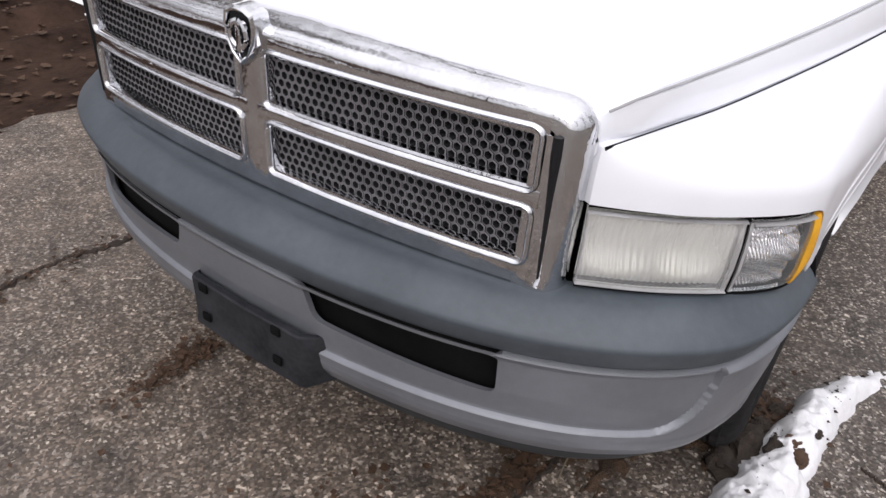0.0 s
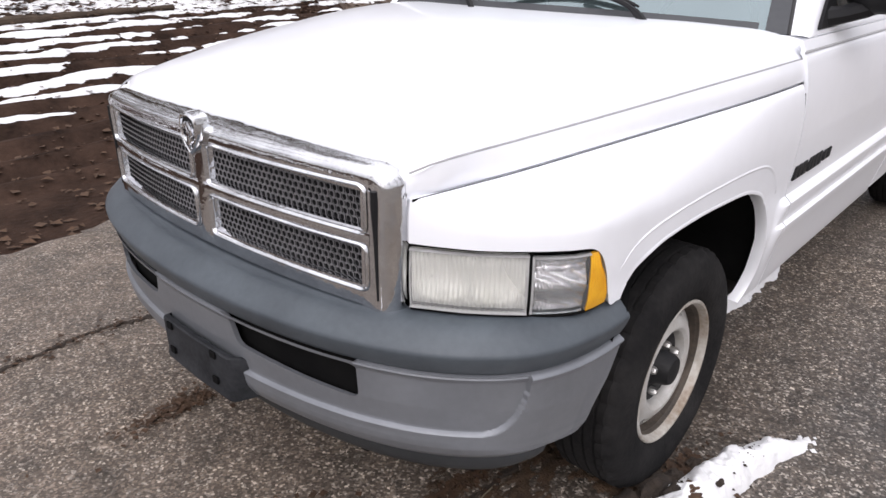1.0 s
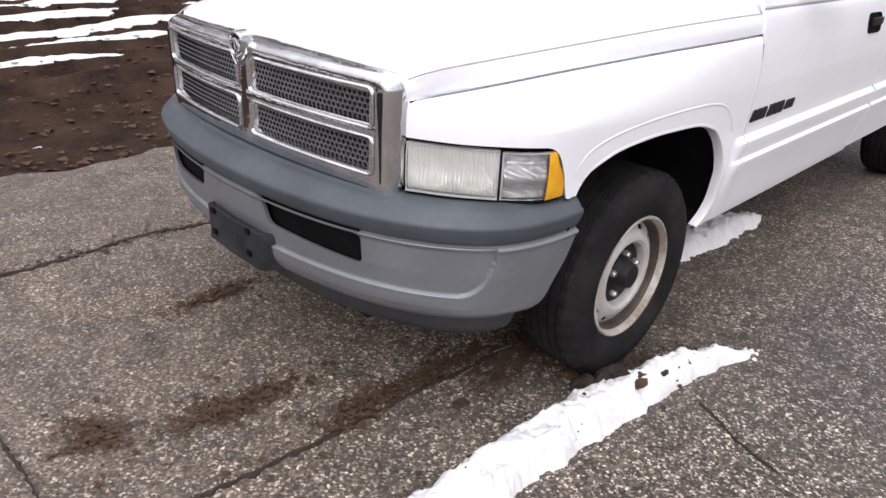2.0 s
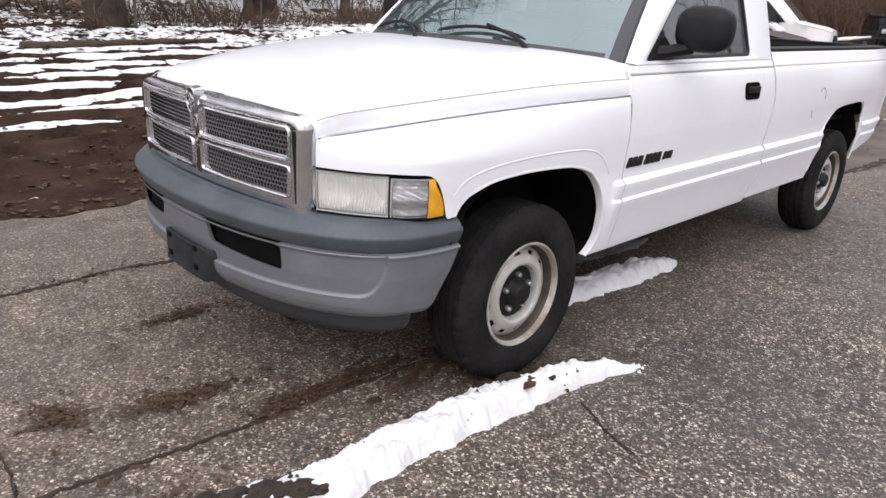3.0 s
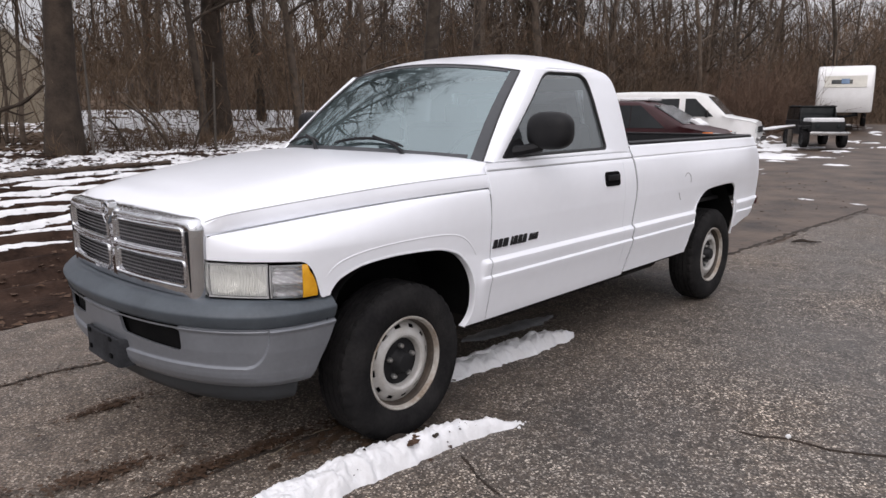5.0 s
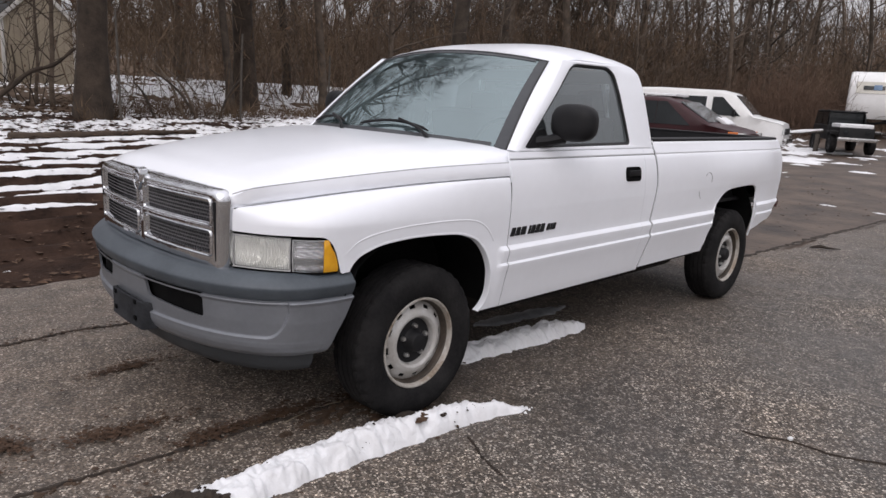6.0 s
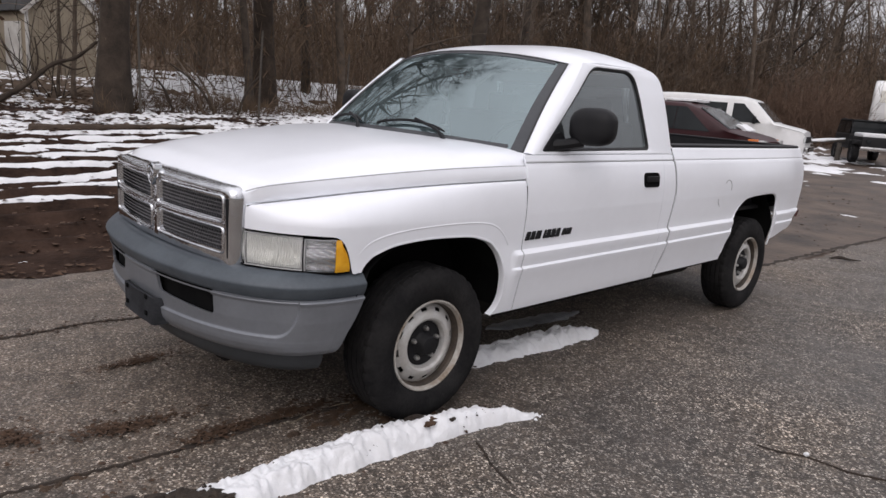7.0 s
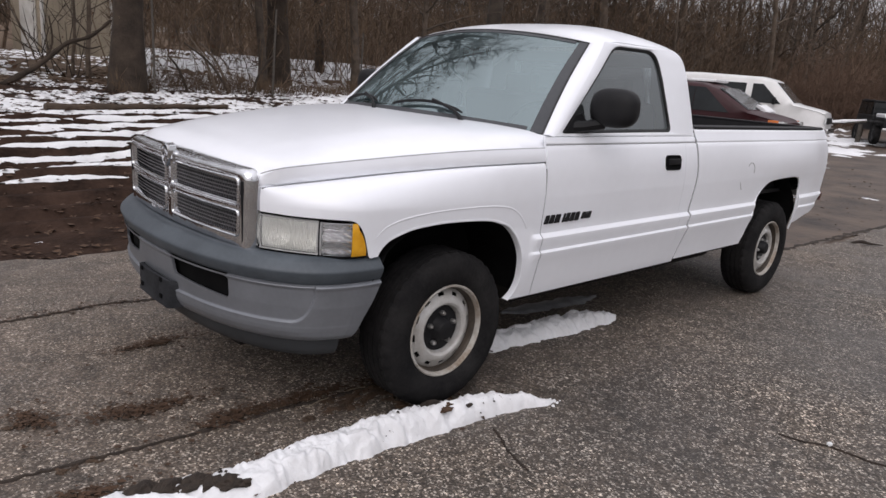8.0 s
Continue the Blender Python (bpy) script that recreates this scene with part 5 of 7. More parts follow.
for p in ground.data.polygons:
    c = p.center
    if c.x < -11.6 - 0.5 * noise.noise((c.y * 0.5, 0, 0)) or c.y > 47:
        p.material_index = 1
    elif c.y + 3.0 * noise.noise((c.x * 0.35, c.y * 0.35, 4.0)) + 1.2 * noise.noise((c.x * 1.3, c.y * 1.3, 8.0)) > 8.2 and c.x > -9 or c.x > -2.45 and c.y > 4.4:
        p.material_index = 2


def paved(x, y):
    """Positive inside the asphalt lot."""
    e = 0.10 * fbm(x, y, 1.6) + 0.05 * fbm(x, y, 6)
    left = x + 2.50 + e
    far = 5.3 - y + 6 * e if x < 0.34 + 0.045 * (y - 5.0) + e else 10.0 - y + 6 * e
    return min(left, far, 40 - abs(x), y + 40)


px = axis((-2.9, -2.1, 20), (-2.1, 0, 16), (0, 1.2, 30), (1.2, 4, 14), (4, 40, 20))
py = axis((-40, -5, 14), (-5, 4, 110), (4, 12, 120))
verts, ok = [], []
for y in py:
    for x in px:
        d = paved(x, y)
        ok.append(d > -0.06)
        verts.append((x, y, -0.05 * smooth(0.06, -0.06, d) + (0.004 * fbm(x, y, 1.1) if -3 < x < 4 and -4 < y < 8 else 0) - 0.002))
W = len(px)
faces = []
for j in range(len(py) - 1):
    for i in range(W - 1):
        q = (j * W + i, j * W + i + 1, (j + 1) * W + i + 1, (j + 1) * W + i)
        if all(ok[k] for k in q):
            faces.append(q)
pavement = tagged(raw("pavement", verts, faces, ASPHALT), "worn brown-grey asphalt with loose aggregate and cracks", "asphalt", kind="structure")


def ribbon(name, pts, width, seed, material=DIRT, parent=None, label="", height=0.006, n=90):
    """A ragged strip of dirt lying in a crack."""
    rnd = random.Random(seed)
    line = spline([(x, y, 0) for x, y in pts], n)
    bm = bmesh.new()
    rows = []
    for k, p in enumerate(line):
        d = (line[min(k + 1, n)] - line[max(k - 1, 0)]).normalized()
        s = Vector((-d.y, d.x, 0))
        p = p + s * rnd.gauss(0, width * 0.35)
        w = width * (0.35 + 1.3 * rnd.random() ** 2) * min(1, 8 * k / n + 0.1, 8 * (1 - k / n) + 0.1)
        rows.append([p - s * w + Vector((0, 0, -0.004)), p - s * w * 0.4 + Vector((0, 0, height * 0.8)), p + s * w * 0.5 + Vector((0, 0, height)), p + s * w + Vector((0, 0, -0.004))])
    add_grid(bm, rows, flip=True)
    return part(name, bm, material, parent, label)


ribbon("crack", [(-1.16, -3.2), (-1.20, -2.0), (-1.19, -1.2), (-1.22, -0.8), (-1.17, -0.45), (-1.25, 0.3), (-1.3, 1.5), (-1.26, 3.0)], 0.016, 1, parent=pavement, n=160)
ribbon("crack", [(0.42, -2.3), (0.45, -1.68), (0.50, -1.11), (0.515, -0.66), (0.545, -0.3), (0.53, 0.5), (0.5, 1.6)], 0.010, 3, parent=pavement, n=140)
ribbon("crack", [(1.185, 0.03), (1.26, 0.0), (1.36, -0.06), (1.50, -0.10)], 0.007, 4, parent=pavement)
ribbon("crack", [(0.28, 4.6), (0.33, 5.5), (0.38, 7.0), (0.46, 8.4), (0.55, 10.5)], 0.030, 5, parent=pavement, n=120)
ribbon("crack", [(1.99, 1.10), (2.08, 1.12), (2.18, 1.18), (2.30, 1.19), (2.42, 1.22), (2.9, 1.5)], 0.0042, 6, parent=pavement)
ribbon("crack", [(-1.2, -1.9), (-0.6, -1.75), (0.1, -1.7), (0.44, -1.72)], 0.005, 8, parent=pavement)


def snow_sheet(name, xs, ys, field, base, label, lump=0.0):
    """Snow as a sheet whose height is the field; it ends where the field is nought."""
    verts, val = [], []
    for y in ys:
        for x in xs:
            s = field(x, y)
            val.append(s)
            verts.append((x, y, base(x, y) + (s if s > 0 else max(s, -0.03))))
    W = len(xs)
    faces = []
    for j in range(len(ys) - 1):
        for i in range(W - 1):
            q = (j * W + i, j * W + i + 1, (j + 1) * W + i + 1, (j + 1) * W + i)
            if max(val[k] for k in q) > 0:
                faces.append(q)
    used = sorted({k for f in faces for k in f})
    new_id = {k: n for n, k in enumerate(used)}
    ob = raw(name, [verts[k] for k in used], [tuple(new_id[k] for k in f) for f in faces], SNOW)
    return tagged(ob, label, "snow", kind="stuff")


def left_snow(x, y):
    q = x + 0.12 * y
    n1 = fbm(x, y, 0.9, 4)
    n2 = noise.fractal((x * 2.6, y * 0.55, 9.1), 1.0, 2.0, 3, noise_basis="PERLIN_ORIGINAL")
    n3 = noise.fractal((x * 10.0, y * 5.0, 5.5), 1.0, 2.0, 4, noise_basis="PERLIN_ORIGINAL")
    n4 = noise.fractal((x * 8.0, y * 9.0, 1.5), 0.7, 2.0, 3, noise_basis="PERLIN_ORIGINAL")
    if q > -4.85:
        v = n1 + 0.3 * n2 + 0.4 * n3 - 0.60 + 0.14 * smooth(-4.0, -4.85, q)
    elif q > -8.4:
        st = math.sin(q * 2 * math.pi / 0.46 + 1.3 * fbm(x, y, 0.25))
        v = 0.62 * st + 0.62 * noise.fractal((x * 7.0, y * 0.45, 9.1), 1.0, 2.0, 3, noise_basis="PERLIN_ORIGINAL") + 0.25 * n1 + 0.16 * n3 + 0.30 * noise.fractal((x * 14.0, y * 2.0, 7.5), 0.8, 2.0, 4, noise_basis="PERLIN_ORIGINAL") - 0.64 + 0.10 * smooth(-5.6, -8, q)
    elif q > -9.6:
        v = 0.5 * n1 + 0.3 * n2 + 0.5 * n3 + 0.4 * n4 - 0.08
    elif q > -12.0:
        v = 0.45 * n1 + 0.3 * n2 + 0.8 * n3 + 1.0 * n4 + 0.02 - 0.5 * math.exp(-(((q + 10.3) / 0.35) ** 2)) - 0.55 * smooth(3.4, 2.4, y) * smooth(-9.9, -10.3, q)
    else:
        v = 0.6 * n1 + 0.3 * n2 + 0.7 * n3 + 0.8 * n4 + (-0.55 if (y + 2.1) / (3.05 - x) < 0.325 else 0.12)
    return min(0.035, 0.10 * v)


sx = axis((-31, -13, 140), (-13, -8, 110), (-8, -2.7, 150))
sy = axis((-8, -3, 40), (-3, 9, 210), (9, 30, 150))
snow_sheet("snow_cover", sx, sy, left_snow, lambda x, y: terrain(x, y) - 0.03, "patchy melting snow in stripes between muddy ruts")
snow_sheet("snow_cover", axis((-26, 8, 240)), axis((11, 46, 240)), lambda x, y: min(0.05, 0.10 * (0.7 * fbm(x, y, 0.9, 5) + 0.5 * noise.noise((x * 0.7, y * 2.6, 2)) - 0.60 + 0.85 * math.exp(-(((x + 4.5 + 0.30 * (y - 21)) / 1.5) ** 2)) * smooth(19.6, 21.5, y) * smooth(32, 27, y) + 0.55 * noise.noise((x * 2.6, y * 1.9, 6)) + 0.30 * math.exp(-(((x + 2.4) / 0.5) ** 2) - ((y - 15.9) / 0.9) ** 2) - 0.22 * smooth(19.5, 17, y) + 0.14 * smooth(24, 34, y) - 0.2 * smooth(0, 6, x))) if not (x < -9 and y < 30) else -1,
           lambda x, y: terrain(x, y) - 0.03, "scattered snow patches on wet mud")


def ridge(centre, half, high, seed):
    """A ploughed line of snow along a curve: centre x and half width by y."""
    def field(x, y):
        c, w, h = centre(y), half(y), high(y)
        if w < 0.004:
            return -0.02
        wx, wy = x + 0.018 * noise.noise((x * 14, y * 14, seed)), y + 0.03 * noise.noise((x * 12, y * 12, seed + 9))
        u = (wx - c) / w
        if abs(u) > 1.5:
            return -0.02
        puff = 0.34 - abs(noise.noise((wx * 10, wy * 9, seed))) + 0.55 * (0.30 - abs(noise.noise((wx * 24, wy * 22, seed + 3))))
        grit = 0.10 * noise.noise((x * 70, y * 70, seed + 7)) + 0.06 * noise.noise((x * 150, y * 150, seed + 7))
        return h * (1 - abs(u) ** 2.4 + 0.95 * puff * (0.55 + 0.45 * min(1, abs(u))) + grit)
    return field


CA = table([(-2.4, 0.70), (-1.9, 0.74), (-1.36, 0.86), (-1.05, 0.95), (-0.8, 0.955), (-0.55, 0.965), (-0.3, 0.985), (-0.1, 1.01), (0.1, 1.035), (0.25, 1.07), (0.40, 1.14), (0.5, 1.19)])
HA = table([(-2.4, 0.0), (-2.3, 0.06), (-1.5, 0.085), (-1.1, 0.105), (-0.9, 0.085), (-0.5, 0.085), (-0.2, 0.078), (0.05, 0.066), (0.25, 0.054), (0.38, 0.036), (0.46, 0.012), (0.48, 0.0)])
ZA = table([(-2.4, 0.035), (-1.25, 0.040), (-1.05, 0.052), (-0.85, 0.070), (-0.4, 0.084), (0.0, 0.076), (0.2, 0.066), (0.34, 0.050), (0.46, 0.012)])
RIDGE_A = ridge(CA, HA, ZA, 11)


def ra_height(x, y):
    return max(0.0, RIDGE_A(x, y))


snow_sheet("snow_ridge", axis((0.5, 1.36, 120)), axis((-2.42, 0.52, 400)), ridge(CA, HA, ZA, 11), lambda x, y: -0.002, "low ridge of old white snow beside the front wheel")
CB = table([(0.30, 0.44), (0.8, 0.50), (1.3, 0.545), (1.6, 0.57), (1.82, 0.64)])
HB = table([(0.30, 0.0), (0.36, 0.07), (0.8, 0.085), (1.4, 0.095), (1.7, 0.06), (1.82, 0.0)])
ZB = table([(0.30, 0.05), (1.0, 0.065), (1.5, 0.078), (1.82, 0.04)])
snow_sheet("snow_ridge", axis((0.28, 0.80, 70)), axis((0.28, 1.86, 200)), ridge(CB, HB, ZB, 23), lambda x, y: -0.002, "low ridge of old snow under the sill")
# dirt clods in the ridge
rnd = random.Random(5)
def clod(x, y, r, z, sq=0.55, material=None):
    bm = bmesh.new()
    bmesh.ops.create_icosphere(bm, subdivisions=3, radius=1)
    s = rnd.random() * 50
    for v in bm.verts:
        v.co *= 1 + 0.55 * noise.noise(v.co * 1.4 + Vector((s, 0, 0))) + 0.35 * noise.noise(v.co * 4.5 + Vector((s, 3, 0)))
        v.co = Vector((x + v.co.x * r, y + v.co.y * r * 1.3, z + v.co.z * r * sq))
    return tagged(part("dirt_clod", bm, material or DIRT), "dark clod of earth and leaves in the snow", "dirt", group="clods in the snow")
for x, y, r, z in ((1.062, 0.0, 0.013, 0.072), (0.925, -0.82, 0.010, 0.070), (0.90, -1.19, 0.045, 0.040), (0.86, -1.26, 0.040, 0.036), (0.96, -1.10, 0.036, 0.046), (0.99, -1.06, 0.028, 0.046), (0.93, -1.15, 0.035, 0.045), (0.82, -1.34, 0.04, 0.03), (0.925, -0.10, 0.052, 0.026), (0.90, -0.20, 0.046, 0.016), (0.935, 0.0, 0.028, 0.012), (0.95, 0.10, 0.022, 0.012), (0.47, 0.80, 0.024, 0.045), (0.50, 0.92, 0.016, 0.06)):
    clod(x, y, r, z)
clod(1.000, -0.120, 0.036, 0.066, 0.5)
clod(1.035, -0.125, 0.026, 0.074, 0.4, LEAF)
clod(1.012, -0.085, 0.018, 0.080, 0.5, LEAF)


SLUSH = mat("grey_slush", (0.30, 0.31, 0.32), (0.17, 0.17, 0.175), 9, 0.3, bump=0.6, bump_scale=40)
slush = snow_sheet("slush_strip", axis((0.02, 0.42, 44)), axis((1.2, 2.16, 110)), ridge(table([(1.2, 0.15), (2.16, 0.26)]), table([(1.2, 0.0), (1.35, 0.07), (1.9, 0.075), (2.14, 0.0)]), table([(1.2, 0.012), (2.2, 0.014)]), 31), lambda x, y: -0.002, "grey wet slush strip beneath the sill")
slush.data.materials[0] = SLUSH
rnd = random.Random(15)
verts, faces = [], []
heaps = [(rnd.uniform(-1.6, 0.4), rnd.uniform(-1.0, 1.0)) for _ in range(16)]
for _ in range(110):
    hy, hu = rnd.choice(heaps)
    y = max(-2.2, min(0.42, hy + rnd.gauss(0, 0.05)))
    w = HA(y)
    u = hu + rnd.gauss(0, 0.22)
    x = CA(y) + u * w
    z = ra_height(x, y) + 0.002
    r = 0.002 + 0.010 * rnd.random() ** 3
    k = len(verts)
    for c, s_, h in ((1, 0, 0), (0, 0.8, 0.2), (-0.9, 0.1, 0), (0, -0.7, 0.2), (0, 0, 0.8)):
        verts.append((x + r * c, y + r * s_, z + r * h))
    faces += [(k, k + 1, k + 4), (k + 1, k + 2, k + 4), (k + 2, k + 3, k + 4), (k + 3, k, k + 4)]
tagged(raw("dirt_crumbs", verts, faces, DIRT, smooth=False), "dark crumbs of earth on the snow ridge", "dirt", kind="stuff")


def litter(name, spots, count, seed, label):
    """Scattered dead leaf flakes and grit."""
    rnd = random.Random(seed)
    verts, faces = [], []
    for _ in range(count):
        x, y, sx_, sy_, an = rnd.choice(spots)
        u, v = rnd.gauss(0, 0.5), rnd.gauss(0, 0.5)
        if rnd.random() < 0.12:
            u, v = u * 2.4, v * 2.4
        px_ = x + u * sx_ * math.cos(an) - v * sy_ * math.sin(an)
        py_ = y + u * sx_ * math.sin(an) + v * sy_ * math.cos(an)
        r = rnd.uniform(0.004, 0.016)
        a = rnd.uniform(0, 6.3)
        z = 0.004 + rnd.random() * 0.012
        k = len(verts)
        el = rnd.uniform(0.4, 1.0)
        for c, s, h in ((1, 0, 0.0), (0.2, el, 0.004), (-1, 0.1, 0.001), (-0.1, -el, 0.005)):
            verts.append((px_ + r * (c * math.cos(a) - s * math.sin(a)), py_ + r * (c * math.sin(a) + s * math.cos(a)), z + h * rnd.random()))
        faces += [(k, k + 1, k + 2), (k, k + 2, k + 3)]
    return tagged(raw(name, verts, faces, LEAF, smooth=False), label, "leaf litter", kind="stuff")


litter("leaf_litter", [(0.20, -1.06, 0.26, 0.07, 1.5), (0.19, -1.17, 0.10, 0.06, 1.2), (0.47, -0.84, 0.18, 0.06, 1.7), (-0.49, -0.82, 0.22, 0.06, 1.6), (0.48, -0.5, 0.3, 0.05, 1.57), (0.05, -1.5, 0.10, 0.06, 0.3), (0.70, -1.5, 0.15, 0.05, 1.5)], 1700, 3, "brown dead leaves and grit on the asphalt")
litter("leaf_litter", [(-1.2, -0.6, 1.6, 0.05, 1.57), (0.95, 0.05, 0.10, 0.06, 1.5), (0.9, -1.25, 0.25, 0.1, 1.4), (0.52, 0.2, 0.6, 0.06, 1.57)], 1300, 4, "brown leaf crumbs along the cracks")


def stain(name, x, y, sx_, sy_, seed, material, label):
    """A thin ragged film of silt."""
    def field(u, v):
        a, b = (u - x) / sx_, (v - y) / sy_
        return 0.006 * (0.35 - a * a - b * b + 2.6 * noise.fractal((u * 22, v * 15, seed), 0.8, 2.0, 5, noise_basis="PERLIN_ORIGINAL"))
    verts, val = [], []
    xs, ys = axis((x - sx_ * 1.9, x + sx_ * 1.9, 60)), axis((y - sy_ * 1.9, y + sy_ * 1.9, 110))
    for v in ys:
        for u in xs:
            s = field(u, v)
            val.append(s)
            verts.append((u, v, min(0.006, max(s, -0.006)) + 0.001))
    W = len(xs)
    faces = [q for j in range(len(ys) - 1) for i in range(W - 1) for q in [(j * W + i, j * W + i + 1, (j + 1) * W + i + 1, (j + 1) * W + i)] if max(val[k] for k in q) > 0]
    return part_of(name, verts, faces, material, label)


def part_of(name, verts, faces, material, label):
    ob = raw(name, verts, faces, material, pavement, label)
    return ob


rnd = random.Random(77)
verts, faces = [], []
for k9 in range(17000):
    x, y = (-2.4 - 11 * rnd.random() ** 1.6, rnd.uniform(-5, 14)) if rnd.random() < 0.94 else (rnd.uniform(-7, 0.35), rnd.uniform(5.3, 16))
    if k9 > 9000:
        x, y = -8.2 - 7 * rnd.random() ** 1.3, rnd.uniform(-4, 13)
    z = terrain(x, y) - 0.03 + (rnd.random() * 0.05 if k9 > 9000 else 0)
    r, a, el = rnd.uniform(0.012, 0.045) * (1.5 if k9 > 9000 else 1), rnd.uniform(0, 6.3), rnd.uniform(0.3, 0.9)
    k = len(verts)
    for c, s_, h in ((1, 0, 0.3), (0.2, el, 0.5), (-1, 0.1, 0.1), (-0.1, -el, 0.6)):
        verts.append((x + r * (c * math.cos(a) - s_ * math.sin(a)), y + r * (c * math.sin(a) + s_ * math.cos(a)), z + 0.004 + h * rnd.random() * r))
    faces += [(k, k + 1, k + 2), (k, k + 2, k + 3)]
tagged(raw("leaf_litter", verts, faces, LEAF, smooth=False), "wet brown leaves strewn over mud", "leaf litter", kind="stuff")
SILT = mat("rust_brown_silt", (0.034, 0.020, 0.011), (0.092, 0.054, 0.030), 14, 0.8, bump=0.8, bump_scale=160)
for k, (x, y, a, b) in enumerate(((0.20, -1.05, 0.04, 0.12), (0.47, -0.85, 0.04, 0.09), (-0.49, -0.80, 0.04, 0.12), (0.64, -0.40, 0.05, 0.16), (0.82, -0.10, 0.09, 0.10), (0.5, -1.45, 0.03, 0.08), (0.05, -1.55, 0.03, 0.06), (0.60, -0.15, 0.08, 0.26), (0.46, -0.50, 0.05, 0.20))):
    stain("silt_patch", x, y, a, b, k, SILT, "rust-brown silt film")
# small loose bits
bm = bmesh.new()
bmesh.ops.create_icosphere(bm, subdivisions=1, radius=0.014, matrix=pose(2.18, 1.19, 0.008))
for v in bm.verts:
    v.co.x += 0.006 * noise.noise(v.co * 90)
tagged(part("stone", bm, SNOW), "small white chip on the asphalt", "stone")
bm = bmesh.new()
tube(bm, spline([(0.60, 6.50, 0.012), (0.68, 6.58, 0.03), (0.76, 6.62, 0.02), (0.86, 6.74, 0.012)], 10), [0.006, 0.012, 0.016, 0.02, 0.02, 0.018, 0.016, 0.014, 0.01, 0.006, 0.004], 6)
tagged(part("stick", bm, DIRT), "short dark stick lying on the asphalt", "stick")
STRAW = mat("straw", (0.24, 0.20, 0.14), (0.16, 0.13, 0.09), 30, 0.8)
for pts in ([(0.576, -0.534, 0.006), (0.562, -0.46, 0.012), (0.556, -0.388, 0.010)], [(0.535, -0.299, 0.006), (0.545, -0.24, 0.010), (0.551, -0.191, 0.006)]):
    bm = bmesh.new()
    tube(bm, spline(pts, 10), 0.0022, 5)
    tagged(part("grass_stem", bm, STRAW), "dry straw stem beneath the bumper", "straw", group="straw stems")


# ---- trees and brush ----
def limb(V, F, pts, rad, n):
    k0 = len(V)
    m = len(pts)
    for i, p in enumerate(pts):
        d = pts[min(i + 1, m - 1)] - pts[max(i - 1, 0)]
        d = d / (np.linalg.norm(d) + 1e-9)
        a = np.cross(d, (0.31, 0.2, 0.93) if abs(d[2]) < 0.9 else (1.0, 0.1, 0.0))
        a /= np.linalg.norm(a)
        b = np.cross(d, a)
        for k in range(n):
            t = 2 * math.pi * k / n
            V.append(p + rad[i] * (math.cos(t) * a + math.sin(t) * b))
    for i in range(m - 1):
        for k in range(n):
            F.append((k0 + i * n + k, k0 + i * n + (k + 1) % n, k0 + (i + 1) * n + (k + 1) % n, k0 + (i + 1) * n + k))


def grow(rng, start, way, length, r0, segs, wander, lift):
    pts, rad = [np.array(start, float)], [r0]
    w = np.array(way, float)
    for k in range(segs):
        w = w + rng.normal(0, wander, 3) + np.array((0, 0, lift))
        w /= np.linalg.norm(w)
        pts.append(pts[-1] + w * length / segs)
        rad.append(r0 * (1 - 0.85 * (k + 1) / segs) + 0.002)
    return pts, rad


def bare_tree(seed, height, r0, low=0.3, forks=14):
    """Trunk and crown of a leafless tree."""
    rng = np.random.default_rng(seed)
    tv, tf, cv, cf = [], [], [], []
    pts, rad = grow(rng, (0, 0, -0.25), (rng.normal(0, 0.06), rng.normal(0, 0.06), 1), height, r0, 11, 0.05, 0.05)
    rad = [r * (1.35 if k == 0 else 1.0) for k, r in enumerate(rad)]
    limb(tv, tf, pts, rad, 9)
    for _ in range(forks):
        f = rng.uniform(low, 0.97)
        i = min(int(f * 11), 10)
        p = pts[i] + (pts[i + 1] - pts[i]) * (f * 11 - i)
        az, el = rng.uniform(0, 6.28), rng.uniform(0.35, 1.0)
        L = height * rng.uniform(0.16, 0.34) * (1.15 - 0.6 * f)
        lp, lr = grow(rng, p, (math.cos(az) * math.cos(el), math.sin(az) * math.cos(el), math.sin(el)), L, rad[i] * rng.uniform(0.3, 0.5), 5, 0.13, 0.06)
        limb(cv, cf, lp, lr, 5)
        for _ in range(6):
            j = rng.integers(1, 6)
            d = lp[j] - lp[j - 1]
            d = d / np.linalg.norm(d) + rng.normal(0, 0.55, 3)
            sp, sr = grow(rng, lp[j], d / np.linalg.norm(d), L * rng.uniform(0.25, 0.5), lr[j] * 0.6 + 0.003, 3, 0.2, 0.05)
            limb(cv, cf, sp, sr, 3)
            for _ in range(5):
                j2 = rng.integers(1, 4)
                d = sp[j2] - sp[j2 - 1]
                d = d / np.linalg.norm(d) + rng.normal(0, 0.6, 3)
                qp, _ = grow(rng, sp[j2], d / np.linalg.norm(d), L * rng.uniform(0.1, 0.24), 0.006, 2, 0.25, 0.03)
                limb(cv, cf, qp, [0.011, 0.008, 0.005], 3)
    return tv, tf, cv, cf


DARKBARK = mat("dark_wet_bark", (0.018, 0.012, 0.008), (0.062, 0.044, 0.031), 4, 0.95, bump=1.0, bump_scale=18)


def tree_model(seed, height, r0, low, forks, name="bare_tree", bark=BARK):
    root = thing(name, "leafless grey-brown tree at the wood's edge", "tree", group="bare trees")
    tv, tf, cv, cf = bare_tree(seed, height, r0, low, forks)
    raw("trunk", tv, tf, bark, root)
    raw("crown", cv, cf, BARK, root, "bare branches and twigs")
    return root


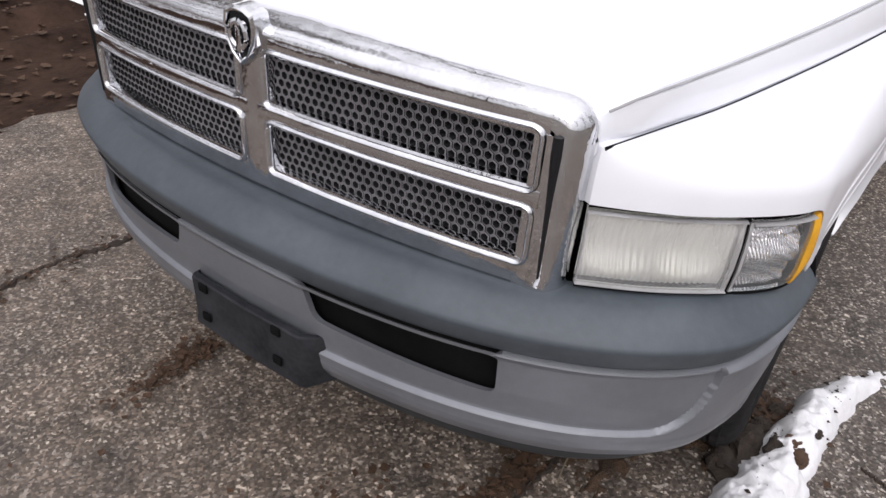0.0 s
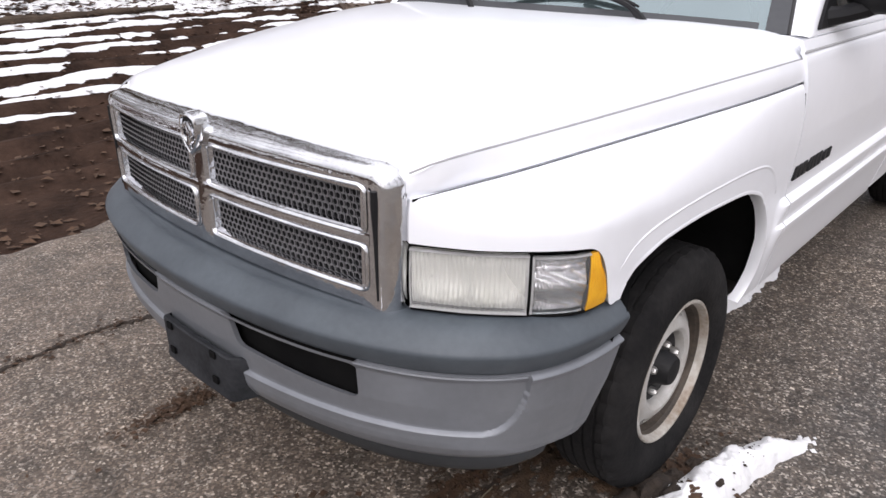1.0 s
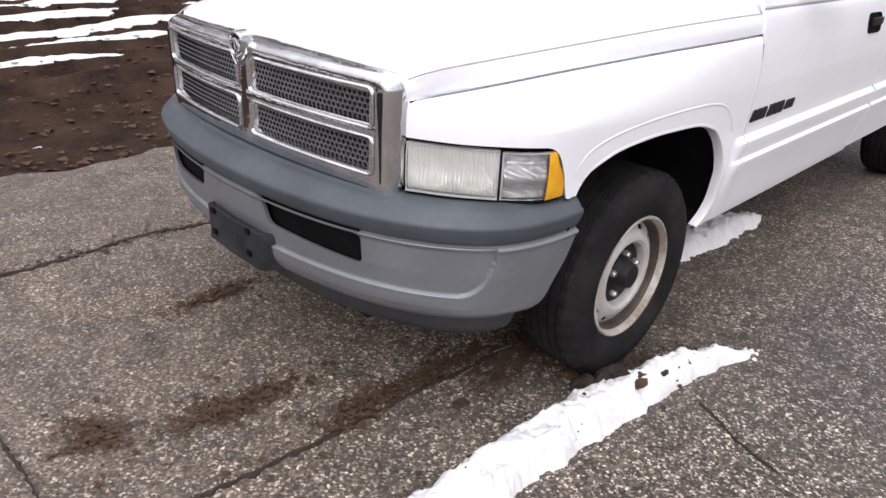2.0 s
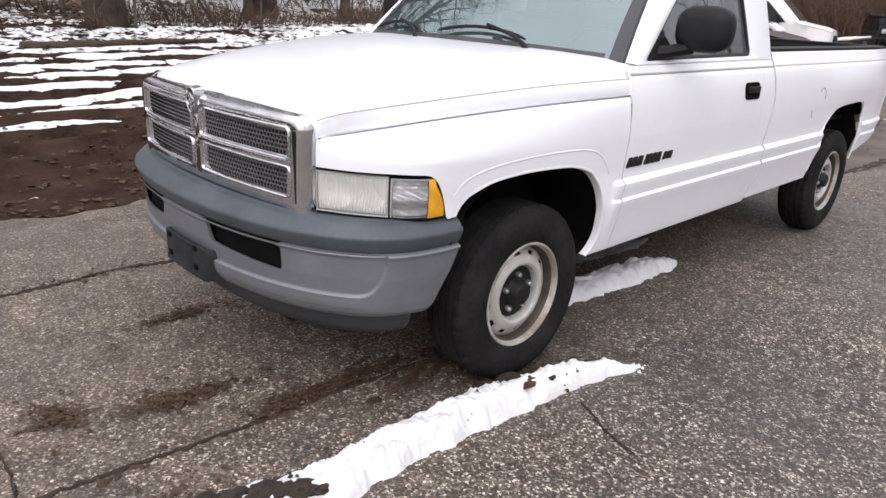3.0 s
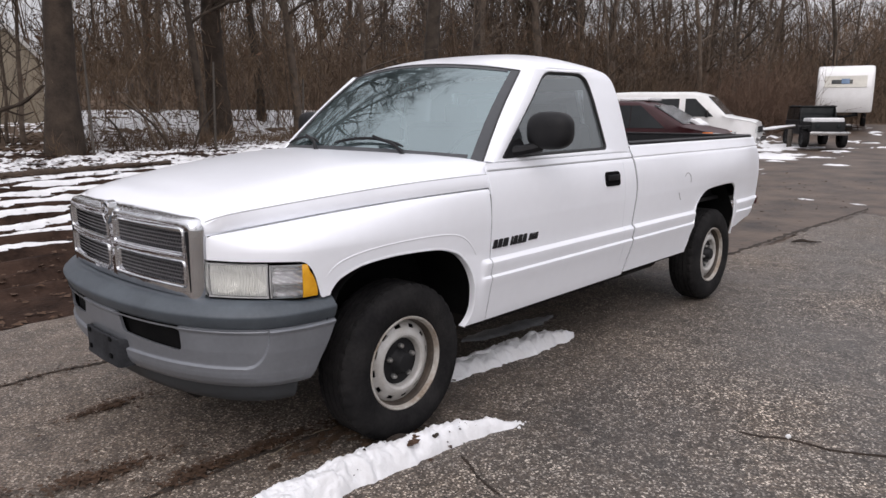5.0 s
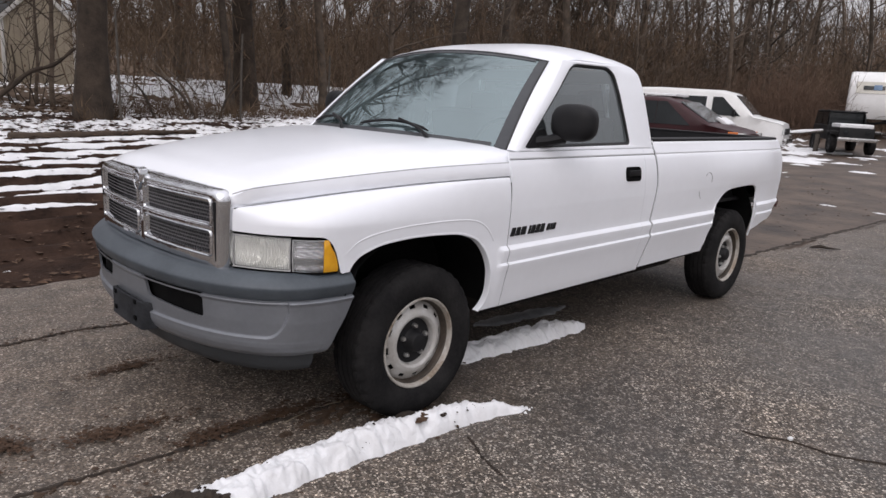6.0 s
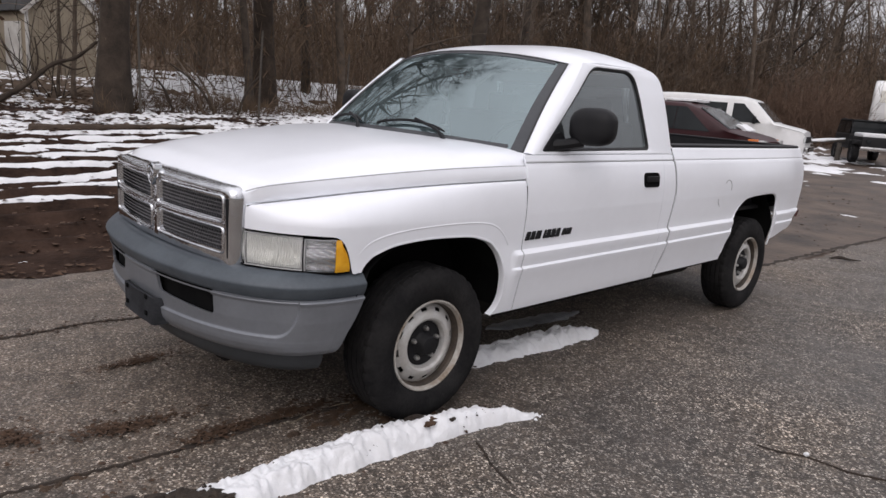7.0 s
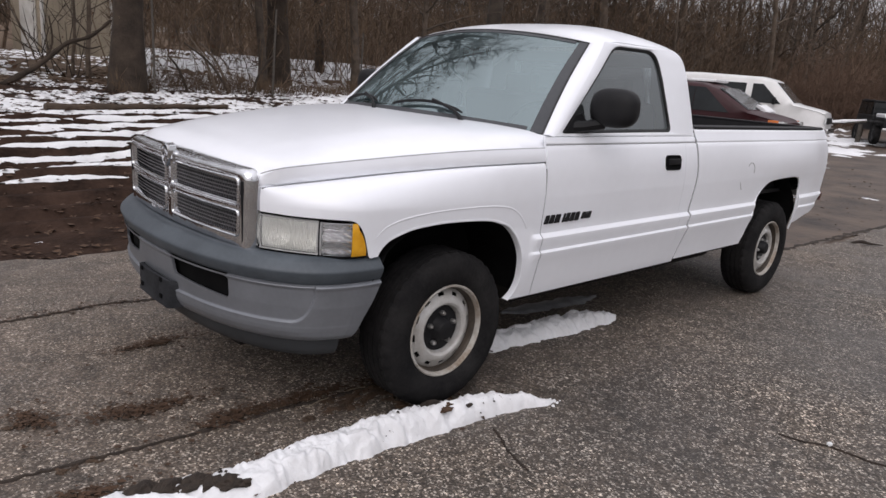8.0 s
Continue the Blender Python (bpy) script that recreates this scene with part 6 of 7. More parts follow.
models = [tree_model(3, 15, 0.20, 0.28, 24), tree_model(7, 17, 0.24, 0.35, 28), tree_model(12, 12, 0.13, 0.2, 15), tree_model(19, 14, 0.16, 0.3, 14), tree_model(23, 9, 0.07, 0.12, 13), tree_model(31, 18, 0.28, 0.33, 30), tree_model(37, 7, 0.05, 0.1, 12), tree_model(41, 16, 0.285, 0.18, 72, bark=DARKBARK)]
EDGE = [(-10.5, -22), (-11.0, -6), (-11.2, 2), (-11.8, 9), (-13.0, 15), (-13.5, 22), (-12.5, 30), (-13, 38), (-10, 46), (2, 50), (16, 54), (30, 54)]
rnd = random.Random(42)


EDGES = spline([(x, y, 0) for x, y in EDGE], 400)


def shed_view(x, y):
    """The clearing in front of the shed."""
    return x < 0 and 0.19 < (y + 2.1) / (3.05 - x) < 0.326 and x > -27


def wood_spot(rnd, deep, power=1.0, u0=0.0, u1=1.0):
    i = rnd.randrange(int(u0 * 399), int(u1 * 399))
    p, q = EDGES[i], EDGES[i + 1]
    d = (q - p).normalized()
    s = p.lerp(q, rnd.random()) + Vector((-d.y, d.x, 0)) * (rnd.random() ** power * deep)
    return s.x, s.y


first = [(-10.75, 2.69, 7), (-13.5, 7.4, 7), (-14.6, 0.2, 0), (-12.6, 9.2, 3), (-13.2, 12.0, 2), (-11.8, -2.5, 3), (-12.0, -5.0, 1), (-14.0, 2.69, 6), (-13.5, 2.85, 4)]
copies = list(first)
while len(copies) < 150:
    x, y = wood_spot(rnd, 24, 1.25)
    if min((x - a) ** 2 + (y - b) ** 2 for a, b, _ in copies) < 1.3:
        continue
    if math.hypot(x + 28, y - 5.7) < 4 or shed_view(x, y):
        continue
    copies.append((x, y, rnd.choice((0, 2, 2, 3, 3, 4, 4, 4, 4, 6, 6, 6, 1))))
for _ in range(46):
    x, y = wood_spot(rnd, 16, 1.0, 0.46, 0.86)
    copies.append((x, y, rnd.choice((0, 2, 3, 3, 3, 2))))
# trees out of view, added to give the truck something to reflect
for x, y in ((16, -14), (21, -6), (18, 4), (20, 14), (9, -20), (2, -22), (-5, -21), (14, -22), (24, 24)):
    copies.append((x, y, rnd.choice((0, 1, 3, 5))))
taken = set()
for x, y, k in copies:
    s = rnd.uniform(0.85, 1.15) if (x, y, k) not in first else 1.0
    if x < -9 and y < 14 and (x, y, k) not in first[:3]:
        s *= 0.75
    m = pose(x, y, terrain(x, y), 0, 0, rnd.uniform(0, 360)) @ Matrix.Diagonal((s, s, s, 1))
    if k not in taken:
        taken.add(k)
        models[k].matrix_basis = m
    else:
        c = copy_thing(models[k], Matrix())
        c.matrix_basis = m


def brush(name, count, deep, power, h0, h1, material, seed, label, r=0.010, side=5, u0=0.0, u1=1.0, lean=0.35):
    """A thicket: thin arching stems with side twigs, joined."""
    rnd = random.Random(seed)
    rng = np.random.default_rng(seed)
    V, F = [], []
    for _ in range(count):
        x, y = wood_spot(rnd, deep, power, u0, u1)
        if -31 < x < -25 and 3 < y < 8.5 or (shed_view(x, y) and rnd.random() < 0.85):
            continue
        h = rnd.uniform(h0, h1)
        p, q = grow(rng, (x, y, terrain(x, y) - 0.1), (rng.normal(0, lean), rng.normal(0, lean), 1), h, r * rnd.uniform(0.6, 1.8), 4, 0.14, 0.0)
        limb(V, F, p, q, 3)
        for _ in range(side):
            j = rnd.randrange(1, 5)
            d = p[j] - p[j - 1]
            d = d / np.linalg.norm(d) + rng.normal(0, 0.6, 3)
            a, b = grow(rng, p[j], d / np.linalg.norm(d), h * rnd.uniform(0.2, 0.45), 0.005, 2, 0.2, 0.0)
            limb(V, F, a, [0.005, 0.004, 0.003], 3)
    return tagged(raw(name, V, F, material), label, "brush", kind="stuff")


brush("thicket", 380, 9, 1.0, 0.8, 3.2, TWIG, 1, "brown leafless thicket at the wood's edge", r=0.012, u0=0.0, u1=0.48)
brush("thicket", 3600, 9, 0.8, 1.0, 3.6, TWIG, 9, "dense brown thicket behind the parked cars", r=0.012, u0=0.46, u1=1.0)
brush("thicket", 300, 22, 0.7, 3.0, 8.0, PALETWIG, 2, "grey-brown saplings in the wood", r=0.016, side=8, lean=0.16, u1=0.5)
brush("thicket", 650, 22, 0.7, 3.0, 8.0, PALETWIG, 22, "grey-brown saplings in the wood", r=0.016, side=8, lean=0.16, u0=0.5)
brush("thicket", 2000, 12, 0.8, 1.6, 5.0, TWIG, 5, "tall brown brush before the woods", r=0.014, side=6, u0=0.5, u1=1.0)
brush("far_woods", 170, 60, 0.6, 7, 17, TWIG, 3, "distant leafless brown woods", r=0.055, side=10, lean=0.07, u1=0.5)
brush("far_woods", 800, 60, 0.6, 7, 17, TWIG, 33, "distant leafless brown woods", r=0.055, side=10, lean=0.07, u0=0.5)


def twig_mass(name, count, u0, u1, d0, d1, h0, h1, power, size, material, seed, label):
    """Fine upright twigs filling the air of the wood, joined."""
    rng = np.random.default_rng(seed)
    e = np.array([tuple(p) for p in EDGES])
    i = rng.integers(int(u0 * 399), int(u1 * 399), count)
    p, d = e[i], e[i + 1] - e[i]
    d /= np.linalg.norm(d, axis=1)[:, None]
    p = p + d * rng.uniform(-0.4, 0.4, (count, 1)) + np.stack([-d[:, 1], d[:, 0], 0 * d[:, 0]], 1) * rng.uniform(d0, d1, (count, 1))
    clump = np.array([0.5 + 0.8 * noise.noise((x * 0.35, y * 0.35, 1.0)) for x, y, _ in p])
    gap = (p[:, 1] + 2.1) / (3.05 - p[:, 0])
    keep = (rng.random(count) < 0.35 + clump) & ~((gap > 0.19) & (gap < 0.326) & (p[:, 0] < 0) & (p[:, 0] > -34))
    p, clump = p[keep], clump[keep]
    n = len(p)
    p[:, 2] = [terrain(x, y) for x, y, _ in p]
    p[:, 2] += h0 + (h1 - h0) * rng.random(n) ** power * (0.55 + 0.6 * np.clip(clump, 0, 1))
    w = rng.normal(0, 0.5, (n, 3)) + (0, 0, 0.9)
    w /= np.linalg.norm(w, axis=1)[:, None]
    s = np.cross(w, rng.normal(0, 1, (n, 3)))
    s /= np.linalg.norm(s, axis=1)[:, None]
    L, r = rng.uniform(0.4, 1.0, (n, 1)) * size, rng.uniform(0.5, 1.0, (n, 1)) * size * 0.017
    V = np.stack([p - s * r, p + s * r, p + w * L * 0.5 + s * r * 1.6, p + w * L], 1).reshape(-1, 3)
    F = np.arange(n)[:, None] * 4
    F = np.concatenate([F + (0, 1, 2), F + (0, 2, 3)])
    return tagged(raw(name, V.tolist(), F.tolist(), material, smooth=False), label, "brush", kind="stuff")


twig_mass("far_woods", 62000, 0.50, 0.95, 2, 20, 0.0, 6.0, 2.1, 1.0, TWIG, 61, "brown haze of fine twigs behind the parked cars")
twig_mass("far_woods", 60000, 0.50, 0.95, 12, 40, 0.0, 6.5, 2.1, 1.4, TWIG, 64, "leafless wooded hillside behind the parked cars")
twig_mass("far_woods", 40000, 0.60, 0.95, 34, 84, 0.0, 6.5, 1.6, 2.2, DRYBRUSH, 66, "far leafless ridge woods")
twig_mass("far_woods", 30000, 0.12, 0.55, 16, 34, 1.0, 2.6, 1.1, 0.9, DRYBRUSH, 62, "brown haze of dry brush deep in the wood, lightened in colour")
twig_mass("thicket", 9000, 0.12, 0.50, 1, 9, 1.0, 2.6, 1.2, 0.6, DRYBRUSH, 63, "fine dry twigs and vines hanging at the wood's edge")
twig_mass("thicket", 26000, 0.10, 0.45, -0.9, 0.9, -0.15, 0.28, 1.0, 0.34, VINE, 65, "low line of brown sticks and leaf debris")
twig_mass("thicket", 13000, 0.10, 0.52, 0.5, 7, 1.2, 4.4, 1.6, 0.75, VINE, 81, "dark tangle of vines among the trunks")
twig_mass("thicket", 9000, 0.10, 0.52, 0.0, 5, 0.05, 1.3, 1.0, 0.55, VINE, 82, "dark low brambles at the wood's edge")
twig_mass("far_woods", 40000, 0.50, 0.92, 1, 14, 0.2, 6.0, 1.7, 1.1, VINE, 83, "dark undergrowth behind the parked cars")
rnd = random.Random(8)
verts, faces = [], []
for _ in range(7000):
    x, y = wood_spot(rnd, 9, 0.7)
    if shed_view(x, y) and rnd.random() < 0.8:
        continue
    z = terrain(x, y) + rnd.random() ** 1.3 * 4.2
    r, a, el, t = rnd.uniform(0.03, 0.09), rnd.uniform(0, 6.3), rnd.uniform(0.3, 0.8), rnd.uniform(-1, 1)
    k = len(verts)
    for c, s_ in ((1, 0), (0.2, el), (-1, 0.1), (-0.1, -el)):
        verts.append((x + r * (c * math.cos(a) - s_ * math.sin(a) * t), y + r * (c * math.sin(a) + s_ * math.cos(a) * t), z + r * s_ * (1 - abs(t)) + 0.3 * r * c))
    faces += [(k, k + 1, k + 2), (k, k + 2, k + 3)]
tagged(raw("hanging_leaves", verts, faces, LEAF, smooth=False), "withered brown leaves hanging in the thicket", "leaves", kind="stuff")


def bush(name, x0, y0, spread, count, h0, h1, material, seed, label):
    """A clump of thin arching stems."""
    rnd = random.Random(seed)
    rng = np.random.default_rng(seed)
    V, F = [], []
    for _ in range(count):
        x, y = x0 + rnd.gauss(0, spread), y0 + rnd.gauss(0, spread)
        h = rnd.uniform(h0, h1)
        p, q = grow(rng, (x, y, terrain(x, y) - 0.1), (rng.normal(0, 0.4), rng.normal(0, 0.4), 1), h, 0.014, 4, 0.2, -0.04)
        limb(V, F, p, q, 3)
        for _ in range(7):
            j = rnd.randrange(1, 5)
            d = p[j] - p[j - 1]
            d = d / np.linalg.norm(d) + rng.normal(0, 0.6, 3)
            a, b = grow(rng, p[j], d / np.linalg.norm(d), h * rnd.uniform(0.2, 0.4), 0.009, 2, 0.2, 0.0)
            limb(V, F, a, [0.009, 0.007, 0.004], 3)
    return tagged(raw(name, V, F, material), label, "bush")


RUSTBRUSH = mat("rusty_brush", (0.140, 0.086, 0.058), (0.10, 0.062, 0.043), 0.8, 0.95)
bush("bush", -9.6, 34.5, 1.3, 420, 1.2, 3.4, RUSTBRUSH, 71, "rusty red-brown bush with dead leaves beside the van")
bush("sapling_clump", -13.7, 2.35, 0.30, 9, 1.5, 2.7, DARKBARK, 73, "dark bare saplings standing before the shed")
bush("bush", -8.2, 36.5, 0.9, 220, 0.8, 2.4, RUSTBRUSH, 72, "rusty red-brown bush with dead leaves beside the trailer")

rnd = random.Random(33)
verts, faces = [], []
for _ in range(24):
    y = 0.42 + abs(rnd.gauss(0, 0.05))
    x = 1.14 + 0.55 * (y - 0.40) + rnd.gauss(0, 0.03)
    r = rnd.uniform(0.004, 0.014)
    k = len(verts)
    for c, s_, h in ((1, 0, 0), (0.1, 0.9, 0), (-0.9, 0.1, 0), (0, -0.8, 0), (0.1, 0, 0.9)):
        verts.append((x + r * c, y + r * s_, 0.001 + r * h))
    faces += [(k, k + 1, k + 4), (k + 1, k + 2, k + 4), (k + 2, k + 3, k + 4), (k + 3, k, k + 4)]
tagged(raw("snow_crumbs", verts, faces, SNOW), "small crumbs of snow trailing off the ridge", "snow", kind="stuff")

# ---- things round the lot ----
DARKGLASS = mat("dark_vehicle_glass", (0.014, 0.017, 0.019), (0.010, 0.012, 0.013), 6, 0.10, spec=0.35)
VANWHITE = mat("van_white", (0.76, 0.76, 0.76), (0.66, 0.66, 0.65), 1.5, 0.35, coat=0.4)
MAROON = mat("maroon_paint", (0.034, 0.0035, 0.006), (0.024, 0.003, 0.005), 1.5, 0.45, coat=0.1, spec=0.3)
JEEPBLACK = mat("black_paint", (0.008, 0.008, 0.009), (0.014, 0.014, 0.015), 2, 0.5, spec=0.25)
PLAINCHROME = mat("dull_chrome", (0.6, 0.6, 0.6), (0.45, 0.45, 0.45), 10, 0.2, 1.0)
ORANGE = mat("orange_lens", (0.70, 0.18, 0.03), None, 20, 0.2, coat=0.5)
# lighter copy of the dark glass, mirrored sky painted into its base colour
SKYGLASS = mat("skylit_windscreen_glass", (0.10, 0.11, 0.12), (0.07, 0.08, 0.085), 3, 0.10, spec=1.0, coat=1.0)
CLEARLENS = mat("pale_lens", (0.6, 0.62, 0.62), (0.45, 0.46, 0.46), 30, 0.15, coat=0.6)


def shell(prof, half, zb, belt, tumble, crown=0.03):
    """A car body: roof line prof of (y, z), widest at the belt, leaning in above it."""
    bm = bmesh.new()
    ys = []
    for (y0, z0), (y1, z1) in zip(prof, prof[1:]):
        ys += [(y0 + (y1 - y0) * k / 4, z0 + (z1 - z0) * k / 4) for k in range(4)]
    ys.append(prof[-1])
    L0, L1 = ys[0][0], ys[-1][0]
    rows = []
    for y, zt in ys:
        e = min(y - L0, L1 - y)
        w = half * (0.86 + 0.14 * smooth(0, 0.5, e))
        b = min(belt, zt - 0.06)
        up = max(0.0, zt - b)
        wt = w - tumble * up
        half_p = [(0.0, zb), (w * 0.86, zb), (w * 0.96, zb + 0.08), (w, zb + 0.3 * (b - zb)), (w, zb + 0.7 * (b - zb)), (w * 0.985, b), (wt + 0.02, zt - min(0.10, up * 0.6)), (wt - 0.03, zt - 0.025), (wt - 0.12, zt), (0.0, zt + crown)]
        rows.append([(x, y, z) for x, z in half_p] + [(-x, y, z) for x, z in half_p[-2:0:-1]])
    vs = add_grid(bm, rows, closed=True)
    bm.faces.new(vs[0][::-1]), bm.faces.new(vs[-1])
    bmesh.ops.recalc_face_normals(bm, faces=bm.faces[:])
    return bm


def pane(pts, out):
    """A flush window panel with a little thickness."""
    bm = bmesh.new()
    a = [bm.verts.new(p) for p in pts]
    bm.faces.new(a)
    got = bmesh.ops.extrude_face_region(bm, geom=bm.faces[:])
    for v in got["geom"]:
        if isinstance(v, bmesh.types.BMVert):
            v.co += Vector(out)
    bmesh.ops.recalc_face_normals(bm, faces=bm.faces[:])
    return bm


def car_wheel(root, x, y, r, w, s, rimmat):
    wh = new("wheel")
    wh.parent = root
    wh.matrix_basis = pose(x, y, r, 0, 0, 0 if s > 0 else 180)
    bm = bmesh.new()
    lathe(bm, [(0, r * 0.6), (w * 0.45, r * 0.62), (w * 0.5, r * 0.72), (w * 0.5, r * 0.88), (w * 0.4, r * 0.98), (0, r), (-w * 0.4, r * 0.98), (-w * 0.5, r * 0.85), (-w * 0.5, r * 0.3)], 32)
    part("tyre", bm, TYRE, wh)
    bm = bmesh.new()
    lathe(bm, [(w * 0.44, r * 0.62), (w * 0.40, r * 0.58), (w * 0.28, r * 0.52), (w * 0.30, r * 0.3), (w * 0.40, r * 0.16), (w * 0.42, 0.002)], 28)
    part("rim", bm, rimmat, wh)


def arch(root, x, y, r, s):
    # black half-disc painting the shaded wheel opening onto the body side
    bm = bmesh.new()
    pts = [(y + (r + 0.07) * math.cos(a), r + (r + 0.07) * math.sin(a)) for a in [math.pi * k / 20 for k in range(21)]]
    add_grid(bm, [[(x + s * 0.006, p, z) for p, z in pts], [(x - s * 0.15, p, z) for p, z in pts]])
    bm.faces.new([bm.verts.new((x + s * 0.006, p, z)) for p, z in pts])
    bmesh.ops.recalc_face_normals(bm, faces=bm.faces[:])
    part("wheel_arch_shade", bm, DULL, root)


def place(root, x, y, heading):
    """heading: the way the nose points, degrees from -y anticlockwise."""
    root.matrix_basis = pose(x, y, terrain(x, y) - 0.02, 0, 0, heading)


# white passenger van
van = thing("passenger_van", "white passenger van with dark windows parked before the woods", "van")
VP = [(-2.72, 0.90), (-2.66, 1.10), (-2.5, 1.16), (-1.75, 1.30), (-1.05, 1.98), (-0.6, 2.07), (1.5, 2.10), (2.55, 2.06), (2.70, 1.7), (2.74, 0.9)]
part("body", shell(VP, 1.0, 0.42, 1.22, 0.16), VANWHITE, van, angle=45)
for s in (1, -1):
    for y0, y1, sl in ((-1.35, -0.42, 0.62), (-0.22, 0.75, 0.0), (0.90, 1.75, 0.0), (1.88, 2.55, 0.0)):
        x0, x1 = 0.988, 0.90
        p = [(s * x0, y0, 1.27), (s * x0, y1, 1.27), (s * x1, y1, 1.86), (s * x1, y0 + sl, 1.86)]
        part("side_window", pane(p, (s * 0.010, 0, 0)), DARKGLASS, van)
    bm = bmesh.new()
    box(bm, (s * 0.78, -2.70, 0.86), (0.30, 0.06, 0.20), 0.02)
    part("headlight", bm, CLEARLENS, van)
    bm = bmesh.new()
    box(bm, (s * 1.10, -1.15, 1.36), (0.16, 0.09, 0.24), 0.03)
    part("door_mirror", bm, BLACK, van)
    for y in (-1.72, 1.78):
        car_wheel(van, s * 0.88, y, 0.36, 0.22, s, STEEL)
        arch(van, s * 1.0, y, 0.36, s)
part("windscreen", pane([(-0.86, -1.72, 1.33), (0.86, -1.72, 1.33), (0.78, -1.12, 1.92), (-0.78, -1.12, 1.92)], (0, -0.016, 0.016)), SKYGLASS, van)
bm = bmesh.new()
box(bm, (0, -2.72, 0.86), (1.1, 0.05, 0.20), 0.015)
part("grille", bm, BLACK, van)
for y in (-2.78, 2.80):
    bm = bmesh.new()
    box(bm, (0, y, 0.55), (1.9, 0.12, 0.17), 0.03)
    part("bumper", bm, PLAINCHROME, van)
place(van, -8.3, 22.8, 103)
van.scale = (1.03, 1.03, 1.04)

# maroon minivan with snow on roof and windscreen
mini = thing("minivan", "dark maroon minivan with melting snow on its roof", "car")
MP = [(-2.35, 0.66), (-2.31, 0.88), (-2.1, 0.98), (-1.45, 1.10), (-0.55, 1.58), (-0.1, 1.70), (1.6, 1.72), (2.15, 1.62), (2.35, 1.1), (2.38, 0.6)]
part("body", shell(MP, 0.93, 0.30, 1.02, 0.20), MAROON, mini, angle=45)
for s in (1, -1):
    for y0, y1, sl in ((-0.95, 0.02, 0.72), (0.035, 1.02, 0.0), (1.035, 2.08, -0.12)):
        p = [(s * 0.920, y0, 1.03), (s * 0.920, y1, 1.03), (s * 0.826, y1 - (0.1 if sl < 0 else 0), 1.60), (s * 0.826, y0 + max(sl, 0), 1.60)]
        part("side_window", pane(p, (s * 0.010, 0, 0)), DARKGLASS, mini)
    bm = bmesh.new()
    box(bm, (s * 0.70, -2.20, 0.86), (0.32, 0.24, 0.13), 0.03)
    part("headlight", bm, CLEARLENS, mini)
    bm = bmesh.new()
    box(bm, (s * 0.855, -2.02, 0.885), (0.10, 0.34, 0.12), 0.02)
    part("turn_signal", bm, ORANGE, mini, "orange turn signal")
    for y in (-1.42, 1.42):
        car_wheel(mini, s * 0.82, y, 0.32, 0.2, s, STEEL)
        arch(mini, s * 0.93, y, 0.32, s)
part("windscreen", pane([(-0.80, -1.40, 1.125), (0.80, -1.40, 1.125), (0.68, -0.55, 1.60), (-0.68, -0.55, 1.60)], (0, -0.016, 0.020)), SKYGLASS, mini)
for nm, c, d, m in (("roof_snow", (0.2, 0.2, 1.77), (1.0, 0.9, 0.07), None), ("windscreen_snow", (0.30, -1.45, 1.16), (0.9, 0.30, 0.08), pose(0, 0, 0, 31))):
    bm = bmesh.new()
    box(bm, c, d, 0.02, m, 3)
    bmesh.ops.subdivide_edges(bm, edges=bm.edges[:], cuts=3, use_grid_fill=True)
    for v in bm.verts:
        v.co += Vector((noise.noise(v.co * 3) * 0.10, noise.noise(v.co * 3 + Vector((9, 0, 0))) * 0.10, 0.02 * noise.noise(v.co * 8)))
    part(nm, bm, SNOW, mini, "melting snow")
place(mini, -5.6, 14.9, 97)
mini.scale = (1.0, 0.9, 0.95)
mini.location.z += 0.13

# black off-road car with an open back
jeep = thing("off_road_car", "black boxy off-road car with snow on its hood", "car")
bm = bmesh.new()
box(bm, (0, 0.55, 0.86), (1.55, 2.2, 0.62), 0.06, seg=3)
part("body", bm, JEEPBLACK, jeep)
bm = bmesh.new()
box(bm, (0, -1.15, 0.84), (1.35, 1.3, 0.52), 0.06, seg=3)
part("engine_cover", bm, JEEPBLACK, jeep)
bm = bmesh.new()
box(bm, (0, -1.12, 1.17), (1.30, 1.15, 0.18), 0.06, seg=3)
part("snow_cap", bm, SNOW, jeep, "snow lying on the hood")
bm = bmesh.new()
for x in (0.72, -0.72):
    tube(bm, spline([(x, -0.45, 1.16), (x * 0.96, -0.20, 1.72), (x * 0.96, 0.4, 1.76), (x * 0.96, 1.4, 1.74), (x, 1.62, 1.16)], 20), 0.035, 6)
part("roll_cage", bm, JEEPBLACK, jeep)
bm = bmesh.new()
box(bm, (0, 0.55, 1.755), (1.46, 1.9, 0.06), 0.025)
part("soft_top", bm, JEEPBLACK, jeep)
bm = bmesh.new()
box(bm, (0, 0.62, 1.44), (1.34, 1.72, 0.58), 0.05, seg=2)
part("cab_glass", bm, DARKGLASS, jeep, "dark plastic cab windows")
for y0, y1 in ((-0.2, 0.55), (0.65, 1.5)):
    for s in (1, -1):
        part("side_window", pane([(s * 0.735, y0, 1.18), (s * 0.735, y1, 1.18), (s * 0.70, y1, 1.70), (s * 0.70, y0, 1.70)], (s * 0.012, 0, 0)), DARKGLASS, jeep)
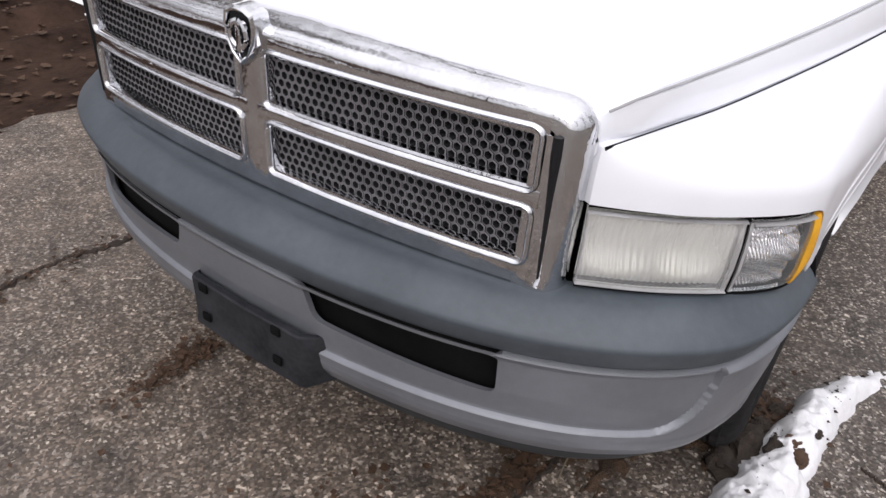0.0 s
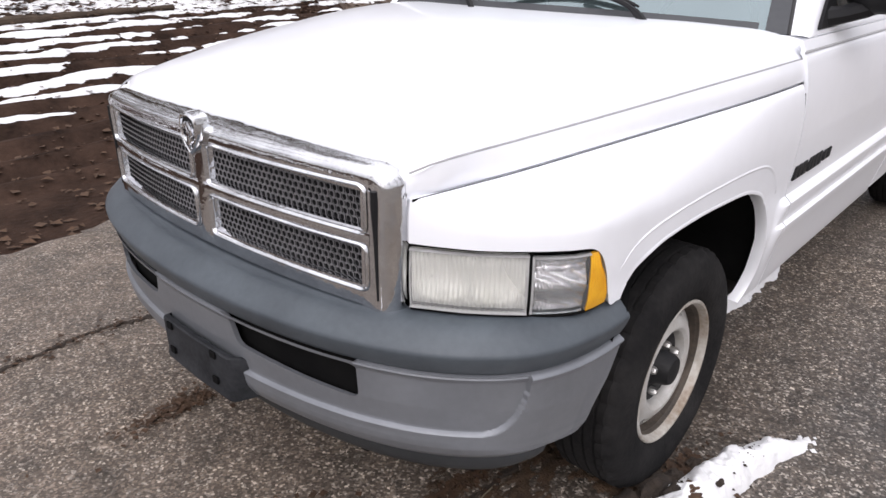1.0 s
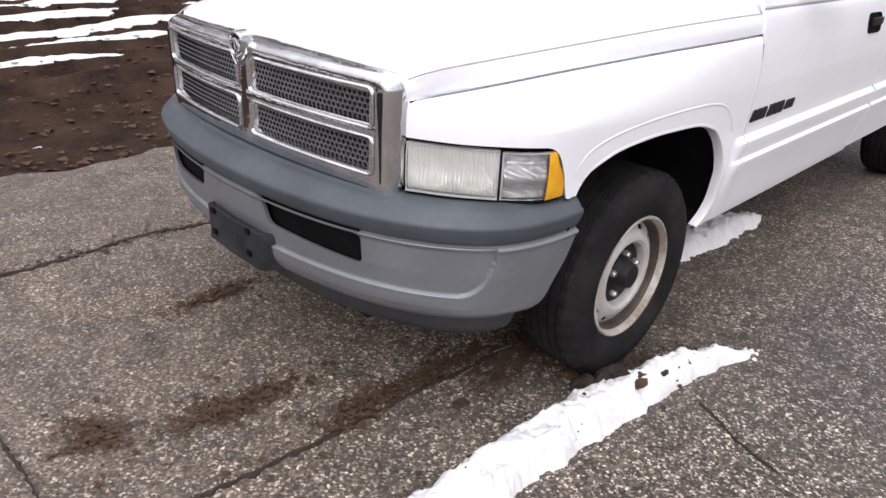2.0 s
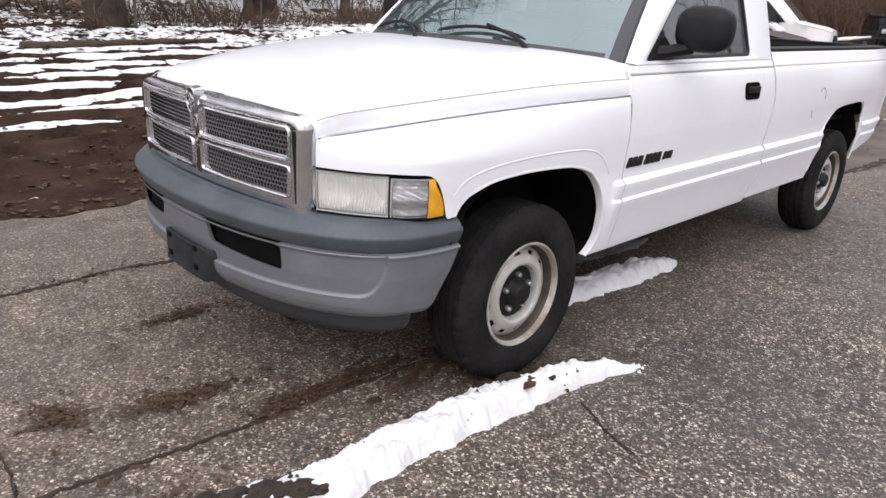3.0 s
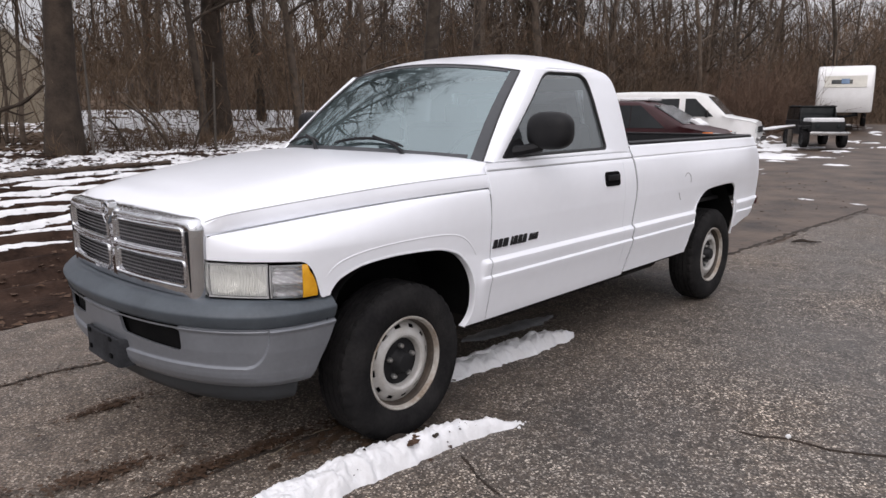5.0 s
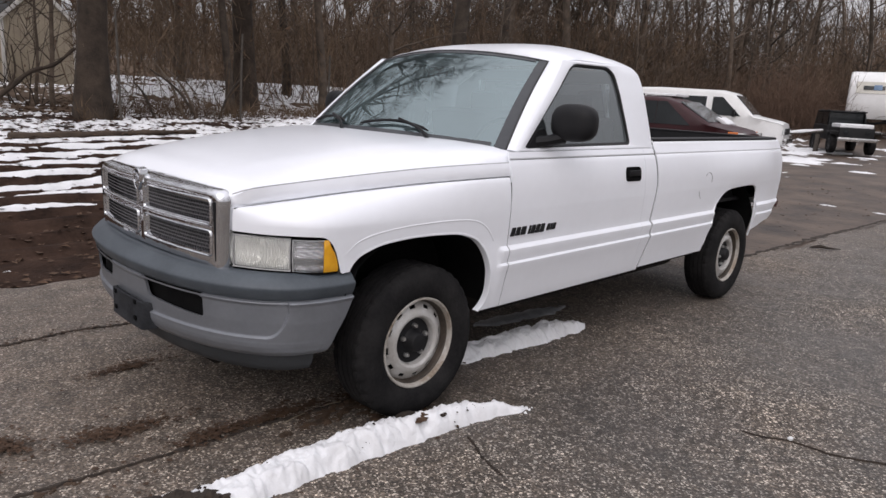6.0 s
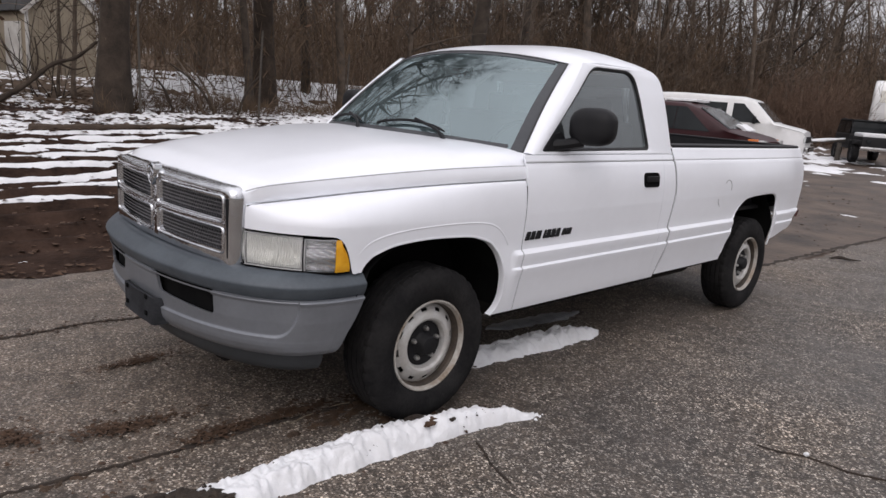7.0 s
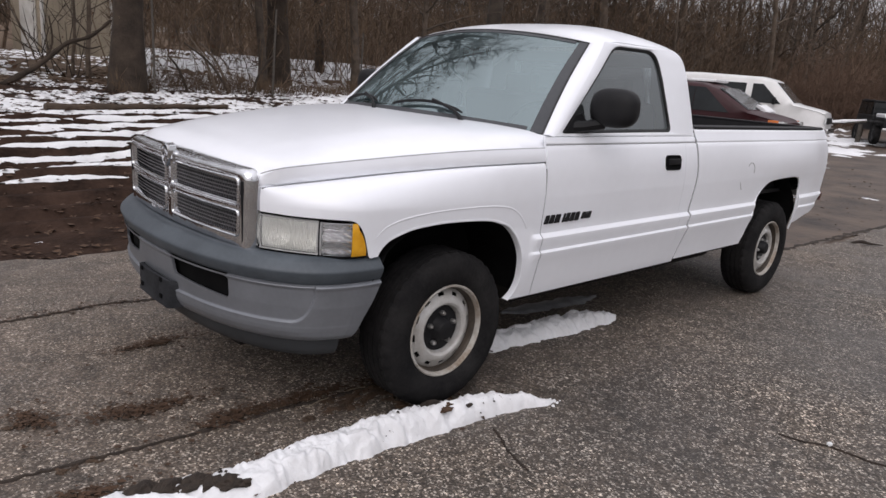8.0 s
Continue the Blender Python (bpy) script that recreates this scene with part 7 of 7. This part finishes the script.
for s in (1, -1):
    bm = bmesh.new()
    box(bm, (s * 0.80, -1.28, 0.92), (0.26, 1.0, 0.06), 0.02)
    part("fender", bm, JEEPBLACK, jeep)
    bm = bmesh.new()
    lathe(bm, [(0, 0.10), (0.03, 0.09), (0.035, 0.002)], 20)
    bmesh.ops.transform(bm, matrix=pose(s * 0.42, -1.80, 0.92, 0, 0, -90), verts=bm.verts[:])
    part("headlight", bm, DARKGLASS, jeep)
    for y in (-1.25, 1.15):
        car_wheel(jeep, s * 0.75, y, 0.39, 0.26, s, JEEPBLACK)
bm = bmesh.new()
box(bm, (0, -1.98, 0.62), (1.5, 0.14, 0.15), 0.02)
part("bumper", bm, PLAINCHROME, jeep)
place(jeep, -5.15, 28.2, 32)
jeep.scale = (0.88, 0.88, 0.88)

# travel trailer
trailer = thing("travel_trailer", "large white travel trailer with rounded front and dark stripe", "trailer")
bm = bmesh.new()
prof = [(-3.9, 0.75), (-4.05, 1.0), (-4.05, 1.5), (-4.04, 1.9), (-3.97, 2.25), (-3.84, 2.55), (-3.62, 2.80), (-3.3, 2.97), (-2.9, 3.03), (3.6, 3.05), (3.9, 2.8), (3.9, 0.75)]
def ring(x, k):
    return [(x, y * k, 1.9 + (z - 1.9) * k) for y, z in prof]
vs = add_grid(bm, [ring(-1.22, 0.955), ring(-1.20, 0.975), ring(-1.14, 0.993), ring(-1.06, 1.0), ring(0, 1.002), ring(1.06, 1.0), ring(1.14, 0.993), ring(1.20, 0.975), ring(1.22, 0.955)], closed=True)
bm.faces.new(vs[0]), bm.faces.new(vs[-1])
bmesh.ops.recalc_face_normals(bm, faces=bm.faces[:])
part("body", bm, VANWHITE, trailer, angle=40)
part("front_window", pane([(-0.9, -4.045, 1.95), (0.9, -4.045, 1.95), (0.9, -3.885, 2.50), (-0.9, -3.885, 2.50)], (0, -0.02, 0.006)), mat("front_panel", (0.60, 0.58, 0.52), None, 3, 0.4), trailer)
for k, (x, z, w, h, m) in enumerate(((-0.15, 2.22, 0.9, 0.20, DARKGLASS), (0.0, 2.24, 0.35, 0.26, mat("blue_bar", (0.10, 0.18, 0.30), None, 4, 0.4)))):
    bm = bmesh.new()
    box(bm, (x, -4.075 + (z - 1.95) * 0.29, z), (w, 0.03, h), 0.006, pose(0, 0, 0, -18))
    part("emblem_bar", bm, m, trailer, "plain dark emblem bar")
for x in (1.23, -1.23):
    for y0, y1, z0, z1 in ((-2.6, -1.6, 1.7, 2.4), (0.6, 1.8, 1.7, 2.4), (-0.6, 0.1, 0.95, 2.65)):
        part("window" if z0 > 1 else "door", pane([(x, y0, z0), (x, y1, z0), (x, y1, z1), (x, y0, z1)], (0.012 if x > 0 else -0.012, 0, 0)), DARKGLASS if z0 > 1 else VANWHITE, trailer)
    bm = bmesh.new()
    box(bm, (x, 0, 1.15), (0.012, 7.6, 0.12), 0.003)
    part("stripe", bm, mat("grey_stripe", (0.2, 0.2, 0.22), None, 3, 0.4), trailer)
for s in (1, -1):
    for y in (0.6, 1.45):
        car_wheel(trailer, s * 1.05, y, 0.36, 0.22, s, STEEL)
bm = bmesh.new()
for x in (0.6, -0.6):
    box(bm, (x, 0, 0.66), (0.1, 7.6, 0.18), 0.01)
    tube(bm, [(x, -3.9, 0.62), (0, -5.2, 0.55)], 0.06, 6)
part("frame", bm, DULL, trailer)
bm = bmesh.new()
box(bm, (0, -5.1, 0.25), (0.12, 0.12, 0.6), 0.01)
part("jack", bm, DULL, trailer)
place(trailer, -6.6, 38.0, 14)
trailer.scale = (0.94, 0.94, 0.93)

# shed among the trees
shed = thing("garden_shed", "weathered tan wooden shed with white trim, white door and dark roof", "shed", at=(-29.5, 6.72, 1.10))
shed.rotation_euler.z = radians(7)
SHEDWALL = mat("tan_siding", (0.33, 0.28, 0.205), (0.24, 0.20, 0.15), 2, 0.8)
SHEDWHITE = mat("shed_white", (0.60, 0.59, 0.56), (0.46, 0.44, 0.41), 3, 0.7)
ROOFING = mat("dark_shingles", (0.020, 0.020, 0.021), (0.036, 0.035, 0.034), 5, 0.9)
HW, EAVE, PEAK = 1.36, 2.40, 3.70
for k in range(12):
    bm = bmesh.new()
    y = -HW + 2 * HW * (k + 0.5) / 12
    top = EAVE + (PEAK - EAVE) * (1 - abs(y) / HW)
    box(bm, (1.5, y, top / 2 - 0.15), (0.05, 2 * HW / 12 - 0.010, top + 0.3), 0.006)
    part("siding_board", bm, SHEDWALL, shed)
bm = bmesh.new()
box(bm, (0, 0, EAVE / 2 - 0.15), (2.95, 2 * HW - 0.02, EAVE + 0.3), 0.01)
part("shed_core", bm, SHEDWALL, shed)
slope = math.atan2(PEAK - EAVE, HW)
for s in (1, -1):
    bm = bmesh.new()
    box(bm, (0, s * (HW / 2 + 0.08), (EAVE + PEAK) / 2 - 0.02), (3.25, (HW + 0.18) / math.cos(slope), 0.07), 0.01, pose(0, 0, 0, -s * math.degrees(slope)))
    part("roof_side", bm, ROOFING, shed)
    bm = bmesh.new()
    box(bm, (1.60, s * (HW / 2 + 0.07), (EAVE + PEAK) / 2 - 0.10), (0.10, (HW + 0.16) / math.cos(slope), 0.15), 0.01, pose(0, 0, 0, -s * math.degrees(slope)))
    part("gable_trim", bm, SHEDWHITE, shed, "white gable board")
    bm = bmesh.new()
    box(bm, (1.53, s * (HW - 0.04), EAVE / 2 - 0.05), (0.07, 0.12, EAVE), 0.006)
    part("corner_trim", bm, SHEDWHITE, shed, "white corner board")
bm = bmesh.new()
box(bm, (0.35, -HW - 0.02, 0.95), (1.5, 0.05, 1.95), 0.01)
dr = part("door", bm, SHEDWHITE, shed, "white double door")
for x in (0.0, 0.72):
    for z in (0.5, 1.4):
        bm = bmesh.new()
        box(bm, (x, -HW - 0.05, z), (0.5, 0.02, 0.7), 0.004)
        part("door_panel", bm, SHEDWHITE, dr)

# fence posts, leaning saplings, fallen log
POST = mat("grey_post", (0.09, 0.078, 0.066), (0.055, 0.047, 0.04), 9, 0.9, bump=0.5)
for x, y, h, ln in ((-10.5, 5.55, 1.75, 2), (-10.3, 3.02, 1.95, -1), (-10.9, 8.1, 1.5, 1), (-11.5, 11.0, 1.6, -1)):
    bm = bmesh.new()
    t = terrain(x, y)
    tube(bm, [(x, y, t - 0.3), (x + 0.01 * ln, y + 0.008 * ln, t + h * 0.5), (x + 0.02 * ln, y + 0.02 * ln, t + h)], [0.026, 0.023, 0.02], 8)
    tagged(part("fence_post", bm, POST), "thin grey wooden fence post in leaf litter", "post", group="fence posts")
for k, (x, y, dx, dy, L) in enumerate(((-10.9, 4.83, -0.1, -0.55, 1.15), (-10.8, 4.5, -0.3, -0.35, 1.2), (-11.0, 5.3, 0.1, 0.5, 1.0), (-10.9, 3.91, -0.05, -0.50, 0.75), (-10.95, 4.87, -0.05, -0.9, 1.1))):
    bm = bmesh.new()
    t = terrain(x, y)
    tube(bm, spline([(x, y, t - 0.1), (x + dx * 0.5 * L, y + dy * 0.45 * L, t + 0.5 * L), (x + dx * L, y + dy * L, t + 0.85 * L)], 8), [0.034, 0.031, 0.028, 0.026, 0.024, 0.022, 0.02, 0.017, 0.014], 7)
    tagged(part("leaning_sapling", bm, BARK), "dark broken sapling leaning at the wood's edge", "sapling", group="leaning saplings")
bm = bmesh.new()
lx = [(-8.35, 0.70), (-8.45, 1.6), (-8.62, 2.5), (-8.80, 3.7)]
tube(bm, spline([(x, y, terrain(x, y) + 0.04) for x, y in lx], 16), [(0.072 - 0.0022 * k) + 0.010 * math.sin(k * 1.7) for k in range(17)], 10)
tagged(part("fallen_log", bm, mat("log_brown", (0.040, 0.027, 0.018), (0.085, 0.060, 0.043), 5, 0.95, bump=0.8)), "brown fallen log lying in snow beside the ruts", "log")

# snow-topped pole lying across a stump between the van and the off-road car
bm = bmesh.new()
tube(bm, spline([(-7.6, 26.6, 0.65), (-6.6, 27.3, 0.83), (-5.6, 28.0, 0.98)], 10), 0.045, 8)
tagged(part("pole", bm, POST), "grey wooden pole propped beside the off-road car", "pole")
bm = bmesh.new()
tube(bm, spline([(-7.6, 26.6, 0.69), (-6.6, 27.3, 0.87), (-5.7, 27.95, 1.01)], 10), [0.02, 0.05, 0.06, 0.06, 0.05, 0.06, 0.07, 0.06, 0.05, 0.05, 0.02], 8)
tagged(part("snow_strip", bm, SNOW), "strip of snow on the grey pole", "snow")
bm = bmesh.new()
tube(bm, [(-7.4, 26.75, terrain(-7.4, 26.75) - 0.1), (-7.4, 26.75, 0.60)], [0.10, 0.08], 8)
tagged(part("stump", bm, POST), "short grey stump under the pole", "stump")
bm = bmesh.new()
tube(bm, [(-5.9, 27.8, terrain(-5.9, 27.8) - 0.1), (-5.9, 27.8, 0.85)], [0.10, 0.08], 8)
tagged(part("stump", bm, POST), "short grey stump under the pole", "stump")

bm = bmesh.new()
tube(bm, spline([(-11.0, 0.40, 0.56), (-11.25, 1.0, 0.86), (-11.3, 1.45, 1.16), (-11.35, 1.85, 1.50), (-11.3, 2.25, 1.66), (-11.3, 2.62, 1.98)], 18), [0.060 - 0.0018 * k + 0.007 * math.sin(2.3 * k) for k in range(19)], 9)
tube(bm, spline([(-11.3, 1.45, 1.16), (-11.35, 1.62, 1.50), (-11.4, 1.60, 1.95)], 8), [0.028 - 0.002 * k for k in range(9)], 7)
tube(bm, spline([(-11.33, 1.95, 1.54), (-11.3, 2.2, 1.44), (-11.25, 2.4, 1.50)], 6), [0.022 - 0.002 * k for k in range(7)], 7)
tagged(part("fallen_log", bm, DARKBARK), "dark fallen log leaning against the big tree", "log")
